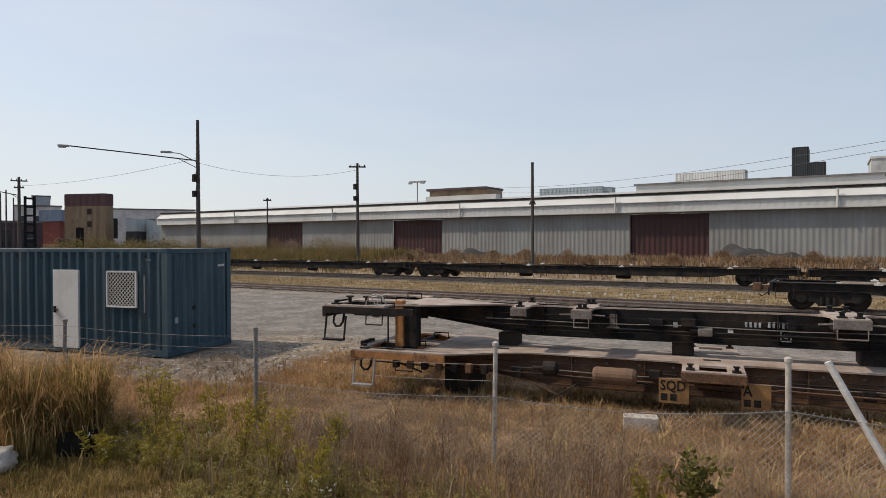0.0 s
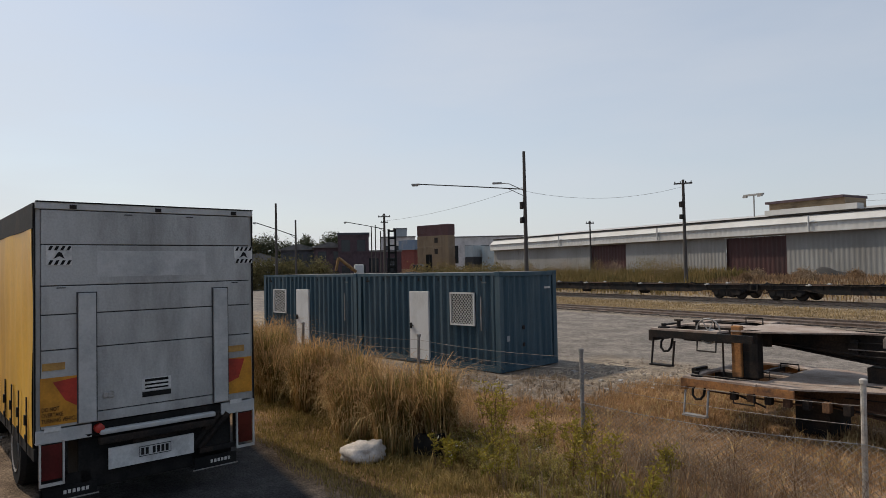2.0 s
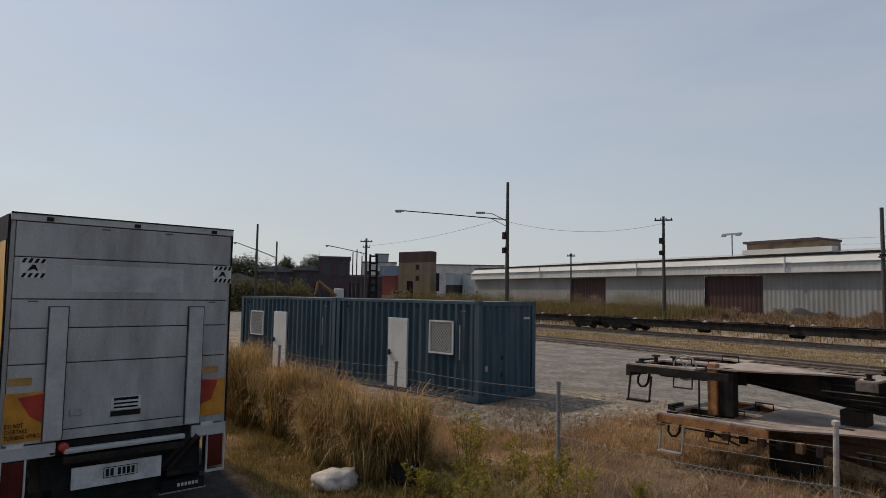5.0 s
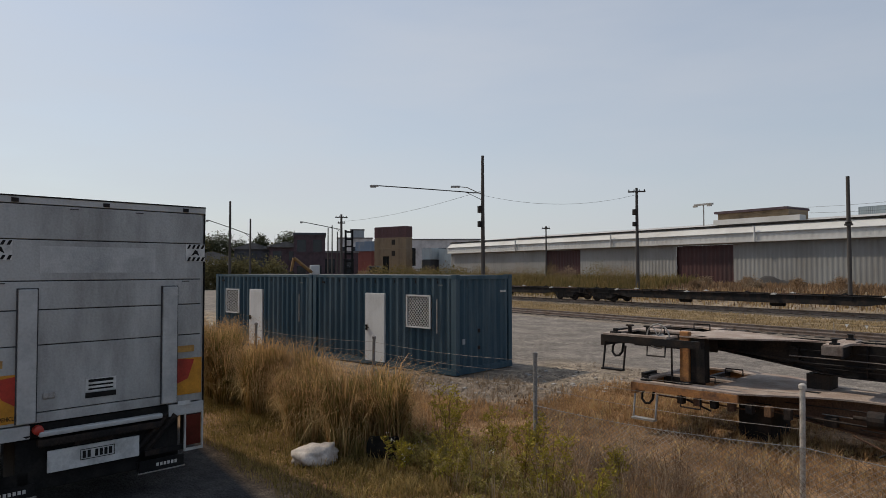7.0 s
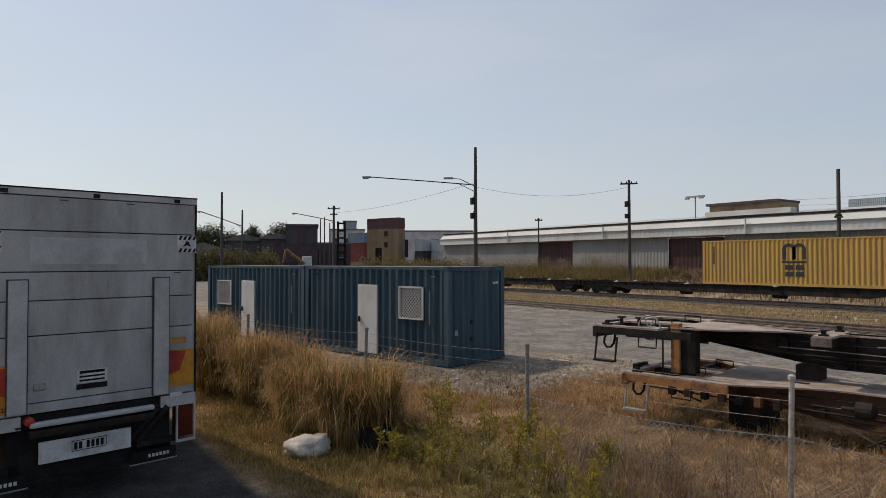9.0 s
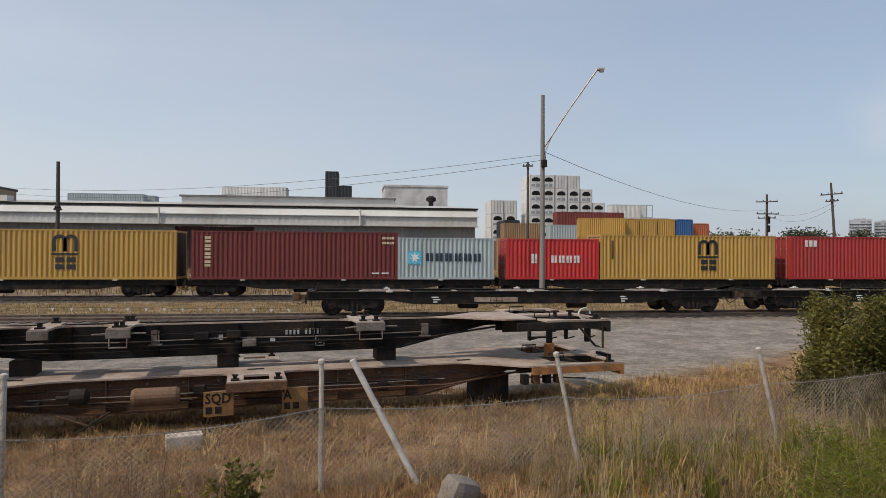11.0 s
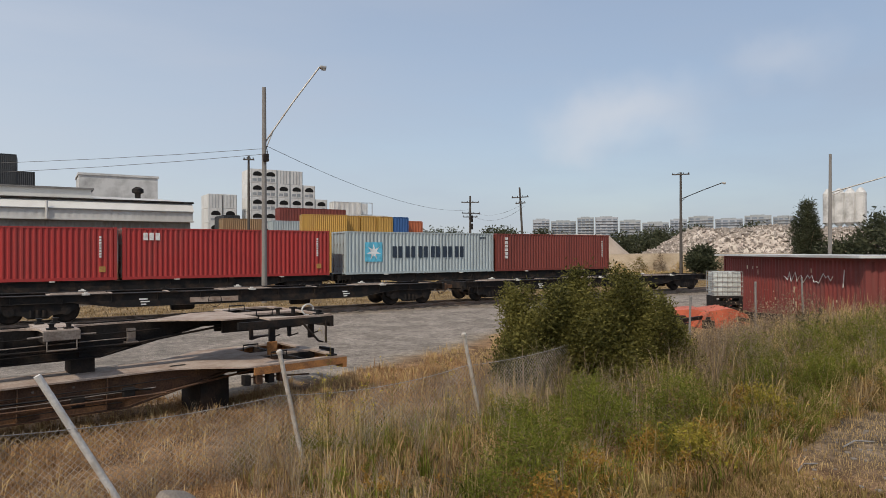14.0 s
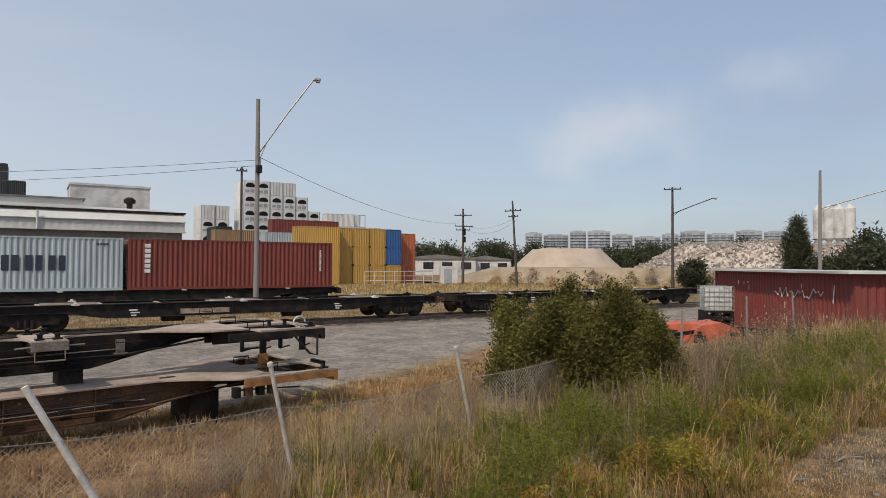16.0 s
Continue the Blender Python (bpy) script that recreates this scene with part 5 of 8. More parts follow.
def far_truck():
    t = thing("pantech_truck", "white pantech truck with dark diamond logo, parked ahead", "truck", pose(-22.0, -2.3, 0, 0, 0, 190))
    part("cargo_box", Geo().soft(0, 0.0, 1.0, 7.5, 2.6, 3.75, 0.04), M_WHITE, t, "white cargo box")
    part("rear_frame", Geo().box(-0.03, 0.0, 1.0, 0.0, 0.1, 3.75).box(-0.03, 2.5, 1.0, 0.0, 2.6, 3.75).box(-0.03, 0.1, 3.62, 0.0, 2.5, 3.75), M_GREYP, t)
    # navy panel added here; it stands in for blue bodywork beyond the tail
    part("rear_navy_panel", Geo().box(-0.022, 1.3, 1.05, 0.001, 2.48, 3.6), mat("navy_panel", (0.085, 0.105, 0.19), 0.6, var=0.1, scale=1.2), t, "dull navy panel added on the rear in place of blue bodywork beyond")
    part("logo", Geo().path([(-0.03, 0.25, 2.9), (-0.03, 0.7, 2.4), (-0.03, 1.2, 2.9), (-0.03, 0.75, 3.3), (-0.03, 0.25, 2.9)], 0.03, 4), M_BLACK, t)
    for z in (1.35, 1.95, 2.6, 3.2):
        part("hinge", Geo().box(-0.05, 1.02, z, -0.02, 1.4, z + 0.06), M_BLACK, t)
    part("marker_plate", Geo().box(-0.03, 0.5, 1.35, -0.015, 1.1, 1.65), M_REFY, t)
    part("bumper", Geo().box(-0.1, 0.1, 0.5, 0.0, 2.5, 0.66).box(-0.05, 0.2, 0.66, 0.3, 2.4, 1.0), M_BLACK, t)
    for x in (1.6, 6.4):
        for y in (0.3, 2.3):
            part("wheel", Geo().lathe((x, y, 0.48), [(0.1, -0.2), (0.44, -0.22), (0.48, -0.16), (0.48, 0.16), (0.44, 0.22), (0.1, 0.2)], "y", 24), M_BLACK, t)
    part("cab", Geo().soft(7.8, 0.15, 0.5, 9.8, 2.45, 2.8, 0.15), M_WHITE, t)


far_truck()

# ---- poles, lamps and lines ----
def pole(place, h, r=0.16, material=M_WOOD, lean=0.0, arms=(), label="weathered timber power pole", lamp=None, top=0.62, gear=()):
    p = thing("power_pole", label, "pole", Matrix.Translation((place.x, place.y, 0)) @ pose(0, 0, 0, 0, lean, 0), "poles")
    g = Geo().lathe((0, 0, 0), [(r * (1 - (1 - top) * i / 8) * (1 + 0.03 * math.sin(i * 2.3)), -0.3 + (h + 0.3) * i / 8) for i in range(9)], "z", 12)
    part("shaft", g, material, p)
    face = math.degrees(math.atan2(-place.x, place.y))
    for z, w, turn in arms:
        a = part("crossarm", Geo().box(-w / 2, -r - 0.1, z - 0.06, w / 2, -r + 0.04, z + 0.06), M_WOOD, p)
        a.matrix_local = pose(0, 0, 0, 0, 0, face + turn)
        for k in range(4):
            x = -w / 2 + 0.1 + k * (w - 0.2) / 3
            part("insulator", Geo().lathe((x, -r - 0.03, z + 0.06), [(0.03, 0), (0.05, 0.04), (0.035, 0.07), (0.05, 0.10), (0.02, 0.15)], "z", 8), M_DARK, a)
    for z, d in gear:
        part("switch_box", Geo().soft(-0.14, -r - 0.28, z, 0.14, -r + 0.02, z + d, 0.03).tube((0.1, -r - 0.1, z + d), (0.1, -r, z + d + 0.4), 0.02), M_DARK, p)
    if lamp:
        z, dx, dz, start = lamp
        a = part("lamp_arm", Geo().path([(0, 0, z), (dx * 0.5, 0, z + dz * 0.52), (dx, 0, z + dz)], 0.045, 8).tube((0, 0, z + start), (dx * 0.16, 0, z + dz * 0.16), 0.025), M_GALV if material is M_WOODP else M_DARK, p, "long steel lamp arm")
        a.matrix_local = pose(0, 0, 0, 0, 0, face)
        s = (1 if dx > 0 else -1) * (1.0 if abs(dx) > 6 else 0.5)
        h2 = part("lamp_head", Geo().soft(min(dx, dx + s * 0.75), -0.14, z + dz - 0.08, max(dx, dx + s * 0.75), 0.14, z + dz + 0.07, 0.05).soft(min(dx + s * 0.2, dx + s * 0.7), -0.11, z + dz - 0.16, max(dx + s * 0.2, dx + s * 0.7), 0.11, z + dz - 0.07, 0.04), M_GALV, p, "street lamp head")
        h2.matrix_local = pose(0, 0, 0, 0, 0, face)
    return p


def at_top(az, el, d):
    q = polar(az, d)
    return q, EYE + d * math.tan(radians(el))


q, h = at_top(51.86, 10.1, 55.0)
PA = pole(q, h, 0.20, M_WOOD, 0.0, (), "timber pole with two lamp arms", lamp=(9.3, -9.0, 0.75, -0.6), gear=((7.6, 0.6), (6.4, 0.5)))
part("lamp_arm", Geo().path([(-0.1, -0.1, 9.2), (-1.3, -0.5, 9.75), (-1.9, -0.6, 9.8)], 0.035, 6).soft(-2.7, -0.72, 9.74, -1.9, -0.45, 9.9, 0.04), M_GALV, PA).matrix_local = pose(0, 0, 0, 0, 0, 51.8)
HA, QA = h, q
q, h = at_top(38.6, 6.95, 59.0)
PB = pole(q, h, 0.18, M_WOOD, 0.0, ((h - 0.35, 1.5, 0),), gear=((h - 2.4, 0.5), (h - 3.4, 0.4)))
QB, HB = q, h
q, h = at_top(23.13, 6.98, 50.0)
pole(q, h, 0.14, M_WOOD, top=0.8, arms=((h - 3.2, 0.5, 0),))
q, h = at_top(46.3, 3.85, 75.0)
pole(q, h, 0.12, M_WOOD, 0, ((h - 0.3, 0.9, 0),))
q, h = at_top(-16.58, 13.87, 36.0)
pole(q, h, 0.155, M_WOODP, 0.0, (), "tall grey timber pole with a long angled lamp arm", lamp=(8.6, 2.95, 4.35, -0.5), gear=((7.6, 0.4),), top=0.7)
QF, HF = q, h
q, h = at_top(-15.3, 8.2, 62.0)
pole(q, h, 0.16, M_WOOD, 0, ((h - 0.4, 1.0, 0),))
q, h = at_top(-39.32, 5.64, 78.0)
pole(q, h, 0.17, M_WOOD, -4.0, ((h - 1.2, 2.0, 0), (h - 1.9, 1.2, 0)))
QI = q
q, h = at_top(-34.53, 4.95, 88.0)
pole(q, h, 0.2, M_WOOD, 0, ((h - 0.9, 2.4, 0), (h - 2.4, 2.8, 30), (h - 2.9, 2.0, 0)), gear=((h - 3.6, 0.9), (h - 4.6, 0.8)))
QJ, HJ = q, h
q, h = at_top(-52.4, 6.55, 74.0)
pole(q, h, 0.18, M_WOOD, 0, ((h - 0.25, 1.8, 0),), "timber pole with lamp arm", lamp=(h - 2.9, 4.1, 1.6, -0.3))
q, h = at_top(-63.1, 7.35, 56.0)
pole(q, h, 0.15, M_WOODP, 1.0, (), "grey timber pole with lamp arm", lamp=(h - 2.9, 7.3, 2.1, -0.3))
q, h = at_top(-68.6, 5.6, 70.0)
pole(q, h, 0.16, M_WOOD, 0, ((h - 0.3, 1.6, 0),), lamp=(h - 1.7, 4.5, 1.0, -0.3))
q, h = at_top(64.4, 4.93, 80.0)
pole(q, h, 0.2, M_WOOD, 0, ((h - 0.4, 1.5, 0), (h - 1.1, 0.9, 0)), "timber pole with lamp arm", lamp=(h - 1.9, -4.6, 0.9, -0.3))
QD, HD = q, h
q, h = at_top(73.75, 5.86, 62.0)
pole(q, h, 0.15, M_WOOD)
q, h = at_top(72.1, 4.42, 78.0)
pole(q, h, 0.15, M_WOOD, lamp=(h - 1.9, -4.5, 1.6, -0.3))
for az, el in ((65.55, 3.75), (65.2, 3.95), (64.75, 3.4)):
    q, h = at_top(az, el, 95.0)
    pole(q, h, 0.12, M_WOOD)


def cable(a, b, sag, name="overhead_cable"):
    a, b = Vector(a), Vector(b)
    pts = []
    for i in range(13):
        u = i / 12
        p = a.lerp(b, u)
        p.z -= sag * 4 * u * (1 - u)
        pts.append(p)
    solid(name, Geo().path(pts, 0.014, 4), M_WIRE, "thin dark overhead cable between poles", "cable", group="cables")


cable((QA.x, QA.y, HA - 3.4), (QB.x, QB.y, HB - 0.6), 0.8)
cable((QA.x, QA.y, HA - 3.0), (QD.x, QD.y, HD - 0.9), 0.45)
cable((QF.x, QF.y, HF - 3.1), (QJ.x, QJ.y, HJ - 1.9), 1.2)
cable((QJ.x, QJ.y, HJ - 2.2), (QI.x, QI.y, 8.6), 0.9)
cable((QJ.x, QJ.y, HJ - 2.6), (QI.x, QI.y, 8.2), 1.2)
cable((QF.x, QF.y, HF - 3.3), (-34, 66, 9.0), 1.0)
cable((QF.x, QF.y, HF - 3.6), (-34, 66, 8.5), 1.2)

# ---- fence ----
M_PALEZ = mat("pale_zinc", (0.60, 0.58, 0.55), 0.7, var=0.15, scale=5, second=(0.40, 0.36, 0.31), amount=0.35)

def fence():
    f = thing("chain_link_fence", "sagging chain-link fence on leaning steel posts", "fence")
    posts = [(-17.8, 4.2, 0), (-14.4, 4.8, 2), (-10.6, 5.75, 3), (-7.0, 6.45, 0), (-3.5, 7.05, 1), (-0.37, 7.55, 0), (2.55, 7.93, -12), (5.55, 8.25, -13), (9.0, 9.25, -2), (12.0, 9.0, 3), (15.2, 9.5, 0), (18.4, 10.1, -3)]
    for x, y, lean in posts:
        h = 1.5
        m = Matrix.Translation((x, y, ground_z(x, y))) @ pose(0, 0, 0, 0, lean, 0)
        # the head of the post stays over x
        m = Matrix.Translation((-h * math.sin(radians(lean)), 0, 0)) @ m
        p = part("post", Geo().tube((0, 0, -0.3), (0, 0, h), 0.031 if x < 8 else 0.026, 0.029 if x < 8 else 0.024, n=10), M_POST if -5 < x < 8 else M_WOODP, f)
        p.matrix_local = m
        part("cap", Geo().lathe((0, 0, h), [(0.039 if x < 8 else 0.03, -0.02), (0.039 if x < 8 else 0.03, 0.02), (0.02, 0.035)], "z", 10), M_POST if -5 < x < 8 else M_WOODP, p)
    part("brace", Geo().tube((-0.02, 7.62, 1.51), (0.84, 7.66, -0.15), 0.036, n=10), M_PALEZ, f, "leaning pale steel brace")
    tops = [0.9, 0.9, 0.9, 0.78, 0.86, 0.98, 0.95, 0.98, 1.0, 1.0, 1.0, 1.0]
    for k in range(3, 8):
        (x0, y0, _), (x1, y1, _) = posts[k], posts[k + 1]
        ln = math.hypot(x1 - x0, y1 - y0)
        g = Geo()
        pitch = 0.075
        n = int(ln / pitch)
        rows = 13

        def at(u, v):
            tp = tops[k] + (tops[k + 1] - tops[k]) * u - 0.10 * 4 * u * (1 - u) * (0.6 if k % 2 else 1)
            z = tp * v
            bulge = 0.06 * math.sin(math.pi * v) * math.sin(3 * math.pi * u)
            return (x0 + (x1 - x0) * u + 0.0, y0 + (y1 - y0) * u - 0.03 + bulge, z)
        for i in range(-rows, n + 1):
            for s in (1, -1):
                pts = []
                for j in range(0, rows + 1):
                    c = i + (j if s > 0 else rows - j)
                    if 0 <= c <= n:
                        pts.append(at(c / n, j / rows))
                for a, b in zip(pts, pts[1:]):
                    g.tube(a, b, 0.0031, n=3, cap=False)
        # cut ends of the wires stand over the top strand
        for i in range(0, n):
            a = Vector(at(i / n, 1.0))
            g.tube(a, a + Vector((0.012, 0, 0.03)), 0.0031, n=3, cap=False)
        part("mesh_panel", g, M_MESH, f, "grey diamond wire mesh")
        part("line_wire", Geo().path([at(i / 8, 1.0) for i in range(9)], 0.005, 4), M_GALV, f)
    for z in (1.05, 1.25, 1.42):
        for k in range(0, 4):
            (x0, y0, _), (x1, y1, _) = posts[k], posts[k + 1]
            part("barbed_strand", Geo().path([(x0 + (x1 - x0) * i / 6, y0 + (y1 - y0) * i / 6 - 0.04, z - 0.05 * 4 * (i / 6) * (1 - i / 6)) for i in range(7)], 0.0035, 4), M_MESH, f)
    return f


fence()

# ---- rooftop and yard stacks beyond ----
def reefer_meshes():
    if "reefer" in CACHE:
        return CACHE["reefer"]
    d = {}
    d["unit"] = Geo().box(0.15, -0.02, 0.2, 2.29, 0.0, 2.45).mesh("unit_panel")
    g = Geo()
    arch = [(0.5, 1.3), (2.0, 1.3)] + [(1.25 + 0.85 * math.cos(math.pi * i / 10), 1.5 + 0.62 * math.sin(math.pi * i / 10)) for i in range(11)]
    g.prism(arch, -0.045, -0.021)
    d["fan"] = g.mesh("fan_opening")
    g = Geo()
    g.box(0.35, -0.04, 0.35, 1.1, -0.02, 0.8).box(1.3, -0.04, 0.3, 2.0, -0.02, 0.9)
    for x in (0.0, 2.34):
        g.box(x, -0.03, 0.0, x + 0.1, 0.0, 2.59)
    d["grille"] = g.mesh("grille")
    d["shell"] = Geo().soft(0, 0, 0, 2.44, 6.06, 2.57, 0.03).mesh("shell")
    CACHE["reefer"] = d
    return d


def reefer(x, y, z, open_frame):
    c = thing("refrigerated_container", "white refrigerated container stacked, dark fan in its end", "container", pose(x, y, z), "reefer stack")
    d = reefer_meshes()
    part("shell", d["shell"], C_WHITE, c)
    if open_frame:
        for i in range(5):
            part("frame_bar", Geo().box(0.02 + i * 0.57, -0.04, 0.05, 0.10 + i * 0.57, -0.003, 2.5), M_GREYP, c)
    else:
        part("unit_panel", d["unit"], C_WHITE, c)
        part("fan_opening", d["fan"], M_BLACK, c)
        part("grille", d["grille"], M_GREYP, c)


Y0 = 119.0
for k, hgt in enumerate((7, 7, 7, 7, 6, 5)):
    for j in range(2, hgt):
        reefer(32.9 + k * 2.5, Y0, j * 2.6, j == 6 and k > 1)
for k, hgt in enumerate((5, 5)):
    for j in range(2, hgt):
        reefer(25.9 + k * 2.6, Y0 + 2, j * 2.6 + 0.4, j == 4)
# lower layers that carry the stacks
for k in range(6):
    for j in range(2):
        container(6.06, 2.6, C_WHITE, "white container at the foot of a stack", pose(32.9 + k * 2.5, Y0 + 6.06, j * 2.6, 0, 0, 270), "reefer stack", far=True)
for k in range(2):
    for j in range(2):
        container(6.06, 2.8, C_TAN, "tan container at the foot of a stack", pose(25.9 + k * 2.6, Y0 + 8.06, j * 2.8, 0, 0, 270), "reefer stack", far=True)

ST = "yard stack"
for j, m in enumerate((C_TAN, C_ORANGE, C_BROWN, C_BROWN)):
    container(12.19, 2.6, m, "maroon container stacked four high" if j > 1 else "container low in a stack", pose(34.8, 108.0, j * 2.6), ST, far=True)
for j, (m, t) in enumerate(((C_YEL, "ochre"), (C_GREY, "grey"), (C_GREY, "grey"))):
    container(6.06, 2.6, m, t + " container in a stack", pose(31.4, 101.0, j * 2.6), ST, far=True)
for j in range(3):
    container(6.06, 2.6, C_TAN, "tan container in a stack", pose(21.6, 92.0, j * 2.45), ST, far=True)
for j in range(3):
    container(6.06, 2.6, C_YEL, "ochre container stacked three high", pose(29.6, 82.5, j * 2.6, 0, 0, -12), ST, far=True)
for k, m in enumerate((C_YEL, C_YEL, C_YEL, C_BLUE)):
    for j in range(3):
        if (k, j) != (3, 0):
            container(6.06, 2.6, m, ("blue" if m is C_BLUE else "ochre") + " container stacked end-on", pose(35.6 + k * 2.6, 88.6, j * 2.6 + (0 if j else 0), 0, 0, 270), ST, far=True)
container(6.06, 2.6, C_YEL, "ochre container at the foot of a stack", pose(35.6 + 3 * 2.6, 88.6, 0, 0, 0, 270), ST, far=True)
for j in range(3):
    container(6.06, 2.45, C_ORANGE, "orange container stacked end-on", pose(46.6, 90.0, j * 2.45, 0, 0, 270), ST, far=True)
for j in range(5):
    container(12.19 if j < 4 else 6.06, 2.6, C_WHITE, "white container stacked five high", pose(50.5, 122.0, j * 2.6, 0, 0, 0), ST, far=True)
rk = thing("tank_frame", "empty grey steel container frame on a stack", "frame", pose(56.6, 122.0, 10.4), ST)
for x in (0.0, 1.2, 2.4):
    part("frame_bar", Geo().box(x, 0, 0, x + 0.12, 0.12, 2.6), M_GREYP, rk)
for z in (0.0, 2.48):
    part("frame_bar", Geo().box(0, -0.003, z, 2.52, 0.117, z + 0.12), M_GREYP, rk)
part("panel", Geo().box(0, 2.3, 0, 2.5, 2.4, 2.6), C_WHITE, rk)
for j in range(3):
    container(6.06, 2.8, C_BLACKC if j == 2 else C_TAN, "dark container in a stack", pose(23.6, 106.0, j * 2.8, 0, 0, 270), ST, far=True)

# stacks that rise behind the warehouse roof
for az, d, n, L, m, lab, turn in ((2.6, 121.0, 7, 2.44, C_BLACKC, "black", 270), (1.45, 121.0, 6, 2.44, C_BLACKC, "black", 270), (11.2, 130.0, 6, 12.19, C_WHITE, "white", -6), (14.2, 126.0, 5, 12.19, C_WHITE, "white", -6), (6.6, 136.0, 5, 12.19, C_GREY, "grey", -6), (22.5, 126.0, 5, 12.19, C_GREY, "grey", 0), (19.0, 126.0, 5, 6.06, C_GREY, "grey", 0)):
    q = polar(az, d)
    for j in range(n):
        container(6.06 if L < 3 else L, 2.6, m, lab + " container in a tall stack behind the warehouse", pose(q.x, q.y + (6.06 if turn == 270 else 0), j * 2.6, 0, 0, turn), "far stacks", far=True)

# brick tone lifted a little towards blue, in place of haze over the far houses
M_BRICK = mat("dark_brick", (0.085, 0.055, 0.062), 0.9, var=0.25, scale=1.5, fine=14)
M_RENDER = mat("tan_cladding", (0.24, 0.17, 0.10), 0.8, var=0.12, scale=0.6)
M_ROOFT = mat("grey_roof", (0.16, 0.155, 0.15), 0.8, var=0.15, scale=0.8)
M_PALE = mat("pale_cladding", (0.55, 0.55, 0.54), 0.7, var=0.08, scale=0.3)


def building(name, place, w, d, h, wall, roof, label, floors, cols, turn=0.0, pitch=0.0, category="building", group=""):
    b = thing(name, label, category, Matrix.Translation((place.x, place.y, 0)) @ pose(0, 0, 0, 0, 0, turn), group)
    part("wall", Geo().box(-w / 2, 0, 0, w / 2, d, h), wall, b)
    if pitch:
        part("roof", Geo().prism([(-w / 2 - 0.4, h), (w / 2 + 0.4, h), (w / 2 + 0.4, h + 0.15), (0, h + pitch), (-w / 2 - 0.4, h + 0.15)], -0.4, d + 0.4), roof, b)
    else:
        part("roof", Geo().box(-w / 2 - 0.15, -0.15, h, w / 2 + 0.15, d + 0.15, h + 0.35), roof, b)
    fh = h / max(floors, 1)
    for i in range(floors):
        for k in range(cols):
            x = -w / 2 + (k + 0.5) * w / cols
            ww = part("window", Geo().box(x - w / cols * 0.27, -0.05, i * fh + fh * 0.35, x + w / cols * 0.27, 0.06, i * fh + fh * 0.8), M_GLASS, b)
            part("window_frame", Geo().box(x - w / cols * 0.31, -0.08, i * fh + fh * 0.28, x + w / cols * 0.31, -0.02, i * fh + fh * 0.35), wall, ww)
    return b


building("plant_tower", polar(-5.4, 118), 11.6, 9, 15.2, M_PALE, M_PALE, "plain off-white block rising behind the warehouse", 0, 1)
# rooftop hut on the warehouse
hut = thing("rooftop_hut", "low ochre plant hut standing on the warehouse roof", "building", pose(-41.6, 66.0, 7.9))
part("wall", Geo().box(0, 0, -0.6, 7.8, 4, 1.0), M_RENDER, hut)
part("roof", Geo().box(-0.3, -0.3, 1.0, 7.8, 4.3, 1.25), M_BRICK, hut)
part("base", Geo().box(0.2, -1.2, -0.3, 9.5, 0, 0.25), M_FASCIA, hut)
raised = thing("roof_monitor", "long raised white roof monitor on the warehouse", "roof", pose(-17.0, 66.5, 7.7))
part("wall", Geo().box(0, 0, 0, 21.0, 5, 0.75), M_FASCIA, raised)
part("roof", Geo().box(-0.2, -0.2, 0.75, 21.2, 5.2, 0.9), M_ROOFT, raised)
solid("roof_vent", Geo().lathe((7.6, 64.5, 7.7), [(0.25, 0), (0.25, 0.4), (0.5, 0.5), (0.5, 0.8), (0.2, 1.0)], "z", 14), M_DARK, "dark round ventilator on the warehouse roof", "vent")
for x in (-46.0,):
    solid("floodlight", Geo().tube((x, 70, 7.6), (x, 70, 10.6), 0.08).box(x - 1.2, 69.8, 10.5, x + 1.2, 70.2, 10.7).box(x - 1.2, 69.6, 10.3, x - 0.7, 69.9, 10.5).box(x + 0.7, 69.6, 10.3, x + 1.2, 69.9, 10.5), M_GALV, "floodlight bar on a mast above the roof", "floodlight")

# left distance
# blue paint paled and greyed, with distance haze mixed into the colour
C_HAZEB = cmat("container_hazed_blue", (0.13, 0.19, 0.27), (0.25, 0.27, 0.29))
LD = "far stacks"
C_DKMAR = cmat("container_dark_maroon", (0.075, 0.026, 0.026))
C_TAN2 = cmat("container_dull_tan", (0.20, 0.145, 0.085), (0.13, 0.09, 0.055))
q = polar(61.5, 155)
for j in range(5):
    container(9.6, 2.6, C_DKMAR if j == 4 else C_TAN2, "maroon container on top of a far stack" if j == 4 else "tan container in a far stack", pose(q.x, q.y, j * 2.6, 0, 0, 20), LD, far=True)
for j in (2, 3):
    solid("vent_panel", Geo().box(5.4, -0.05, j * 2.6 + 0.9, 6.4, -0.01, j * 2.6 + 2.1), M_DARK, "small dark opening in a tan container", "panel", pose(q.x, q.y, 0, 0, 0, 20))
q = polar(63.3, 175)
for j, m in enumerate((C_TAN, C_BROWN, C_BROWN, C_HAZEB)):
    container(6.06, 2.6, m, "container in a low far stack", pose(q.x + (0.9 if j == 3 else 0), q.y, j * 2.6, 0, 0, 20), LD, far=True)
q = polar(57.8, 150)
for j in range(3):
    container(6.06, 2.6, C_GREY if j == 2 else C_BLACKC, "container stacked end-on far off", pose(q.x, q.y + 6, j * 2.6, 0, 0, 290), LD, far=True)
    container(6.06, 2.6, C_GREY, "pale grey container far off", pose(q.x + 4.2, q.y + 3.5, j * 2.5, 0, 0, 20), LD, far=True)
building("shed", polar(63.2, 190), 10, 14, 12.0, M_PALE, M_ROOFT, "pale far industrial shed", 1, 3, 63)
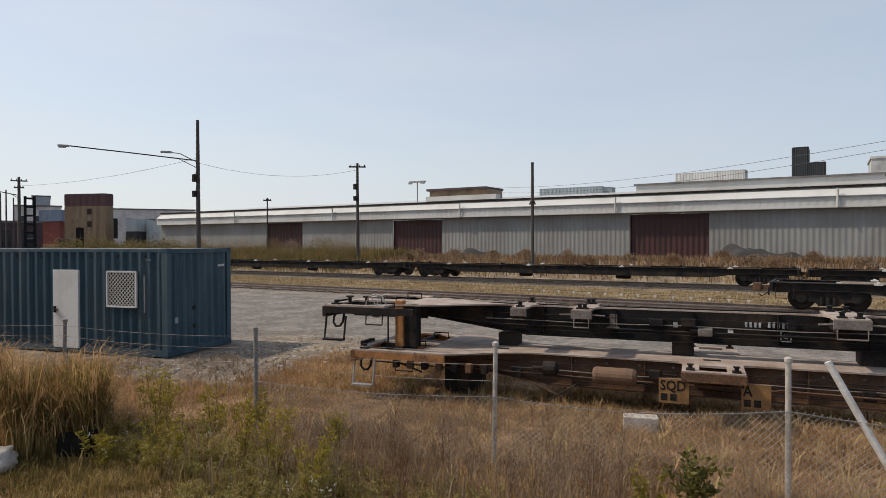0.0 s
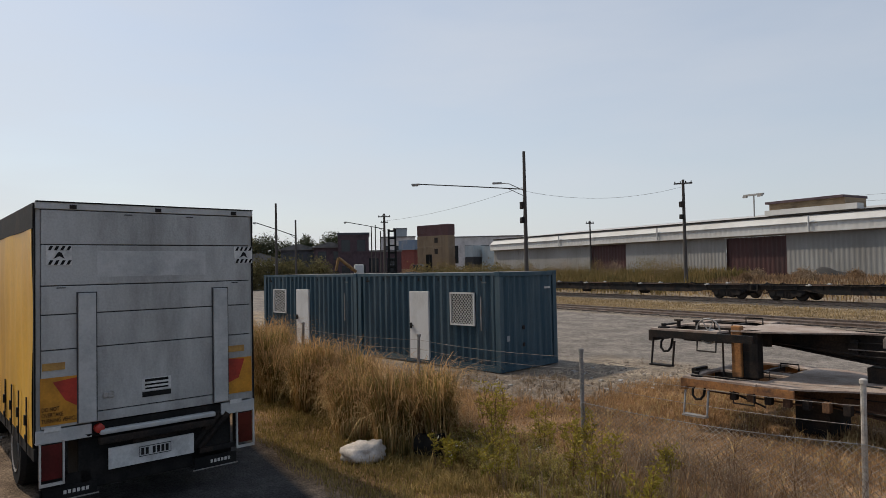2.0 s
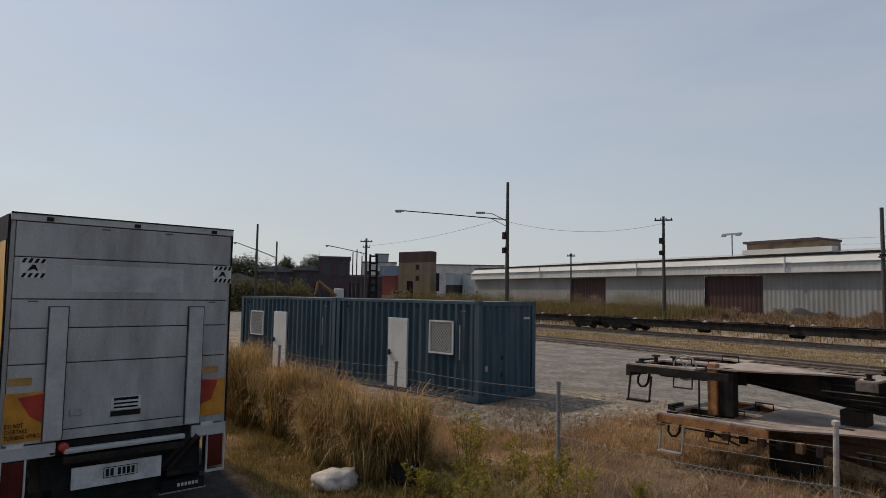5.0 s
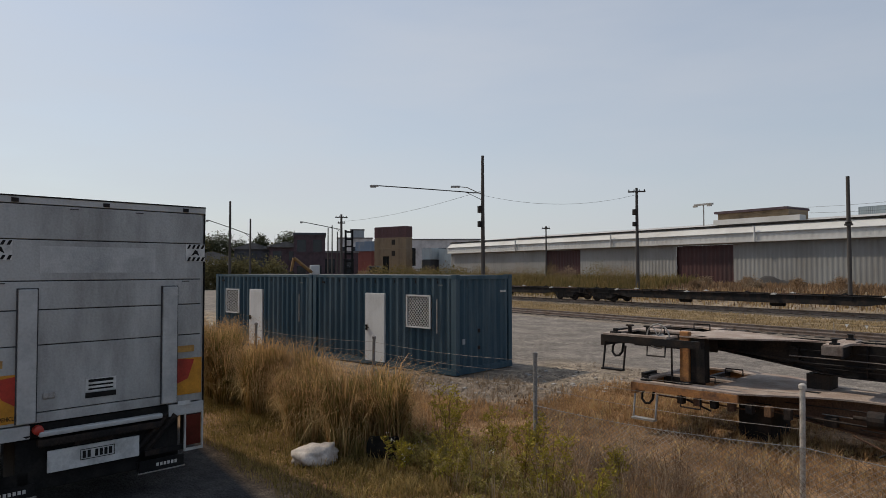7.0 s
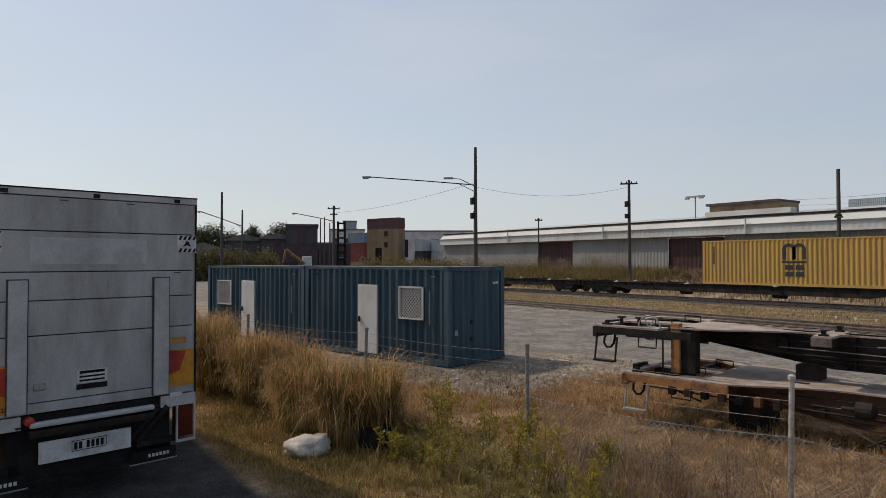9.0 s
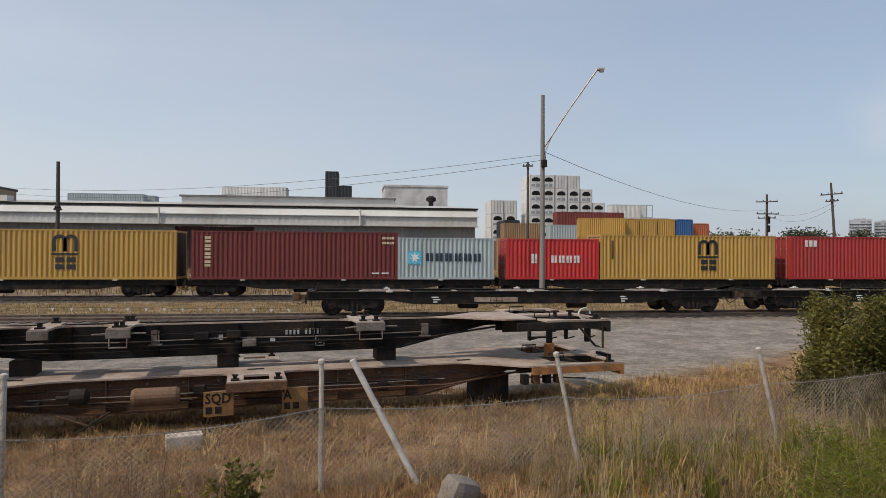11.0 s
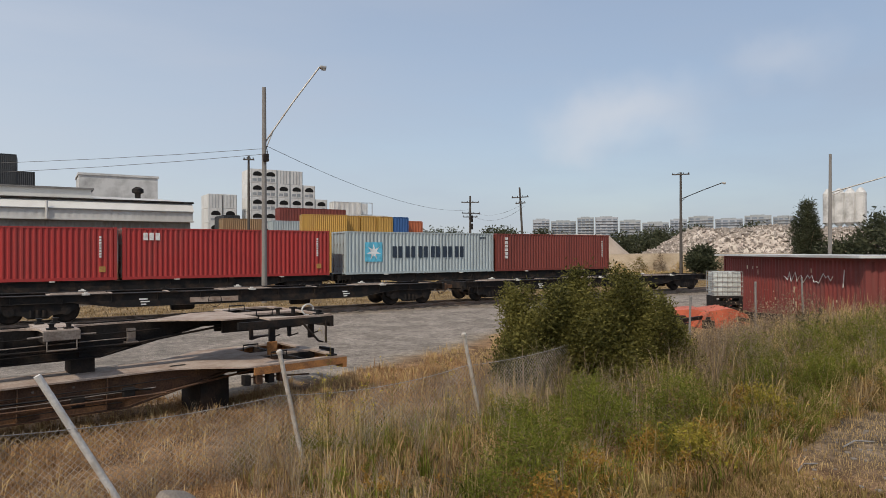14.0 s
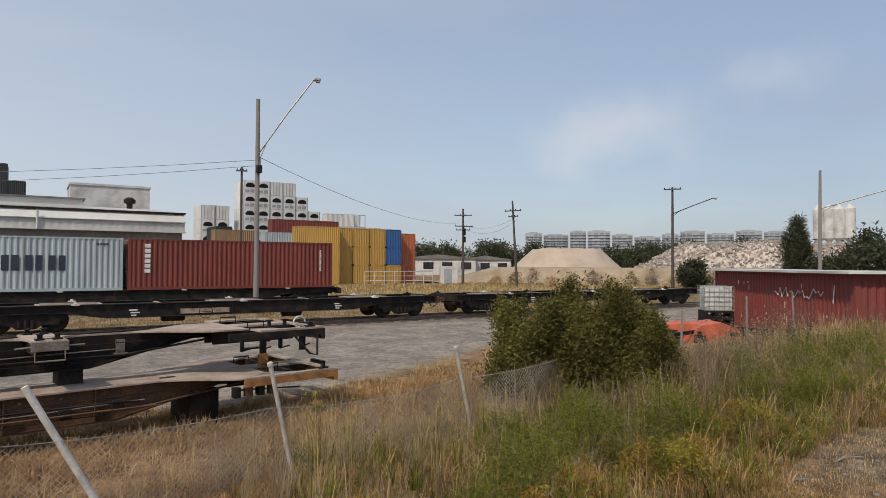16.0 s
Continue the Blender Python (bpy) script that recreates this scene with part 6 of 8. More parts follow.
building("shed", polar(63.0, 205), 4.2, 14, 15.4, M_GREYP, M_ROOFT, "tall grey far shed", 1, 2, 63)
building("shed", polar(65.4, 128), 11, 9, 6.2, M_BRICK, M_ROOFT, "low dark brick shed among far stacks", 1, 3, 65)
# cladding tone likewise lifted to stand for haze
M_SLATE = mat("dark_cladding", (0.07, 0.072, 0.085), 0.8, var=0.2, scale=0.6)
building("brick_house", polar(67.15, 110), 5.2, 9, 8.7, M_BRICK, M_SLATE, "dark brick house with flat roof", 2, 2, 66)
building("brick_house", polar(69.2, 111), 5.2, 9, 6.6, M_BRICK, M_ROOFT, "dark brick wing with grey pitched roof", 2, 2, 70, 1.0)
building("house", polar(71.9, 116), 6.0, 10, 6.4, M_SLATE, M_ROOFT, "dark house with grey pitched roof", 2, 3, 72, 1.2)
building("house", polar(75.2, 135), 11, 9, 4.6, M_PALE, M_ROOFT, "low pale house with grey pitched roof", 1, 3, 74, 2.0)
building("shed", polar(55.5, 185), 22, 14, 11.4, M_PALE, M_ROOFT, "pale distant industrial shed", 1, 5, 56)


def handler(place, turn, h):
    """A container handler: a tall dark mast on a wheeled body."""
    e = thing("container_handler", "dark container handler with a tall mast", "forklift", Matrix.Translation(place) @ pose(0, 0, 0, 0, 0, turn), "handlers")
    for x in (-0.55, 0.45):
        part("mast", Geo().box(x, -0.3, 0, x + 0.32, 0.3, h), M_BLACK, e)
    for i in range(int(h / 1.1)):
        part("cross_bar", Geo().box(-0.39, -0.1, 0.7 + i * 1.1, 0.45, 0.1, 0.95 + i * 1.1), M_BLACK, e)
    part("body", Geo().soft(-1.1, 0.3, 0.6, 1.1, 4.2, 1.9, 0.15), M_DARK, e)
    part("cab", Geo().soft(-0.7, 1.0, 1.9, 0.7, 2.6, 3.4, 0.1), M_GLASS, e)
    for x in (-1.0, 1.0):
        for y in (0.8, 3.5):
            part("wheel", Geo().lathe((x, y, 0.6), [(0.2, -0.2), (0.6, -0.2), (0.6, 0.2), (0.2, 0.2)], "x", 16), M_BLACK, e)


handler(polar(63.8, 98), 64, 8.8)
handler(polar(60.5, 105), 130, 5.0)


def digger(place, turn):
    e = thing("excavator", "small orange excavator with raised arm", "excavator", Matrix.Translation(place) @ pose(0, 0, 0, 0, 0, turn))
    M_O = mat("orange_machine", (0.27, 0.145, 0.045), 0.6, var=0.1)
    part("tracks", Geo().soft(-1.6, -1.2, 0, 1.6, -0.6, 0.8, 0.2).soft(-1.6, 0.6, 0, 1.6, 1.2, 0.8, 0.2), M_BLACK, e)
    part("house", Geo().soft(-1.8, -1.1, 0.9, 0.9, 1.1, 2.0, 0.15), M_O, e)
    part("cab", Geo().soft(-0.6, -1.1, 1.9, 0.9, 0.4, 3.6, 0.15), M_WHITE, e)
    part("boom", Geo().tube((0.6, 0.3, 2.4), (3.4, 0.3, 4.7), 0.28, 0.24).tube((3.4, 0.3, 4.7), (3.9, 0.3, 2.2), 0.24, 0.18), M_O, e)
    part("bucket", Geo().soft(3.3, -0.1, 1.7, 4.1, 0.7, 2.6, 0.15), M_DARK, e)


digger(polar(66.6, 104), 250)

def car(place, turn, material, label):
    c = thing("parked_car", label, "car", Matrix.Translation(place) @ pose(0, 0, 0, 0, 0, turn), "far cars")
    part("body", Geo().prism([(-2.1, 0.3), (2.1, 0.3), (2.15, 0.75), (1.2, 0.9), (0.6, 1.4), (-1.2, 1.42), (-1.8, 0.95), (-2.15, 0.85)], -0.85, 0.85), material, c)
    part("windows", Geo().prism([(1.05, 0.93), (0.55, 1.34), (-1.15, 1.36), (-1.6, 0.95)], -0.865, 0.865), M_GLASS, c)
    for x in (-1.3, 1.3):
        for y in (-0.78, 0.78):
            part("wheel", Geo().lathe((x, y, 0.32), [(0.1, -0.1), (0.32, -0.1), (0.32, 0.1), (0.1, 0.1)], "y", 14), M_BLACK, c)


car(polar(62.6, 86), 20, M_WHITE, "small white car parked far off")
car(polar(60.6, 92), -30, M_WHITE, "white utility car parked far off")
car(polar(67.2, 90), 10, C_RED, "red car parked far off")

# ---- vegetation ----
def leaf_mat(name, c1, c2, rough=0.8):
    m = bpy.data.materials.new(name)
    m.use_nodes = True
    N, L = m.node_tree.nodes, m.node_tree.links
    b = N["Principled BSDF"]
    b.inputs["Roughness"].default_value = rough
    b.inputs["Specular IOR Level"].default_value = 0.12
    gi, r = N.new("ShaderNodeNewGeometry"), N.new("ShaderNodeValToRGB")
    r.color_ramp.elements[0].color, r.color_ramp.elements[1].color = (*c1, 1), (*c2, 1)
    no = N.new("ShaderNodeTexNoise")
    tc = N.new("ShaderNodeTexCoord")
    no.inputs["Scale"].default_value = 0.6
    L.new(tc.outputs["Object"], no.inputs["Vector"])
    ad = N.new("ShaderNodeMath")
    ad.operation = "MULTIPLY_ADD"
    ad.inputs[1].default_value = 0.55
    mm = N.new("ShaderNodeMapRange")
    mm.inputs["From Min"].default_value, mm.inputs["From Max"].default_value = 0.35, 0.65
    mm.inputs["To Max"].default_value = 0.45
    L.new(no.outputs["Fac"], mm.inputs["Value"])
    L.new(gi.outputs["Random Per Island"], ad.inputs[0])
    L.new(mm.outputs[0], ad.inputs[2])
    L.new(ad.outputs[0], r.inputs[0])
    L.new(r.outputs[0], b.inputs["Base Color"])
    tr, mx = N.new("ShaderNodeBsdfTranslucent"), N.new("ShaderNodeMixShader")
    mx.inputs[0].default_value = 0.35
    L.new(r.outputs[0], tr.inputs["Color"])
    L.new(b.outputs[0], mx.inputs[1])
    L.new(tr.outputs[0], mx.inputs[2])
    L.new(mx.outputs[0], N["Material Output"].inputs["Surface"])
    return m


G_DRY = leaf_mat("dry_grass", (0.28, 0.19, 0.09), (0.66, 0.48, 0.23))
G_RED = leaf_mat("russet_grass", (0.17, 0.095, 0.045), (0.57, 0.36, 0.18))
G_STRAW = leaf_mat("straw", (0.27, 0.19, 0.085), (0.62, 0.47, 0.22))
G_TUSS = leaf_mat("tussock_straw", (0.135, 0.068, 0.026), (0.69, 0.44, 0.20))
G_OLIVE = leaf_mat("tussock_green", (0.05, 0.045, 0.016), (0.33, 0.25, 0.075))
G_AMBER = leaf_mat("amber_weed", (0.22, 0.11, 0.025), (0.5, 0.31, 0.07))
G_MIX = leaf_mat("grass_mixed", (0.12, 0.092, 0.032), (0.49, 0.345, 0.135))
G_GREEN = leaf_mat("green_weed", (0.045, 0.055, 0.010), (0.27, 0.285, 0.046))
G_MEADOW = leaf_mat("meadow_weed", (0.10, 0.085, 0.024), (0.50, 0.41, 0.13))
G_YG = leaf_mat("yellow_weed", (0.14, 0.13, 0.022), (0.48, 0.37, 0.06))
G_STEM = leaf_mat("dead_stem", (0.075, 0.05, 0.036), (0.48, 0.36, 0.24))
G_BUSH = leaf_mat("bush_leaf", (0.022, 0.026, 0.008), (0.275, 0.245, 0.068), 0.5)
G_BRUSH = leaf_mat("brown_brush", (0.11, 0.07, 0.042), (0.40, 0.26, 0.15))
G_STRIP = leaf_mat("track_grass", (0.17, 0.12, 0.06), (0.47, 0.345, 0.18))
G_FAR = leaf_mat("far_scrub", (0.075, 0.075, 0.028), (0.32, 0.22, 0.09))
G_HILL = leaf_mat("hill_scrub", (0.045, 0.045, 0.02), (0.21, 0.18, 0.085))
# leaf tone lifted towards grey to suggest haze on far trees
G_TREE = leaf_mat("tree_leaf", (0.022, 0.029, 0.017), (0.115, 0.122, 0.068), 0.6)


def fast_mesh(name, co, faces_per, index):
    """co: (n, k, 3) corners of n pieces; index: faces of one piece over its k corners."""
    n, k, _ = co.shape
    me = bpy.data.meshes.new(name)
    flat = np.array([i for f in index for i in f])
    sizes = np.array([len(f) for f in index])
    loops = (np.arange(n)[:, None] * k + flat[None]).ravel()
    me.vertices.add(n * k)
    me.vertices.foreach_set("co", co.astype(np.float32).ravel())
    me.loops.add(len(loops))
    me.loops.foreach_set("vertex_index", loops.astype(np.int32))
    tot = np.tile(sizes, n)
    me.polygons.add(len(tot))
    me.polygons.foreach_set("loop_start", np.r_[0, np.cumsum(tot)[:-1]].astype(np.int32))
    me.polygons.foreach_set("loop_total", tot.astype(np.int32))
    me.update(calc_edges=True)
    me.validate()
    return me


def blades(name, xy, h, width, lean, material, rng, base_z=None, bend=0.5):
    """Curved tapering grass blades standing at the places xy."""
    n = len(xy)
    a = rng.uniform(0, 2 * np.pi, n)
    d = np.stack([np.cos(a), np.sin(a)], 1)
    ln = lean * rng.uniform(0.2, 1.0, n) * h
    z0 = np.array([ground_z(x, y) for x, y in xy]) if base_z is None else base_z
    s = np.stack([-d[:, 1], d[:, 0]], 1) * (width * rng.uniform(0.6, 1.3, n))[:, None]
    co = np.zeros((n, 5, 3))
    mid = xy + d * (ln * (0.5 - 0.3 * bend))[:, None]
    tip = xy + d * ln[:, None]
    co[:, 0, :2], co[:, 1, :2] = xy - s, xy + s
    co[:, 2, :2], co[:, 3, :2] = mid + s * 0.7, mid - s * 0.7
    co[:, 4, :2] = tip
    co[:, 0, 2] = co[:, 1, 2] = z0 - 0.02
    co[:, 2, 2] = co[:, 3, 2] = z0 + h * 0.62
    co[:, 4, 2] = z0 + h * (1.0 - 0.35 * bend * rng.uniform(0, 1, n))
    return fast_mesh(name, co, None, [(0, 1, 2, 3), (3, 2, 4)])


RNG = np.random.default_rng(7)


def scatter(n, x0, x1, y0, y1, keep=None, clump=0.0):
    p = np.stack([RNG.uniform(x0, x1, n), RNG.uniform(y0, y1, n)], 1)
    if clump:
        c = p[RNG.integers(0, n, n)]
        p = np.where((RNG.random(n) < 0.7)[:, None], c + RNG.normal(0, clump, (n, 2)), p)
    v = np.array([noise.noise(Vector((x * 0.7, y * 0.7, 0.3))) for x, y in p])
    k = v > RNG.uniform(-0.7, 0.1, n)
    p = p[k]
    if keep is not None:
        p = p[keep(p[:, 0], p[:, 1])]
    return p


def field(name, label, xy, h0, h1, width, lean, material, bend=0.5):
    h = RNG.uniform(h0, h1, len(xy)) * RNG.uniform(0.6, 1.0, len(xy))
    me = blades(name, xy, h, width, lean, material, RNG, None, bend)
    solid(name, me, material, label, "grass", kind="stuff")


def tufts(name, label, n, per, x0, x1, y0, y1, keep, h0, h1, width, r, lean, material, power=1.5):
    """Ragged tufts: each has its own height, and its blades lean outwards."""
    c = scatter(n, x0, x1, y0, y1, keep)
    k = len(c)
    H = h0 + (h1 - h0) * RNG.random(k) ** power
    m = RNG.integers(max(2, per // 3), per + 1, k)
    idx = np.repeat(np.arange(k), m)
    a = RNG.uniform(0, 6.283, len(idx))
    q = np.sqrt(RNG.random(len(idx))) * r * (0.4 + 0.6 * H[idx] / h1)
    d = np.stack([np.cos(a), np.sin(a)], 1)
    xy = c[idx] + d * q[:, None] * 0.5
    h = H[idx] * RNG.uniform(0.45, 1.0, len(idx))
    z0 = np.array([ground_z(x, y) for x, y in c])[idx]
    ln = lean * h * RNG.uniform(0.1, 1.0, len(idx))
    d2 = d + RNG.normal(0, 0.5, d.shape)
    s = np.stack([-d2[:, 1], d2[:, 0]], 1) * (width * RNG.uniform(0.6, 1.3, len(idx)))[:, None]
    co = np.zeros((len(idx), 7, 3))
    for i, (u, v, w) in enumerate(((0, 0, 1.0), (0.2, 0.5, 0.9), (0.6, 0.85, 0.6))):
        p = xy + d2 * (ln * u)[:, None]
        co[:, 2 * i, :2], co[:, 2 * i + 1, :2] = p - s * w, p + s * w
        co[:, 2 * i, 2] = co[:, 2 * i + 1, 2] = z0 + h * v - (0.02 if i == 0 else 0)
    co[:, 6, :2] = xy + d2 * ln[:, None]
    co[:, 6, 2] = z0 + h * RNG.uniform(0.8, 1.0, len(idx))
    solid(name, fast_mesh(name, co, None, [(0, 1, 3, 2), (2, 3, 5, 4), (4, 5, 6)]), material, label, "grass", kind="stuff")


def fence_y(x):
    return 7.6 + 0.13 * x - 0.012 * np.minimum(x, 0) ** 2 * 0.3


verge = lambda x, y: (y > 2.75 + 0.05 * np.sin(x * 3)) & ~((x > 8.0) & (y < 5.0 - 0.25 * np.sin(x)))
def yard(x, y):
    rag = 0.5 * np.sin(x * 1.3 + y) + 0.35 * np.sin(x * 3.1 - y * 2.3)
    return (y > 2.8) & (y < np.minimum(np.maximum(12.9, 0.5 * x + 10.2), 18.5) + rag) & ~((x < -10.2 + rag) & (y > 8.1 + rag * 0.6))


field("dry_grass_field", "short dry russet grass round the wagon frames", scatter(210000, -14, 9, 5.4, 14.5, yard), 0.02, 0.11, 0.0055, 1.3, G_RED)
tufts("dry_grass_field", "ragged russet tufts in the dry grass", 8500, 14, -14, 8, 5.2, 14.0, yard, 0.06, 0.3, 0.004, 0.16, 0.9, G_RED, 2.4)
tufts("dry_grass_field", "ragged straw tufts in the dry grass", 6500, 14, -9, 16, 5.2, 17.0, yard, 0.06, 0.36, 0.004, 0.18, 0.8, G_DRY, 2.2)
field("verge_grass", "mown green and straw grass beside the lane", scatter(110000, -16, 10, 2.7, 5.4, verge), 0.02, 0.10, 0.0055, 1.0, G_MIX)
field("verge_grass", "short green grass beside the lane", scatter(45000, -16, 0, 2.9, 5.0, verge), 0.03, 0.12, 0.005, 0.9, G_OLIVE)
tufts("verge_grass", "ragged straw tufts beside the lane", 3600, 14, -16, 9, 2.9, 6.0, verge, 0.05, 0.24, 0.004, 0.16, 0.9, G_MIX, 1.8)
tufts("tall_grass", "mixed weeds and grass along the fence", 700, 20, -8.2, -0.6, 3.9, 6.2, verge, 0.06, 0.28, 0.0035, 0.2, 0.8, G_MIX, 1.7)
tufts("tall_grass", "short green weeds along the fence", 420, 18, -8.4, -3.0, 3.6, 5.6, lambda x, y: verge(x, y) & ~((x < -5.9) & (y < 4.75)), 0.05, 0.22, 0.005, 0.16, 0.8, G_GREEN, 1.6)
tufts("tall_grass", "dead stalks along the fence", 900, 7, -6.8, 4.8, 4.6, 7.0, lambda x, y: verge(x, y) & ((x < -0.6) | (x > 2.2)), 0.2, 0.7, 0.003, 0.2, 0.4, G_STEM, 1.6)
tufts("tall_grass", "fine green weeds among straw on the verge", 1500, 24, 2.6, 16, 4.6, 8.6, verge, 0.1, 0.55, 0.004, 0.2, 0.6, G_GREEN, 1.8)
tufts("tall_grass", "olive grass on the verge", 2200, 24, 2.0, 20, 4.4, 9.0, verge, 0.06, 0.36, 0.0035, 0.22, 0.9, G_OLIVE, 1.8)
tufts("tall_grass", "pale straw tufts on the verge", 3600, 24, 2.4, 26, 4.6, 10.5, lambda x, y: verge(x, y) & (y < 9.8 + 0.1 * np.maximum(x - 4, 0)), 0.08, 0.5, 0.0028, 0.24, 0.9, G_STRAW, 1.9)
tufts("tall_grass", "russet and amber grass on the verge", 2600, 20, 2.4, 20, 4.4, 8.4, verge, 0.06, 0.42, 0.004, 0.2, 0.8, G_RED, 1.8)
tufts("tall_grass", "thin dry seed stalks on the verge", 900, 5, 2.5, 20, 5.2, 9.6, verge, 0.5, 1.2, 0.003, 0.2, 0.3, G_STRAW, 1.4)
tufts("tall_grass", "grey dead stalks on the verge", 1500, 7, 5.5, 20, 6.2, 10.4, verge, 0.4, 1.25, 0.003, 0.22, 0.45, G_STEM, 1.3)
tufts("tall_grass", "dry grass on the bank behind the gravel", 3600, 24, 9, 30, 5.0, 11.5, lambda x, y: y > 5.2, 0.15, 0.8, 0.004, 0.26, 0.75, G_DRY, 1.6)
field("dry_grass_strip", "straw coloured grass strip between the tracks", scatter(60000, -45, 70, 30.2, 37.6), 0.03, 0.18, 0.016, 0.9, G_STRIP)
field("verge_grass", "thin dry grass on the dirt patch", scatter(16000, 6, 16, 3.0, 5.4), 0.02, 0.09, 0.004, 1.1, G_DRY)
field("dry_grass_strip", "dry weeds along the far track", scatter(14000, -80, 75, 43.8, 47.5, None, 0.6), 0.15, 0.6, 0.03, 0.6, G_DRY)
field("scrub", "rough dry scrub before the warehouse", scatter(46000, -90, -36, 44.6, 56.0, None, 0.8), 0.5, 1.6, 0.035, 0.55, G_FAR)
field("scrub", "low dry scrub before the warehouse", scatter(26000, -36, 14, 44.6, 56.0, None, 0.8), 0.15, 0.75, 0.035, 0.6, G_BRUSH)
field("dry_grass_strip", "pale grass beyond the far track", scatter(26000, 16, 110, 44.0, 75.0, None, 0.8), 0.15, 0.5, 0.05, 0.7, G_STRAW)


def tussock(x, y, h, r, n, seed):
    """A clump of several arching sheaves of unequal height, dead leaves hanging round its foot."""
    rng = np.random.default_rng(seed)
    t = thing("grass_tussock", "tall arching straw tussock with a greener heart", "grass", Matrix.Translation((x, y, ground_z(x, y))), "tussocks")
    sheaves = [(rng.uniform(0, 6.283), r * rng.uniform(0.1, 0.75), rng.uniform(0.62, 1.0)) for _ in range(7)]
    for name, m, share, hh, ln, droop in (("straw_foliage", G_TUSS, 0.6, 1.0, 0.85, 0.45), ("green_foliage", G_OLIVE, 1.15, 0.85, 0.45, 0.2), ("dead_foliage", G_DRY, 0.35, 0.55, 1.3, 0.8)):
        k = int(n * share)
        w = rng.integers(0, len(sheaves), k)
        sa, sq, sh = (np.array([v[j] for v in sheaves])[w] for j in range(3))
        a = rng.uniform(0, 6.283, k)
        q = 0.16 * np.sqrt(rng.random(k))
        xy = np.stack([sq * np.cos(sa) + q * np.cos(a), sq * np.sin(sa) + q * np.sin(a)], 1)
        H = h * hh * sh * rng.uniform(0.45, 1.0, k) ** 0.8
        a2 = np.where(rng.random(k) < 0.5, a, sa) + rng.normal(0, 0.6, k)
        d = np.stack([np.cos(a2), np.sin(a2)], 1)
        s = np.stack([-d[:, 1], d[:, 0]], 1) * rng.uniform(0.003, 0.007, k)[:, None]
        L = ln * H * rng.uniform(0.1, 1.0, k)
        dr = droop * rng.random(k) ** 1.5
        co = np.zeros((k, 9, 3))
        for i, (u, v, wd) in enumerate(((0, 0, 1), (0.15, 0.55, 0.95), (0.42, 0.9, 0.8), (0.78, 1.0, 0.5))):
            p = xy + d * (L * u)[:, None]
            co[:, 2 * i, :2], co[:, 2 * i + 1, :2] = p - s * wd, p + s * wd
            co[:, 2 * i, 2] = co[:, 2 * i + 1, 2] = H * (v - (dr * 0.25 if i == 3 else 0))
        co[:, 8, :2] = xy + d * (L * 1.15)[:, None]
        co[:, 8, 2] = H * (0.98 - dr)
        part(name, fast_mesh(name, co, None, [(0, 1, 3, 2), (2, 3, 5, 4), (4, 5, 7, 6), (6, 7, 8)]), m, t)


for i, (x, y, h, r, n) in enumerate(((-8.75, 4.65, 1.55, 0.8, 1900), (-9.6, 5.5, 1.2, 0.75, 900), (-10.2, 4.6, 1.35, 0.85, 1300), (-11.6, 4.8, 1.45, 1.0, 1500), (-12.9, 4.3, 1.6, 1.0, 2000), (-14.2, 4.3, 1.8, 1.1, 1800), (-16.0, 4.4, 1.8, 1.1, 1500), (-18.0, 4.3, 1.8, 1.1, 1200))):
    tussock(x, y, h, r, n, 40 + i)


def leaves(rng, centres, spread, per, size, narrow=0.4):
    """Small leaves round each of the centres."""
    k = len(centres) * per
    c = np.repeat(centres, per, 0) + rng.normal(0, 1, (k, 3)) * np.repeat(spread, per)[:, None]
    d = rng.normal(0, 1, (k, 3))
    d[:, 2] = np.abs(d[:, 2]) * 0.8
    d /= np.linalg.norm(d, axis=1)[:, None]
    u = np.cross(d, rng.normal(0, 1, (k, 3)))
    u /= np.linalg.norm(u, axis=1)[:, None]
    s = size * rng.uniform(0.6, 1.3, k)[:, None]
    co = np.stack([c, c + d * s * 0.5 + u * s * narrow * 0.5, c + d * s, c + d * s * 0.5 - u * s * narrow * 0.5], 1)
    return co


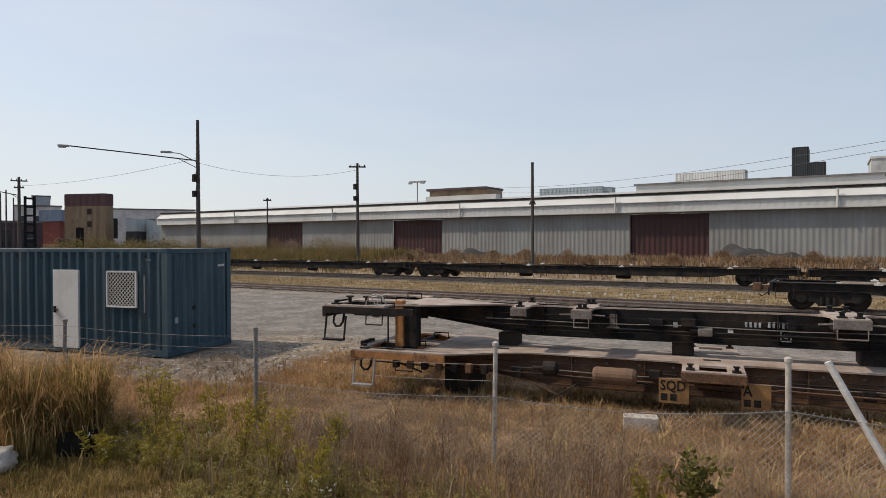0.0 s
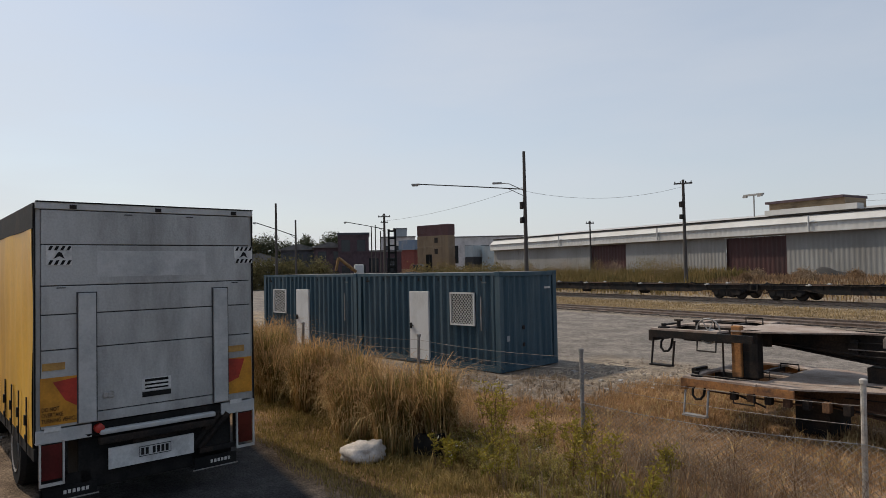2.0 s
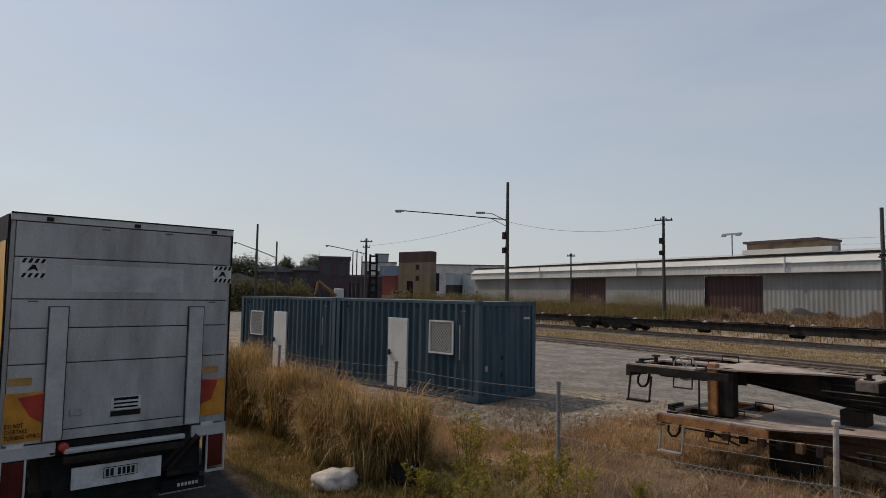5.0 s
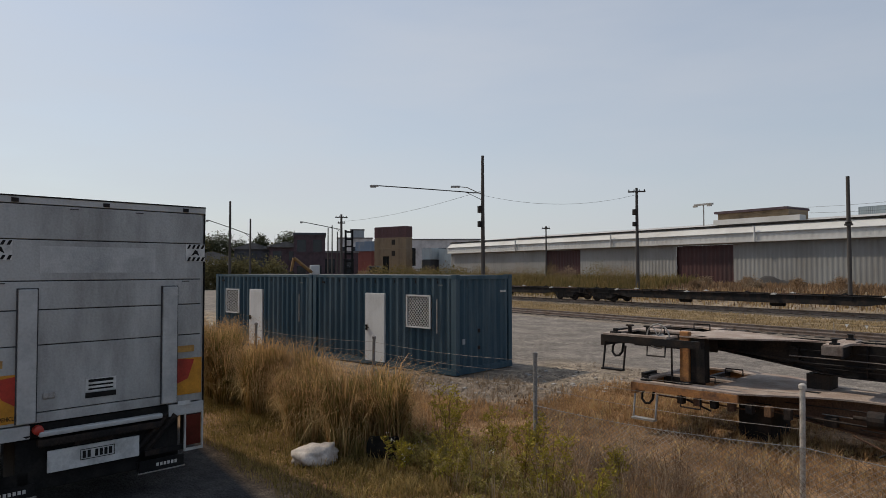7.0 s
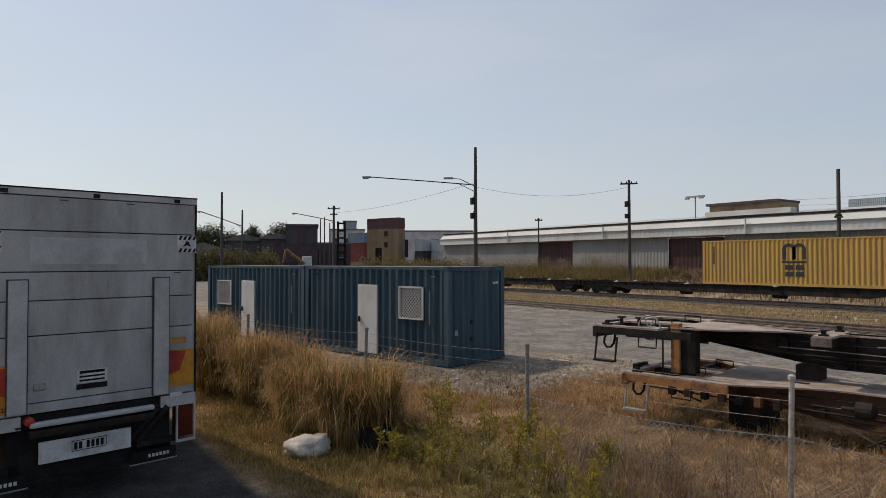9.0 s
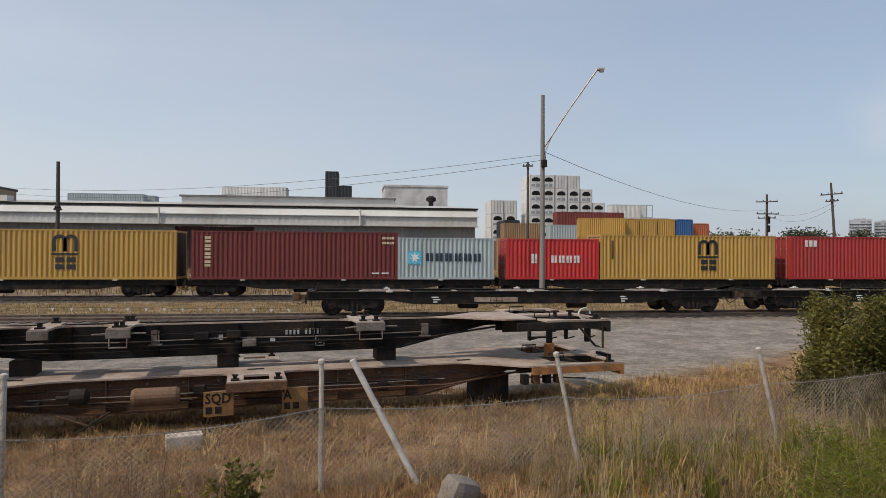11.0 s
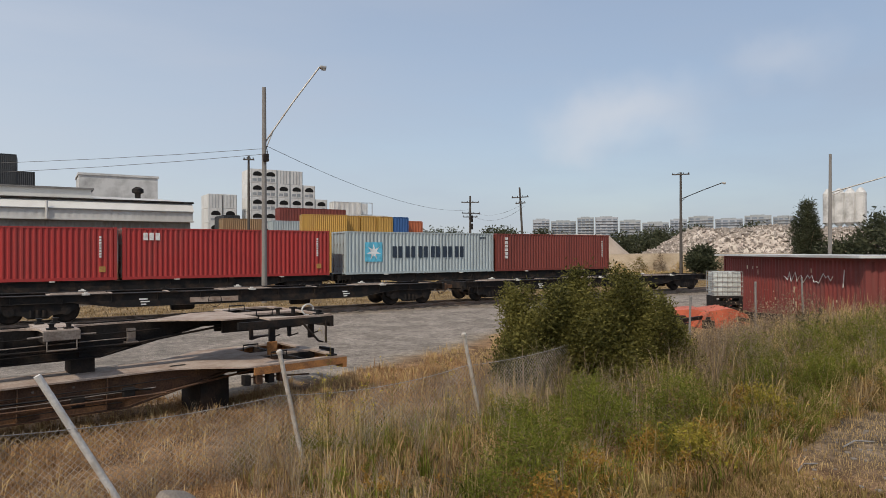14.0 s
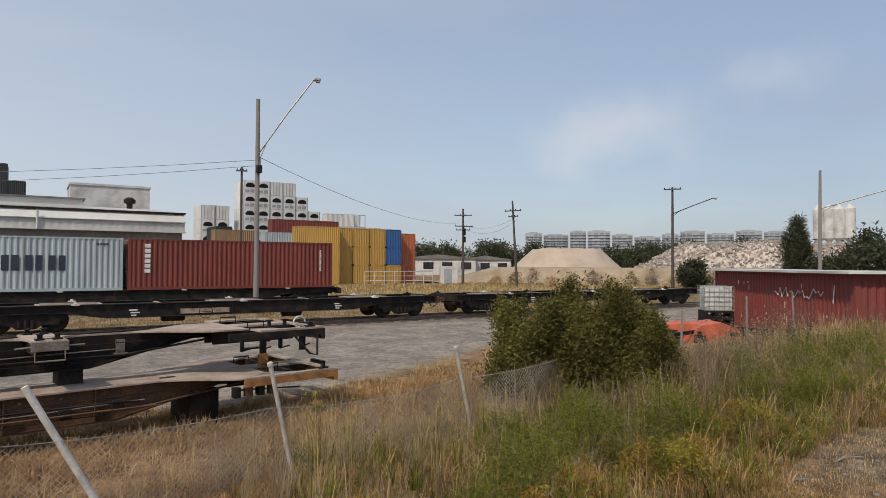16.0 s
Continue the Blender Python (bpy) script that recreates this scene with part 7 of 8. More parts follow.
def shrub(name, label, place, h, r, n, per, size, material, seed, group="", narrow=0.35, stems=9, spread=0.16, flat=0.5, low=0.15, shoots=0):
    rng = np.random.default_rng(seed)
    s = thing(name, label, "bush" if h < 4 else "tree", Matrix.Translation((place[0], place[1], place[2] if len(place) > 2 else ground_z(place[0], place[1]))), group)
    a, v = rng.uniform(0, 6.283, n), rng.uniform(0, 1, n)
    prof = np.sin(np.pi * np.clip(low + (1 - low) * v, 0, 1)) ** flat
    q = r * prof * rng.uniform(0.35, 1.0, n) ** 0.5 * (0.8 + 0.35 * np.sin(a * 3 + seed) * np.cos(v * 5 + seed))
    c = np.stack([q * np.cos(a), q * np.sin(a), h * (0.08 + 0.9 * v) * (0.85 + 0.15 * np.sin(a * 2 + seed))], 1)
    if shoots:
        # young shoots stand out of the crown
        b = c[rng.choice(np.where(v > 0.45)[0], shoots)]
        up = np.stack([rng.normal(0, 0.25, shoots), rng.normal(0, 0.25, shoots), np.ones(shoots)], 1) * (h * rng.uniform(0.03, 0.10, shoots))[:, None]
        c = np.concatenate([c] + [b + up * u for u in (0.3, 0.6, 0.85, 1.0)])
    part("foliage", fast_mesh("foliage", leaves(rng, c, np.r_[np.full(n, spread * r), np.full(len(c) - n, 0.045)], per, size, narrow), None, [(0, 1, 2, 3)]), material, s)
    for i in range(stems):
        p = c[rng.integers(0, n)]
        part("stem", Geo().tube((p[0] * 0.1, p[1] * 0.1, -0.1), (p[0] * 0.5, p[1] * 0.5, p[2] * 0.55), 0.022 * h / 2, 0.014 * h / 2, 6).tube((p[0] * 0.5, p[1] * 0.5, p[2] * 0.55), tuple(p), 0.014 * h / 2, 0.005 * h / 2, 5), G_STEM, s)
    return s


# the dense dark bush by the fence: several lobes of one plant
shrub("bush", "dense dark green bush beside the fence", (9.55, 9.3), 2.3, 1.2, 2300, 22, 0.075, G_BUSH, 3, spread=0.10, stems=22, shoots=26, low=0.3, flat=0.2)
shrub("bush", "dense dark green bush beside the fence", (8.35, 9.75), 2.05, 1.0, 1800, 22, 0.075, G_BUSH, 4, spread=0.10, stems=18, shoots=24, low=0.3, flat=0.2)
shrub("bush", "low dark green bush beside the fence", (10.3, 8.6), 1.75, 0.85, 1000, 22, 0.07, G_BUSH, 5, spread=0.085, shoots=20, low=0.3, flat=0.25)
shrub("weed_bush", "feathery green weed on the verge", (6.4, 6.3), 1.0, 0.83, 170, 26, 0.08, G_GREEN, 6, narrow=0.12, low=0.4)
shrub("weed_bush", "feathery green weed on the verge", (8.0, 6.2), 0.95, 0.72, 170, 26, 0.08, G_GREEN, 7, narrow=0.12, low=0.4)
shrub("weed_bush", "feathery green weed on the verge", (4.9, 5.8), 0.85, 0.72, 170, 26, 0.08, G_GREEN, 8, narrow=0.12, low=0.4)
shrub("weed_bush", "feathery green weed near the gravel", (13.3, 7.2), 1.05, 0.86, 170, 26, 0.08, G_GREEN, 9, narrow=0.12, low=0.4)
shrub("weed_bush", "feathery green weed near the gravel", (15.0, 6.9), 1.0, 0.79, 170, 26, 0.08, G_GREEN, 10, narrow=0.12, low=0.4)
shrub("weed_bush", "low yellow flowering weed on the verge", (6.9, 5.2), 0.6, 0.5, 80, 22, 0.06, G_YG, 11, narrow=0.3, low=0.4)
shrub("weed_bush", "low yellow flowering weed on the verge", (9.6, 5.9), 0.6, 0.5, 80, 22, 0.06, G_YG, 12, narrow=0.3, low=0.4)
for i, (x, y, h, r) in enumerate(((7.2, 7.2, 0.85, 0.5), (5.6, 7.0, 0.8, 0.45), (10.8, 6.6, 0.7, 0.5), (4.0, 5.3, 0.7, 0.5), (12.0, 7.6, 0.9, 0.6), (16.6, 7.4, 0.9, 0.7), (11.8, 6.2, 0.75, 0.6))):
    shrub("weed_bush", "feathery green weed on the verge", (x, y), h, r, 110, 24, 0.07, G_GREEN, 80 + i, "green weeds", 0.12, 8, low=0.4)
for i, (x, y, h, r) in enumerate(((12.6, 8.6, 1.1, 0.9), (14.4, 8.8, 1.2, 1.0), (16.5, 9.2, 1.1, 0.9))):
    shrub("dead_weed", "grey dry thicket of dead weeds", (x, y), h, r, 110, 16, 0.07, G_STEM, 180 + i, "dead weeds", 0.2, 20, low=0.35)

solid("grey_rock", Geo().soft(-0.2, -0.15, -0.1, 0.2, 0.15, 0.32, 0.12), M_STONE, "grey rounded rock in the grass by the fence", "rock", pose(1.1, 7.0, 0, 10, 20, 30))
for i, (x, y) in enumerate(((6.6, 5.6), (7.6, 5.5), (5.3, 5.4), (8.8, 6.0), (9.9, 6.3), (4.4, 5.0), (11.2, 6.4))):
    shrub("weed_bush", "low amber dying weed on the verge", (x, y), 0.45, 0.34, 60, 22, 0.05, G_AMBER, 240 + i, "amber weeds", 0.3, 5, low=0.4)
# ---- branching weeds ----
G_TWIG = leaf_mat("brown_twig", (0.07, 0.042, 0.026), (0.28, 0.17, 0.10))
G_PALET = leaf_mat("pale_twig", (0.16, 0.12, 0.085), (0.52, 0.42, 0.31))
G_FLOW = leaf_mat("yellow_flower", (0.45, 0.33, 0.03), (0.72, 0.56, 0.10))
G_SEED = leaf_mat("seed_head", (0.10, 0.07, 0.05), (0.55, 0.45, 0.34))
G_WFL = leaf_mat("white_flower", (0.55, 0.53, 0.47), (0.75, 0.73, 0.68))


def ribbons(p, q, w, rng):
    """Thin strips from p to q."""
    d = q - p
    u = np.cross(d, rng.normal(0, 1, d.shape))
    u *= (w / np.maximum(np.linalg.norm(u, axis=1), 1e-9))[:, None]
    return np.stack([p - u, p + u, q + u * 0.7, q - u * 0.7], 1)


def diamonds(p, d, size, narrow, rng):
    """Small leaves at p that point along d."""
    d = d / np.maximum(np.linalg.norm(d, axis=1), 1e-9)[:, None]
    u = np.cross(d, rng.normal(0, 1, d.shape))
    u /= np.maximum(np.linalg.norm(u, axis=1), 1e-9)[:, None]
    s = (size * rng.uniform(0.55, 1.3, len(p)))[:, None]
    return np.stack([p, p + d * s * 0.45 + u * s * narrow * 0.5, p + d * s, p + d * s * 0.45 - u * s * narrow * 0.5], 1)


def weed_parts(rng, h, r, stems, branches, per, leaf, narrow, heads, head_size, thick=0.004, low=0.15):
    """Stem strips, leaves and flower heads of one branching plant, round its foot."""
    a = rng.uniform(0, 6.283, stems)
    H = h * rng.uniform(0.6, 1.0, stems)
    reach = r * rng.uniform(0.15, 1.0, stems)
    foot = np.stack([0.18 * reach * np.cos(a), 0.18 * reach * np.sin(a), np.full(stems, -0.02)], 1)
    tip = np.stack([reach * np.cos(a), reach * np.sin(a), H], 1)
    kink = foot * 0.55 + tip * 0.45 + rng.normal(0, 0.05 * r, (stems, 3)) + np.array([0, 0, 0.06 * h])
    bone = [ribbons(foot, kink, np.full(stems, thick), rng), ribbons(kink, tip, np.full(stems, thick * 0.65), rng)]
    k = rng.integers(0, stems, stems * branches)
    u = rng.uniform(0.25, 0.97, len(k))
    t = ((u - 0.45) / 0.55)[:, None]
    root = np.where((u < 0.45)[:, None], foot[k] + (kink - foot)[k] * (u / 0.45)[:, None], kink[k] + (tip - kink)[k] * t)
    b = rng.uniform(0, 6.283, len(k))
    ln = h * rng.uniform(0.10, 0.30, len(k)) * (1.15 - 0.7 * u)
    d = np.stack([np.cos(b) * 0.75, np.sin(b) * 0.75, rng.uniform(0.4, 1.2, len(k))], 1)
    end = root + d * ln[:, None]
    bone.append(ribbons(root, end, np.full(len(k), thick * 0.45), rng))
    p0, p1 = np.concatenate([foot, kink, root]), np.concatenate([kink, tip, end])
    out = [np.concatenate(bone), None, None]
    if per:
        j = rng.integers(0, len(p0), per * len(p0))
        v = rng.uniform(0.1, 1.0, len(j))[:, None]
        p = p0[j] * (1 - v) + p1[j] * v
        ok = p[:, 2] > low * h
        p = p[ok]
        d = rng.normal(0, 1, p.shape)
        d[:, 2] = np.abs(d[:, 2]) * 0.7 + 0.1
        out[1] = diamonds(p, d, leaf, narrow, rng)
    if heads:
        e = np.repeat(np.concatenate([tip, end[u > 0.5]]), heads, 0)
        e = e + rng.normal(0, head_size * 0.7, e.shape)
        out[2] = diamonds(e, rng.normal(0, 1, e.shape), head_size, 0.7, rng)
    return out


FACE4 = [(0, 1, 2, 3)]


def weed(label, x, y, h, r, stems, branches, per, leaf, narrow, mats, seed, group, heads=0, head_size=0.02, thick=0.004, name="branching_weed"):
    rng = np.random.default_rng(seed)
    t = thing(name, label, "weed", Matrix.Translation((x, y, ground_z(x, y))), group)
    for nm, co, m in zip(("stem", "foliage", "bloom"), weed_parts(rng, h, r, stems, branches, per, leaf, narrow, heads, head_size, thick), mats):
        if co is not None:
            tagged(part(nm, fast_mesh(nm, co, None, FACE4), m, t), kind="stuff")
    return t


def weed_carpet(name, label, xy, h0, h1, r, stems, branches, per, leaf, narrow, mats, seed, heads=0, head_size=0.02, thick=0.0035):
    """Low weeds too many to count, in one sheet for each of stems, leaves and heads."""
    rng = np.random.default_rng(seed)
    bag3 = [[], [], []]
    for x, y in xy:
        h = rng.uniform(h0, h1)
        off = np.array([x, y, ground_z(x, y)])
        for store, co in zip(bag3, weed_parts(rng, h, r * rng.uniform(0.6, 1.2) , stems, branches, per, leaf, narrow, heads, head_size, thick, 0.05)):
            if co is not None:
                store.append(co + off)
    for nm, store, m in zip(("stems", "foliage", "heads"), bag3, mats):
        if store:
            solid(name, fast_mesh(nm, np.concatenate(store), None, FACE4), m, label, "weeds", kind="stuff")


YELLOWISH = (G_TWIG, G_YG, G_FLOW)
WR = np.random.default_rng(77)
for i, (x, y, h, r) in enumerate(((-7.8, 5.4, 1.15, 0.42), (-8.3, 5.9, 1.0, 0.35), (-7.2, 5.9, 0.8, 0.32), (-5.4, 5.2, 1.08, 0.34), (-6.2, 5.5, 0.8, 0.3), (-6.7, 4.7, 0.7, 0.35), (-4.6, 5.0, 0.75, 0.3), (-5.1, 6.0, 0.9, 0.25), (-7.5, 4.5, 0.55, 0.3), (-6.9, 6.4, 0.7, 0.25))):
    weed("upright yellow-green weed with brown stems and small flowers", x, y, h, r, 9, 7, 7, 0.06, 0.30, YELLOWISH, 900 + i, "yellow weeds", 2 if i % 2 else 1, 0.018, 0.005)
for i in range(46):
    x = WR.uniform(-5.3, -1.6)
    y = WR.uniform(5.2, 6.9)
    weed("dry brown branching weed stalks with seed heads", x, y, WR.uniform(0.55, 1.0), WR.uniform(0.2, 0.4), 7, 9, 1, 0.03, 0.3, (G_TWIG if i % 3 else G_STEM, G_STEM, G_SEED), 1000 + i, "dead weeds", 2, 0.014, 0.0036, "dead_weed")
for i in range(34):
    x, y = WR.uniform(2.2, 16.5), WR.uniform(6.2, 9.4)
    weed("grey dry branching weed with bare twigs", x, y, WR.uniform(0.6, 1.15), WR.uniform(0.25, 0.5), 8, 9, 1, 0.035, 0.25, (G_PALET if i % 2 else G_STEM, G_STEM, G_SEED), 1100 + i, "dead weeds", 2, 0.014, 0.0036, "dead_weed")
for i in range(12):
    x, y = WR.uniform(2.4, 5.2), WR.uniform(6.4, 8.0)
    weed("tall thin fennel stalk with yellow flower umbels", x, y, WR.uniform(1.1, 1.6), 0.22, 3, 5, 2, 0.05, 0.12, (G_OLIVE, G_GREEN, G_FLOW), 1200 + i, "fennel stalks", 5, 0.016, 0.005, "fennel")
open_patch = lambda x, y: verge(x, y) & ~((x < -5.9) & (y < 4.75))
low_left = scatter(420, -9.0, -2.2, 3.7, 5.5, open_patch)
weed_carpet("low_weeds", "low green and olive weeds beside the lane", low_left, 0.10, 0.34, 0.2, 5, 4, 5, 0.04, 0.35, (G_STEM, G_MEADOW, G_WFL), 61)
weed_carpet("low_weeds", "low yellowing weeds beside the lane", scatter(300, -8.6, -1.5, 3.9, 6.0, open_patch), 0.12, 0.42, 0.18, 5, 4, 5, 0.04, 0.3, (G_TWIG, G_MEADOW, G_SEED), 62, 1, 0.018)
feather = scatter(420, 2.8, 17.0, 4.9, 8.2, lambda x, y: verge(x, y) & (np.sin(x * 0.9 + 0.6) + 0.6 * np.sin(x * 2.1 + y) > -0.1))
weed_carpet("feathery_weeds", "feathery green fennel growing on the verge", feather, 0.3, 0.75, 0.28, 7, 6, 7, 0.06, 0.10, (G_OLIVE, G_GREEN, G_FLOW), 63)
weed_carpet("low_weeds", "low amber and rust weeds on the verge", scatter(150, 3.0, 14.0, 4.6, 7.0, verge), 0.12, 0.4, 0.2, 6, 5, 4, 0.04, 0.3, (G_TWIG, G_AMBER, G_SEED), 64, 1, 0.016)
weed_carpet("dry_twigs", "fine dry twigs tangled in the grass", scatter(620, 1.6, 22.0, 5.4, 10.0, verge), 0.2, 0.65, 0.3, 6, 6, 0, 0.04, 0.3, (G_PALET, G_STEM, G_SEED), 65, 1, 0.012, 0.003)
weed_carpet("dry_twigs", "fine dry twigs in the russet grass", scatter(420, -9.0, 2.4, 5.6, 8.4, yard), 0.12, 0.4, 0.2, 5, 5, 0, 0.04, 0.3, (G_STEM, G_STEM, G_SEED), 66, 1, 0.012, 0.003)
for i in range(9):
    x, y = WR.uniform(-8.5, -4.0), WR.uniform(4.2, 5.8)
    h = WR.uniform(0.35, 0.6)
    weed("small weed with a white flower head", x, y, h, 0.1, 2, 1, 3, 0.05, 0.3, (G_TWIG, G_GREEN, G_WFL), 1300 + i, "white flowers", 4, 0.022, 0.004, "flowering_weed")
weed_carpet("feathery_weeds", "thick green fennel beside the gravel", scatter(90, 10.4, 14.6, 5.9, 7.3), 0.4, 0.85, 0.3, 8, 7, 8, 0.06, 0.10, (G_OLIVE, G_GREEN, G_FLOW), 67)
for i in range(22):
    x, y = WR.uniform(10.2, 13.6), WR.uniform(7.1, 8.8)
    weed("tangled grey thicket of dead weed stalks", x, y, WR.uniform(0.7, 1.1), WR.uniform(0.35, 0.6), 12, 10, 1, 0.04, 0.25, (G_PALET if i % 3 == 0 else G_STEM, G_STEM, G_SEED), 1500 + i, "dead weeds", 1, 0.016, 0.004, "dead_weed")
weed("dark grey-green weed on the bank", 15.2, 8.2, 1.0, 0.7, 14, 9, 8, 0.05, 0.2, (G_TWIG, G_TREE, G_SEED), 1530, "", name="leafy_weed")
weed("broad-leaved green weed before the fence", -1.15, 6.5, 0.80, 0.30, 9, 7, 10, 0.065, 0.45, (G_OLIVE, G_BUSH, G_FLOW), 1350, "", 0, name="leafy_weed")
weed("low yellow weed before the fence", -1.5, 6.4, 0.55, 0.26, 7, 5, 6, 0.06, 0.4, (G_OLIVE, G_YG, G_FLOW), 1351, "", 1, name="leafy_weed")

for i in range(40):
    x = -86 + i * 2.45 + RNG.uniform(-1, 1)
    h = (2.0 if x < -38 else 0.85) * RNG.uniform(0.7, 1.15)
    shrub("scrub_bush", "rough scrub bush before the warehouse", (x, RNG.uniform(46.5, 52.0)), h, h * 0.9, 60, 34, 0.13, (G_FAR if x < -38 else G_BRUSH) if i % 3 else G_STEM, 100 + i, "scrub bushes", 0.3, 3, low=0.3)


def tree(label, place, h, r, seed, group, material=None, trunk=0.25, narrow=0.35, size=0.4, n=220, low=0.2):
    t = shrub("tree", label, (place.x, place.y, h * trunk * 0.6), h * (1 - trunk * 0.6), r, n, 20, size, material or G_TREE, seed, group, narrow, 6, low=low)
    part("trunk", Geo().tube((0, 0, -h * trunk * 0.6 - 0.2), (0, 0, min(h * 0.45, h * (1 - trunk * 0.6) * 0.7)), min(0.3, 0.03 * h), min(0.15, 0.015 * h), 8), M_WOOD, t)
    return t


tree("tall dark casuarina tree beside the yard", polar(-61.6, 80), 8.1, 1.6, 301, "right trees", narrow=0.14, n=620, size=0.45)
tree("dark round tree beside the yard", polar(-66.2, 62), 5.6, 2.6, 302, "right trees")
tree("dark round tree beside the yard", polar(-70.0, 66), 5.2, 2.8, 303, "right trees")
tree("small dark tree beside the yard", polar(-54.0, 74), 3.2, 1.6, 304, "right trees")
tree("dark round tree beside the yard", polar(-63.8, 66), 3.4, 2.4, 305, "right trees")
for i, az in enumerate((-30.5, -31.6, -33.2, -34.3, -36.8, -37.8, -38.9, -45.5, -47.5, -49.0, -50.2, -51.3, -52.5, -53.6, -41.0, -43.0, -58.0, -67.5, -69.0, -72.0, -74.0)):
    tree("dark tree in a far belt", polar(az, 230 + 17 * (i % 4)), (11.0 if i % 3 else 9.0) * (0.75 if -45 > az > -48 else 1), 7.0, 320 + i, "far trees", size=1.2, n=110)
for i, (az, d, h, r) in enumerate(((71.3, 150, 10.3, 2.7), (70.1, 152, 8.6, 3.4), (69.0, 150, 11.2, 3.5), (67.9, 152, 8.4, 3.0), (74.6, 150, 10.5, 4.4), (76.2, 150, 9.8, 4.6), (72.8, 150, 8.8, 4.0))):
    # every other tree takes the paler scrub tone, again for haze
    tree("dark spreading tree behind houses", polar(az, d), h, r, int(az * 10), "left trees", G_HILL if i % 2 else G_TREE, size=0.6, n=190, trunk=0.85, low=0.42, narrow=0.3)
for i in range(12):
    q = polar(53.5 + i * 0.75, 74 + 3 * (i % 3))
    shrub("scrub_bush", "dry scrub beside the yard road", (q.x, q.y, 0), 2.6 + 0.3 * (i % 3), 2.2, 60, 20, 0.3, G_FAR, 700 + i, "yard scrub", 0.3, 4, low=0.3)
for az in (70.3, 72.2, 73.4, 74.6, 75.5, 76.8, 78.5):
    shrub("scrub_bush", "dark scrub before the houses", (polar(az, 100).x, polar(az, 100).y, 0), 4.2, 3.6, 90, 22, 0.45, G_HILL, int(az * 7), "left scrub", 0.4, 3, low=0.3)


def palm(place, h):
    p = thing("palm_tree", "tall palm with a shaggy crown", "tree", Matrix.Translation(place))
    part("trunk", Geo().tube((0, 0, 0), (0.2, 0, h), 0.28, 0.2, 10), M_WOOD, p)
    rng = np.random.default_rng(5)
    for i in range(22):
        a, up = i * 2.4, rng.uniform(-0.3, 1.0)
        g = Geo()
        pts = [Vector((0.2 + math.cos(a) * u * 1.5, math.sin(a) * u * 1.5, h + up * 1.5 * u - 1.5 * u * u)) for u in (0, 0.25, 0.5, 0.75, 1.0)]
        for q0, q1 in zip(pts, pts[1:]):
            for j in range(5):
                b = q0.lerp(q1, j / 5)
                for s in (-1, 1):
                    o = Vector((-math.sin(a), math.cos(a), 0)) * s * 0.3
                    g.add([b, b + o + (q1 - q0) * 0.5 - Vector((0, 0, 0.25)), b + (q1 - q0) * 0.25], [(0, 1, 2)])
        part("frond", g, G_TREE, p)


palm(polar(96.0, 72), 8.0)
palm(polar(95.1, 76), 7.2)
tree("dark tree behind the pantech truck", polar(99.0, 60), 6.0, 2.6, 411, "left trees")
building("house", polar(97.5, 62), 9, 8, 3.6, M_PALE, M_ROOFT, "low pale house behind parked trucks", 1, 3, 97, 1.5)

# ---- right distance ----
M_SAND = mat("sand", (0.42, 0.34, 0.27), 0.95, var=0.1, scale=0.3, second=(0.34, 0.27, 0.21))
M_RUB = mat("rubble", (0.45, 0.395, 0.345), 0.95, var=0.25, scale=0.9, second=(0.20, 0.16, 0.135), amount=0.4, per=0.4)
M_SOIL = mat("dark_soil", (0.045, 0.042, 0.04), 0.95, var=0.2, scale=0.6)


def heap(name, label, place, rx, ry, h, material, flat=1.0, rough=0.15, turn=0.0, n=48):
    g = Geo()
    k = n
    for j in range(k + 1):
        for i in range(k + 1):
            u, v = i / k * 2 - 1, j / k * 2 - 1
            d = math.sqrt(u * u + v * v)
            z = h * min(flat, max(0.0, 1 - d)) / flat
            z += rough * h * noise.noise(Vector((u * 4 + place.x, v * 4, 1.0))) * (1 if d < 0.9 else 0)
            g.v.append((u * rx, v * ry, max(z, -0.05)))
    g.f = [(j * (k + 1) + i, j * (k + 1) + i + 1, (j + 1) * (k + 1) + i + 1, (j + 1) * (k + 1) + i) for j in range(k) for i in range(k)]
    return solid(name, g, material, label, "heap", Matrix.Translation((place.x, place.y, 0)) @ pose(0, 0, 0, 0, 0, turn), smooth=True)


heap("sand_mound", "large pale sand heap with flat top", polar(-43.6, 118), 12.0, 12, 5.6, M_SAND, 0.5, 0.03, -44)
heap("earth_bank", "long low bank of pale dry earth before the heaps", polar(-50.0, 99), 32, 9, 2.35, mat("dry_bank_earth", (0.34, 0.27, 0.19), 0.95, var=0.2, scale=0.4, second=(0.20, 0.15, 0.09), amount=0.5), 0.3, 0.05, -50, 40)
rub = polar(-59.0, 118)
heap("rubble_mound", "long heap of broken concrete and brick", rub, 24, 14, 6.0, M_RUB, 0.5, 0.2, -59)


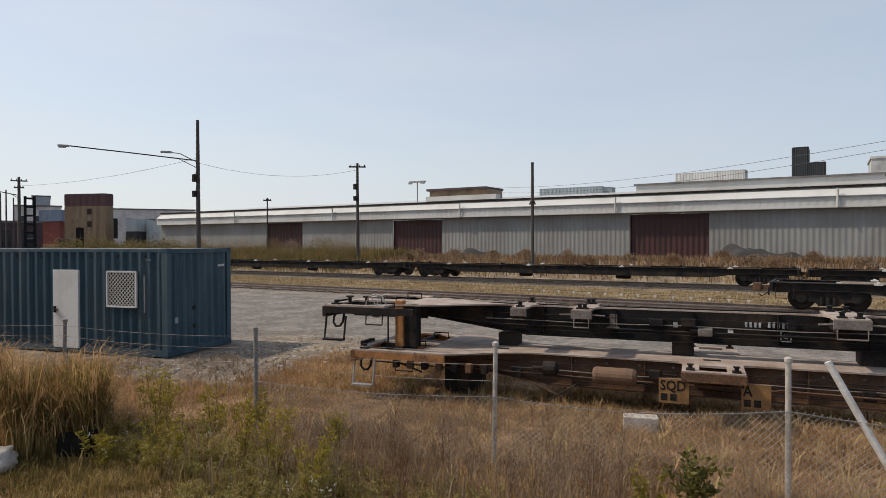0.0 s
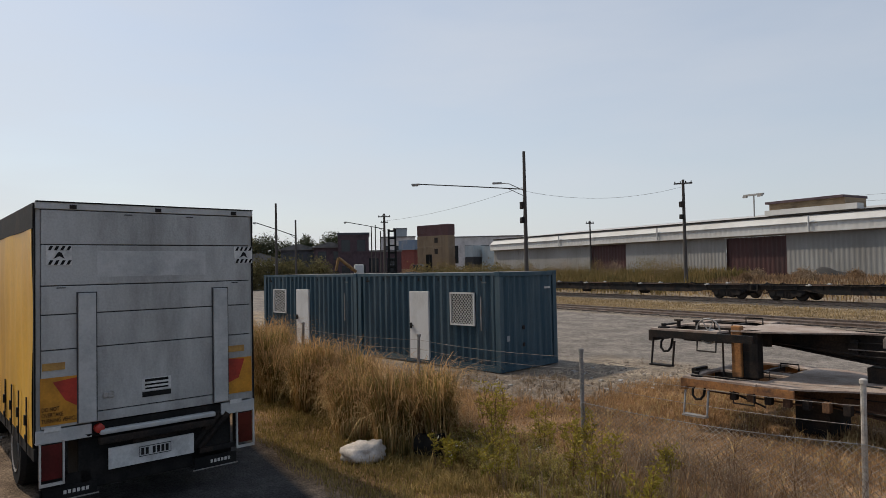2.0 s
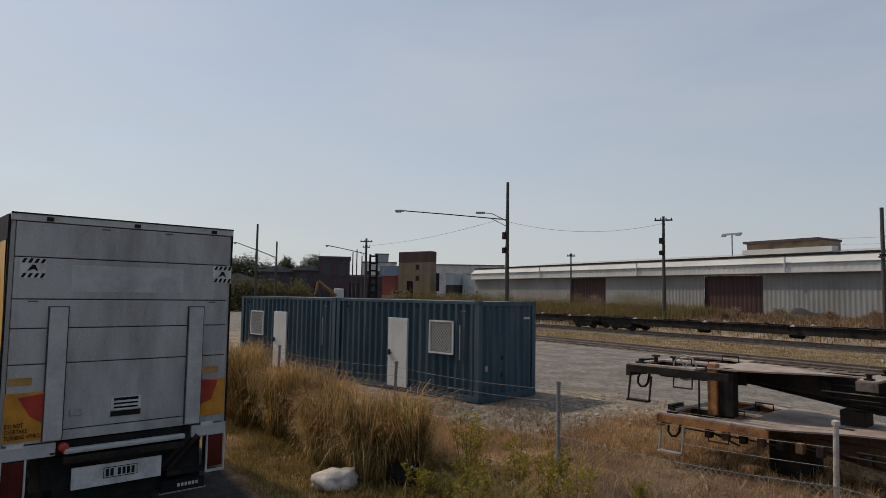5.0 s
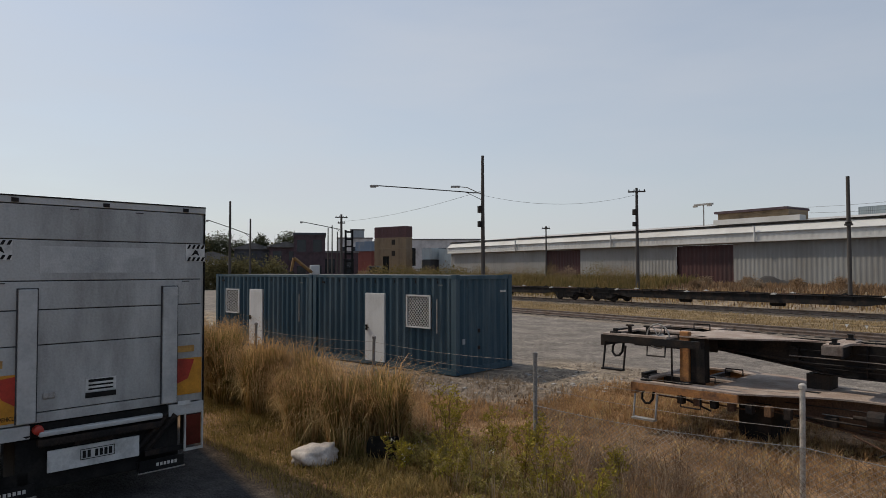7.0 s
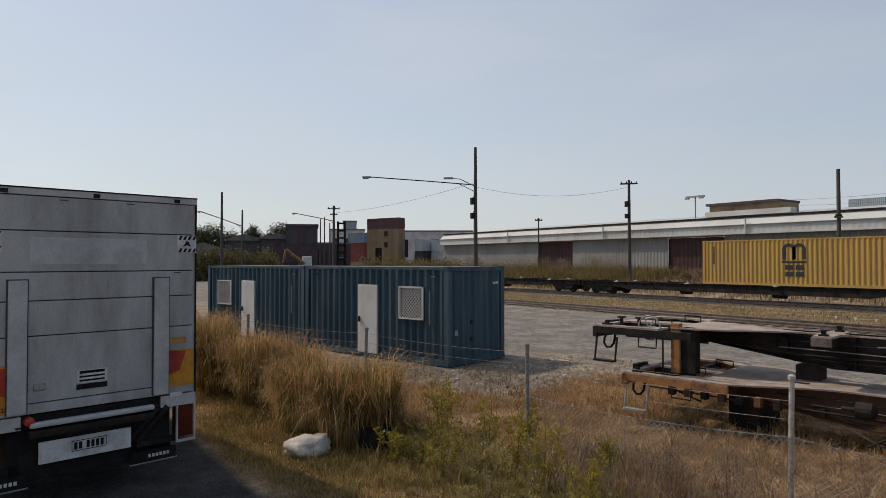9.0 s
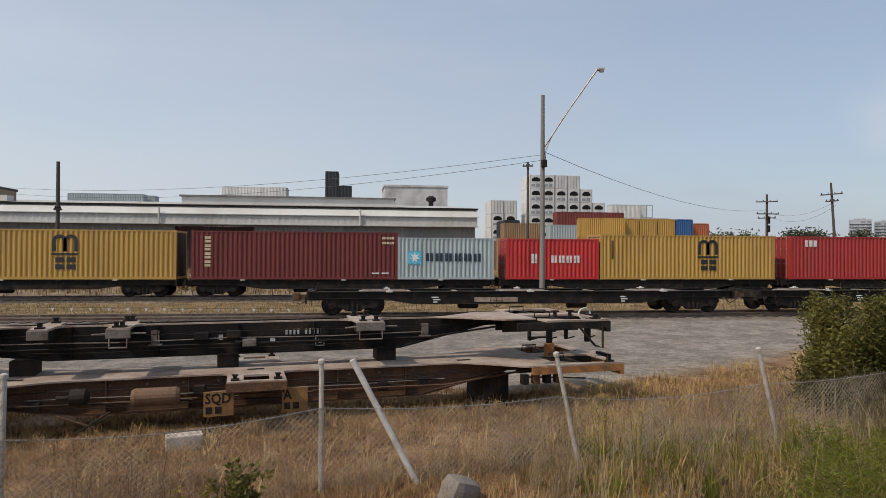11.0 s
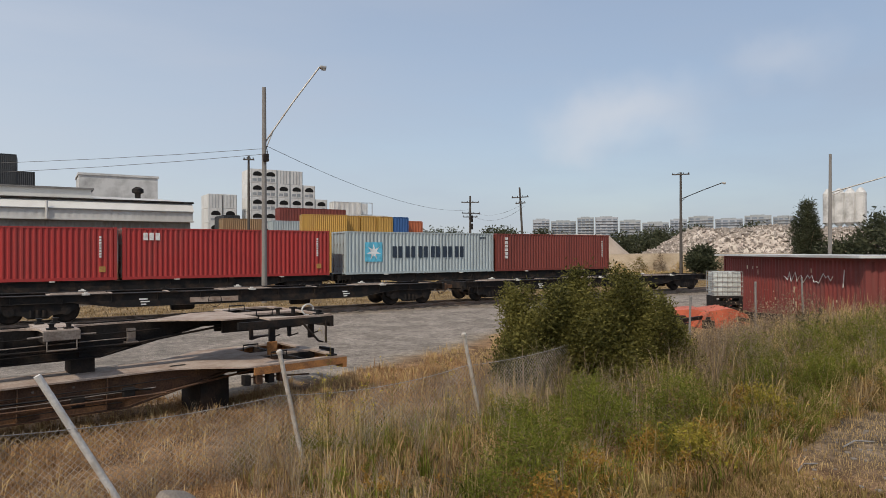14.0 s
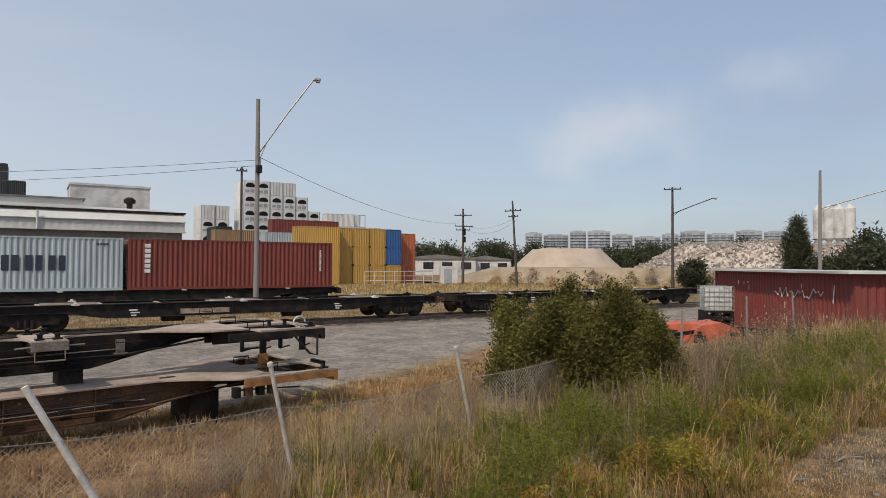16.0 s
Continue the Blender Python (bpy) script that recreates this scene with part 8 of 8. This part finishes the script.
def rubble():
    rng = np.random.default_rng(3)
    g = Geo()
    m = Matrix.Translation((rub.x, rub.y, 0)) @ pose(0, 0, 0, 0, 0, -59)
    for i in range(9500):
        u, v = rng.uniform(-1, 1), rng.uniform(-1, 0.3)
        d = math.hypot(u, v)
        if d > 0.98:
            continue
        z = 6.0 * min(0.5, 1 - d) / 0.5 + 1.2 * noise.noise(Vector((u * 4 + rub.x, v * 4, 1.0))) + rng.uniform(-0.25, 0.3)
        s = rng.uniform(0.08, 0.17) if rng.random() < 0.75 else rng.uniform(0.16, 0.36)
        r = m @ pose(u * 24, v * 14, z, *rng.uniform(0, 360, 3))
        g.box(-s, -s * rng.uniform(0.4, 1), -s * 0.4, s, s * rng.uniform(0.4, 1), s * 0.4, r)
    solid("rubble", g, M_RUB, "broken concrete and brick lumps on the heap", "rubble", kind="stuff")


rubble()
for x, rx, h in ((-31, 5, 1.7), (-26, 4, 1.4), (-6.0, 6, 2.1), (-18.5, 4, 1.4), (2, 4, 1.3), (-3.0, 4, 1.5)):
    heap("soil_mound", "dark soil heap before the warehouse wall", Vector((x, 57.8, 0)), rx, 2.4, h, M_SOIL, 0.8, 0.4, 0, 40)


# wall colour greyed and blued to carry the distance haze
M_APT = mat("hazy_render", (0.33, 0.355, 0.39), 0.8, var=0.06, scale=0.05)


# window colour lifted well above dark glass for the same haze
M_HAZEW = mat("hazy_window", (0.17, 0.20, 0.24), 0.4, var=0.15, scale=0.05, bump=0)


def apartments():
    rng = random.Random(4)
    az = -40.0
    while az > -59.5:
        w = rng.uniform(1.3, 2.4)
        d = 640 + rng.uniform(-20, 40)
        h = EYE + d * math.tan(radians(2.95 - rng.uniform(0, 0.35) - (0.25 if -50 < az < -46 else 0)))
        width = 2 * d * math.tan(radians(w / 2)) * 0.94
        b = thing("apartment_block", "distant pale apartment block with banded balconies", "building", Matrix.Translation(polar(az - w / 2, d)) @ pose(0, 0, 0, 0, 0, az - w / 2), "skyline")
        white = rng.random() < 0.6
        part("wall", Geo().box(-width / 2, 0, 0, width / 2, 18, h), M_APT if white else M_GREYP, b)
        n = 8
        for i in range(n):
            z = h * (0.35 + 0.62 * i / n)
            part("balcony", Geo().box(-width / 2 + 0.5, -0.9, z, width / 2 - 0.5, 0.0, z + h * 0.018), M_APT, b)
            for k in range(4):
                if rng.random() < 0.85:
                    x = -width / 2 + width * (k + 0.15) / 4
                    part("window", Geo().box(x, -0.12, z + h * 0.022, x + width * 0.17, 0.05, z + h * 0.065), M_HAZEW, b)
        part("roof", Geo().box(-width / 2 * 0.6, 3, h, width / 2 * 0.5, 12, h + 1.0), M_GREYP, b)
        az -= w


apartments()


for i in range(16):
    q = polar(-37.5 - i * 1.65, 82 + 4 * (i % 3))
    shrub("scrub_bush", "low dry scrub before the earth bank", (q.x, q.y, 0), 1.3 + 0.5 * (i % 3), 1.2, 50, 18, 0.22, (G_DRY, G_FAR, G_STEM)[i % 3], 760 + i, "bank scrub", 0.3, 4, low=0.3)


def silos():
    s = thing("silo_group", "pale concrete silos on a raised steel base", "silo", Matrix.Translation(polar(-64.3, 190)) @ pose(0, 0, 0, 0, 0, -64))
    for i in range(4):
        for k in range(2):
            x = -4.2 + i * 2.3
            part("silo", Geo().lathe((x, 1 + k * 2.6, 0), [(0.3, 8.6), (1.25, 9.8), (1.25, 17.2), (0.5, 18.4), (0.1, 18.5)], "z", 16), M_PALE, s)
    part("platform", Geo().box(-5.6, -0.4, 7.6, 4.2, 5, 8.6), M_GREYP, s)
    for i in range(5):
        part("leg", Geo().box(-5.4 + i * 2.3, 0, 0, -5.1 + i * 2.3, 0.4, 7.6), M_GREYP, s)
    part("conveyor", Geo().tube((-10, 2, 3), (-4, 2, 9.5), 0.5), M_GREYP, s)


silos()
building("shed", polar(-72.2, 90), 14, 10, 7.2, M_RENDER, M_ROOFT, "tan shed with dark roof", 1, 2, -72)
building("house", polar(-32.3, 170), 20, 10, 4.2, M_PALE, M_ROOFT, "low pale sheds far beyond the yard", 1, 4, -32, 1.2)
building("house", polar(-36.5, 175), 14, 10, 4.0, M_PALE, M_ROOFT, "low pale shed far beyond the yard", 1, 3, -36, 1.2)
cab2 = thing("site_cabin", "small white framed cabin beside the containers", "cabin", pose(48.5, 76.0, 0, 0, 0, -28))
part("body", Geo().box(0, 0, 0, 2.4, 2.0, 2.5), M_PALE, cab2)
part("door", Geo().box(0.5, -0.04, 0.1, 1.6, 0.02, 2.1), M_GREYP, cab2)
rack = thing("yard_rack", "pale steel tube rack in front of yellow containers", "rack", pose(36.0, 74.5, 0, 0, 0, -5))
for i in range(8):
    part("upright", Geo().tube((i * 1.4, 0, 0), (i * 1.4, 0, 1.8), 0.05), M_PALE, rack)
for z in (0.6, 1.2, 1.8):
    part("rail_bar", Geo().tube((0, 0, z), (9.8, 0, z), 0.05), M_PALE, rack)

# ---- red shed, tank and clutter on the right ----
M_SHED = mat("red_shed_paint", (0.20, 0.034, 0.028), 0.7, var=0.15, scale=1.4, second=(0.13, 0.04, 0.034), amount=0.5, streak=0.3)
A, B = Vector((29.0, 19.8, 0)), Vector((21.8, 10.0, 0))
turn = math.degrees(math.atan2(B.y - A.y, B.x - A.x))
sh = container(12.19, 2.5, M_SHED, "red shed made from a container, scrawled with white paint", Matrix.Translation(A) @ pose(0, 0, 0, 0, 0, turn), name="red_shed")
part("roof_sheet", Geo().box(-0.3, -0.35, 2.5, 12.5, 3.2, 2.58), M_PALE, sh, "pale sheet roof overhanging the walls")
part("porch", Geo().box(12.0, 0.1, 0, 12.1, 2.5, 2.5), M_SHED, sh)
g = Geo()
rngp = random.Random(9)
pen = [(6.6 + i * 0.16, 1.75 + rngp.uniform(-0.22, 0.22)) for i in range(24)]
g.path([(x, -0.004, z) for x, z in pen], 0.018, 4)
g.path([(10.9, -0.004, 1.5), (11.0, -0.004, 2.1)], 0.018, 4)
part("scrawl", g, M_INKW, sh, "white painted scrawl")
g = Geo()
for i in range(26):
    x, z = rngp.uniform(1, 12), rngp.uniform(0.4, 2.0)
    g.box(x, -0.006, z, x + rngp.uniform(0.03, 0.12), 0.0, z + rngp.uniform(0.04, 0.25))
part("paint_chips", g, M_INKC, sh, "bare chips in the paint")
container(6.06, 2.45, C_MAROON, "dark maroon container behind the red shed", Matrix.Translation((22.6, 7.2, 0)) @ pose(0, 0, 0, 0, 0, -30), far=True)

ib = thing("liquid_tank", "white caged liquid tank on a dark pallet stack", "tank", Matrix.Translation(polar(-55.7, 30)) @ pose(0, 0, 0, 0, 0, -40))
part("bottle", Geo().soft(-0.56, -0.46, 0.85, 0.56, 0.46, 1.86, 0.09), mat("cloudy_plastic", (0.55, 0.58, 0.56), 0.4, var=0.06), ib, "cloudy white plastic tank")
for z in (0.86, 1.05, 1.25, 1.45, 1.65, 1.86):
    part("cage_bar", Geo().path([(-0.6, -0.5, z), (0.6, -0.5, z), (0.6, 0.5, z), (-0.6, 0.5, z), (-0.6, -0.5, z)], 0.014, 5), M_GALV, ib)
for i in range(7):
    for y in (-0.5, 0.5):
        part("cage_bar", Geo().tube((-0.6 + i * 0.2, y, 0.84), (-0.6 + i * 0.2, y, 1.87), 0.014, n=5), M_GALV, ib)
for z in (0.0, 0.28, 0.56):
    part("pallet", Geo().box(-0.6, -0.5, z, 0.6, 0.5, z + 0.06).box(-0.6, -0.5, z + 0.2, 0.6, 0.5, z + 0.27).box(-0.6, -0.5, z + 0.06, -0.45, 0.5, z + 0.2).box(0.45, -0.5, z + 0.06, 0.6, 0.5, z + 0.2).box(-0.08, -0.5, z + 0.06, 0.08, 0.5, z + 0.2), M_DARK, ib)
M_ORNG = mat("orange_plastic", (0.50, 0.115, 0.055), 0.6, var=0.1, scale=1.0)
for k, (az, d, w, h) in enumerate(((-52.8, 26, 2.1, 0.62), (-55.2, 25.5, 1.9, 0.72))):
    q = polar(az, d)
    t = solid("orange_cover", Geo().prism([(-w / 2, 0), (w / 2, 0), (w / 2 - 0.2, h * 0.7), (w * 0.1, h), (-w / 2 + 0.4, h * 0.85)], -0.8, 0.8), M_ORNG, "bright orange folded plastic cover on scrap", "cover", Matrix.Translation(q) @ pose(0, 0, 0, 0, 0, -50 + 14 * k), "orange covers")
for i in range(9):
    q = polar(-50.0 - i * 1.2, 24.5 + (i % 3))
    solid("scrap_beam", Geo().box(-1.2, -0.06, 0.3, 1.2, 0.06, 0.42).box(-1.1, -0.2, 0, -1.0, 0.2, 0.3).box(1.0, -0.2, 0, 1.1, 0.2, 0.3), M_DARK, "dark steel scrap frame in the grass", "scrap", Matrix.Translation(q) @ pose(0, 0, 0, 0, 0, -40 + 17 * i), "scrap")

# ---- small things in the grass ----
def bag():
    bm = bmesh.new()
    bmesh.ops.create_icosphere(bm, subdivisions=4, radius=1)
    for v in bm.verts:
        k = 1 + 0.3 * noise.noise(v.co * 1.7) + 0.22 * abs(noise.noise(v.co * 3.5)) + 0.16 * abs(noise.noise(v.co * 8))
        v.co = Vector((v.co.x * 0.31 * k, v.co.y * 0.24 * k, max(-0.02, v.co.z * 0.17 * k + 0.09)))
    me = bpy.data.meshes.new("plastic_bag")
    bm.to_mesh(me)
    bm.free()
    solid("plastic_bag", me, mat("white_plastic", (0.58, 0.52, 0.46), 0.8, var=0.12, scale=6, second=(0.36, 0.31, 0.27), amount=0.5), "crumpled white plastic bag lying in the grass", "bag", pose(-8.68, 3.78, 0, 0, 0, 58), smooth=True)


bag()
# dark open cylinder on its side at the tussock's foot
solid("dark_cylinder", Geo().lathe((0, 0, 0), [(0.13, -0.2), (0.15, -0.19), (0.165, 0.16), (0.185, 0.17), (0.185, 0.2), (0.15, 0.2), (0.13, -0.15)], "x", 18), M_BLACK, "dark open cylinder lying beside a grass tussock", "tub", pose(-8.25, 4.62, 0.17, 0, 0, 35), smooth=True)
M_BLOCK = mat("block_concrete", (0.50, 0.44, 0.38), 0.9, var=0.25, scale=6, second=(0.18, 0.14, 0.11), amount=0.5)
solid("concrete_block", Geo().soft(-0.24, -0.12, 0, 0.24, 0.12, 0.2, 0.015), M_BLOCK, "pale concrete block in the grass", "block", STACK @ pose(4.95, -0.35, 0.02, 0, 0, 8))
for i in range(60):
    x, y = RNG.uniform(-14, -9.8), RNG.uniform(8.4, 13)
    if x < -12.8 and y > 9.2:
        continue
    s = RNG.uniform(0.015, 0.055)
    solid("stone", Geo().soft(-s, -s * 0.8, -s * 0.3, s, s * 0.8, s * 0.6, s * 0.25), M_CONC, "small pale stone on bare earth", "stone", pose(x, y, ground_z(x, y), 0, 0, RNG.uniform(0, 180)), "stones")

for i in range(120):
    x, y = RNG.uniform(7.5, 14), RNG.uniform(3.4, 5.6)
    s = RNG.uniform(0.01, 0.04)
    solid("stone", Geo().soft(-s, -s * 0.8, -s * 0.3, s, s * 0.8, s * 0.6, s * 0.25), M_STONE, "small grey stone on the gravel", "stone", pose(x, y, ground_z(x, y), 0, 0, RNG.uniform(0, 180)), "stones")
for i, (x, y, a, ln) in enumerate(((8.6, 4.9, 20, 0.9), (9.4, 4.6, -10, 0.6), (10.6, 5.2, 40, 0.7), (7.9, 4.4, 5, 0.5))):
    solid("dry_stick", Geo().path([(0, 0, 0.02), (ln * 0.5, 0.05, 0.06), (ln, -0.02, 0.03)], 0.012, 5), M_WOODP, "pale dry stick lying on the gravel", "stick", pose(x, y, ground_z(x, y), 0, 0, a), "sticks")



for i in range(90):
    x, y = RNG.uniform(-19, -7.5), RNG.uniform(-4.2, -0.6)
    s = RNG.uniform(0.012, 0.045)
    solid("stone", Geo().soft(-s, -s * 0.8, -s * 0.3, s, s * 0.8, s * 0.6, s * 0.25), M_STONE, "small brown stone on the dirt beside a truck", "stone", pose(x, y, ground_z(x, y), 0, 0, RNG.uniform(0, 180)), "stones")


def clods():
    """Lumps of churned earth between the office and the grass."""
    rng = np.random.default_rng(12)
    k = 5200
    x, y = rng.uniform(-14.2, -9.4, k), rng.uniform(7.9, 14.5, k)
    rag = 0.5 * np.sin(x * 1.3 + y)
    keep = (x < -9.8 + rag) & ~((x < -13.2) & (y > 9.4)) & (rng.random(k) < np.clip(1.25 - (y - 8.5) / 7, 0.25, 1))
    x, y = x[keep], y[keep]
    k = len(x)
    s = 0.018 + 0.05 * rng.random(k) ** 3
    z = np.array([ground_z(a, b) for a, b in zip(x, y)])
    base = np.array([(1, 0, 0), (0.2, 1, 0), (-0.9, 0.3, 0), (-0.2, -0.9, 0), (0.1, 0.1, 0.8), (0.5, -0.4, 0.55)])
    co = base[None] * (s[:, None, None] * rng.uniform(0.6, 1.3, (k, 6, 3)))
    a = rng.uniform(0, 6.283, k)
    ca, sa = np.cos(a)[:, None], np.sin(a)[:, None]
    co = np.stack([co[:, :, 0] * ca - co[:, :, 1] * sa + x[:, None], co[:, :, 0] * sa + co[:, :, 1] * ca + y[:, None], co[:, :, 2] + z[:, None] - 0.004], 2)
    m = mat("earth_clod", (0.21, 0.165, 0.125), 0.95, var=0.2, second=(0.10, 0.078, 0.06), per=0.35)
    solid("earth_clods", fast_mesh("earth_clods", co, None, [(0, 1, 4), (1, 2, 4), (2, 3, 4), (3, 5, 4), (3, 0, 5), (0, 4, 5)]), m, "lumps of churned pale earth beside the office", "earth", kind="stuff")


clods()
tufts("dry_grass_field", "sparse dry weeds on the churned earth", 420, 12, -14.5, -9.6, 7.8, 10.5, lambda x, y: ~((x < -13.0) & (y > 9.3)), 0.05, 0.3, 0.004, 0.14, 0.8, G_STEM, 1.8)

# ---- the bird ----
M_BIRDW = mat("white_feathers", (0.5, 0.5, 0.5), 0.8, var=0.1)
M_BIRDK = mat("dark_feathers", (0.03, 0.03, 0.035), 0.8, var=0.1)
BIRD = thing("bird", "white bird with dark wing tips in flight", "bird")
part("body", Geo().lathe((0, 0, 0), [(0.01, -0.22), (0.05, -0.14), (0.075, 0.0), (0.06, 0.1), (0.045, 0.16), (0.05, 0.2), (0.02, 0.26)], "x", 12), M_BIRDW, BIRD, smooth=True)
part("tail", Geo().box(-0.36, -0.06, -0.01, -0.18, 0.06, 0.01), M_BIRDK, BIRD)
part("beak", Geo().tube((0.25, 0, 0), (0.40, 0, -0.05), 0.015, 0.004, 6), M_BIRDK, BIRD)
WINGS = []
for s in (-1, 1):
    w = part("wing", Geo().prism([(-0.12, -0.008), (0.12, -0.008), (0.12, 0.008), (-0.12, 0.008)], 0, s * 0.32), M_BIRDW, BIRD)
    part("wing_tip", Geo().add([(0.12, s * 0.32, 0), (-0.12, s * 0.32, 0), (-0.14, s * 0.55, 0), (-0.02, s * 0.66, 0), (0.06, s * 0.5, 0)], [(0, 1, 2, 3, 4)]), M_BIRDK, w)
    WINGS.append((w, s))


# ---- motion ----
def motions():
    for ob, x, z, y in MOVERS:
        walk(ob, [(t, pose(x - SPEED * (t - 14.0), y, z)) for t in range(-2, 19)])
    # the bird crosses to the left above the yard
    a, b = polar(47.4, 12, EYE + 12 * math.tan(radians(13.54))), polar(52.7, 12, EYE + 12 * math.tan(radians(13.6)))
    v = (b - a) / 0.1
    head = math.degrees(math.atan2(v.y, v.x))
    rows = []
    for i in range(33):
        t = i * 0.5
        p = a + v * (t - 10.3)
        rows.append((t, pose(p.x, p.y, p.z, 0, 0, head)))
    walk(BIRD, rows)
    for w, s in WINGS:
        walk(w, [(i * 0.2, pose(0, 0, 0.02, s * (38 if i % 2 else -30), 0, 0)) for i in range(81)])


motions()
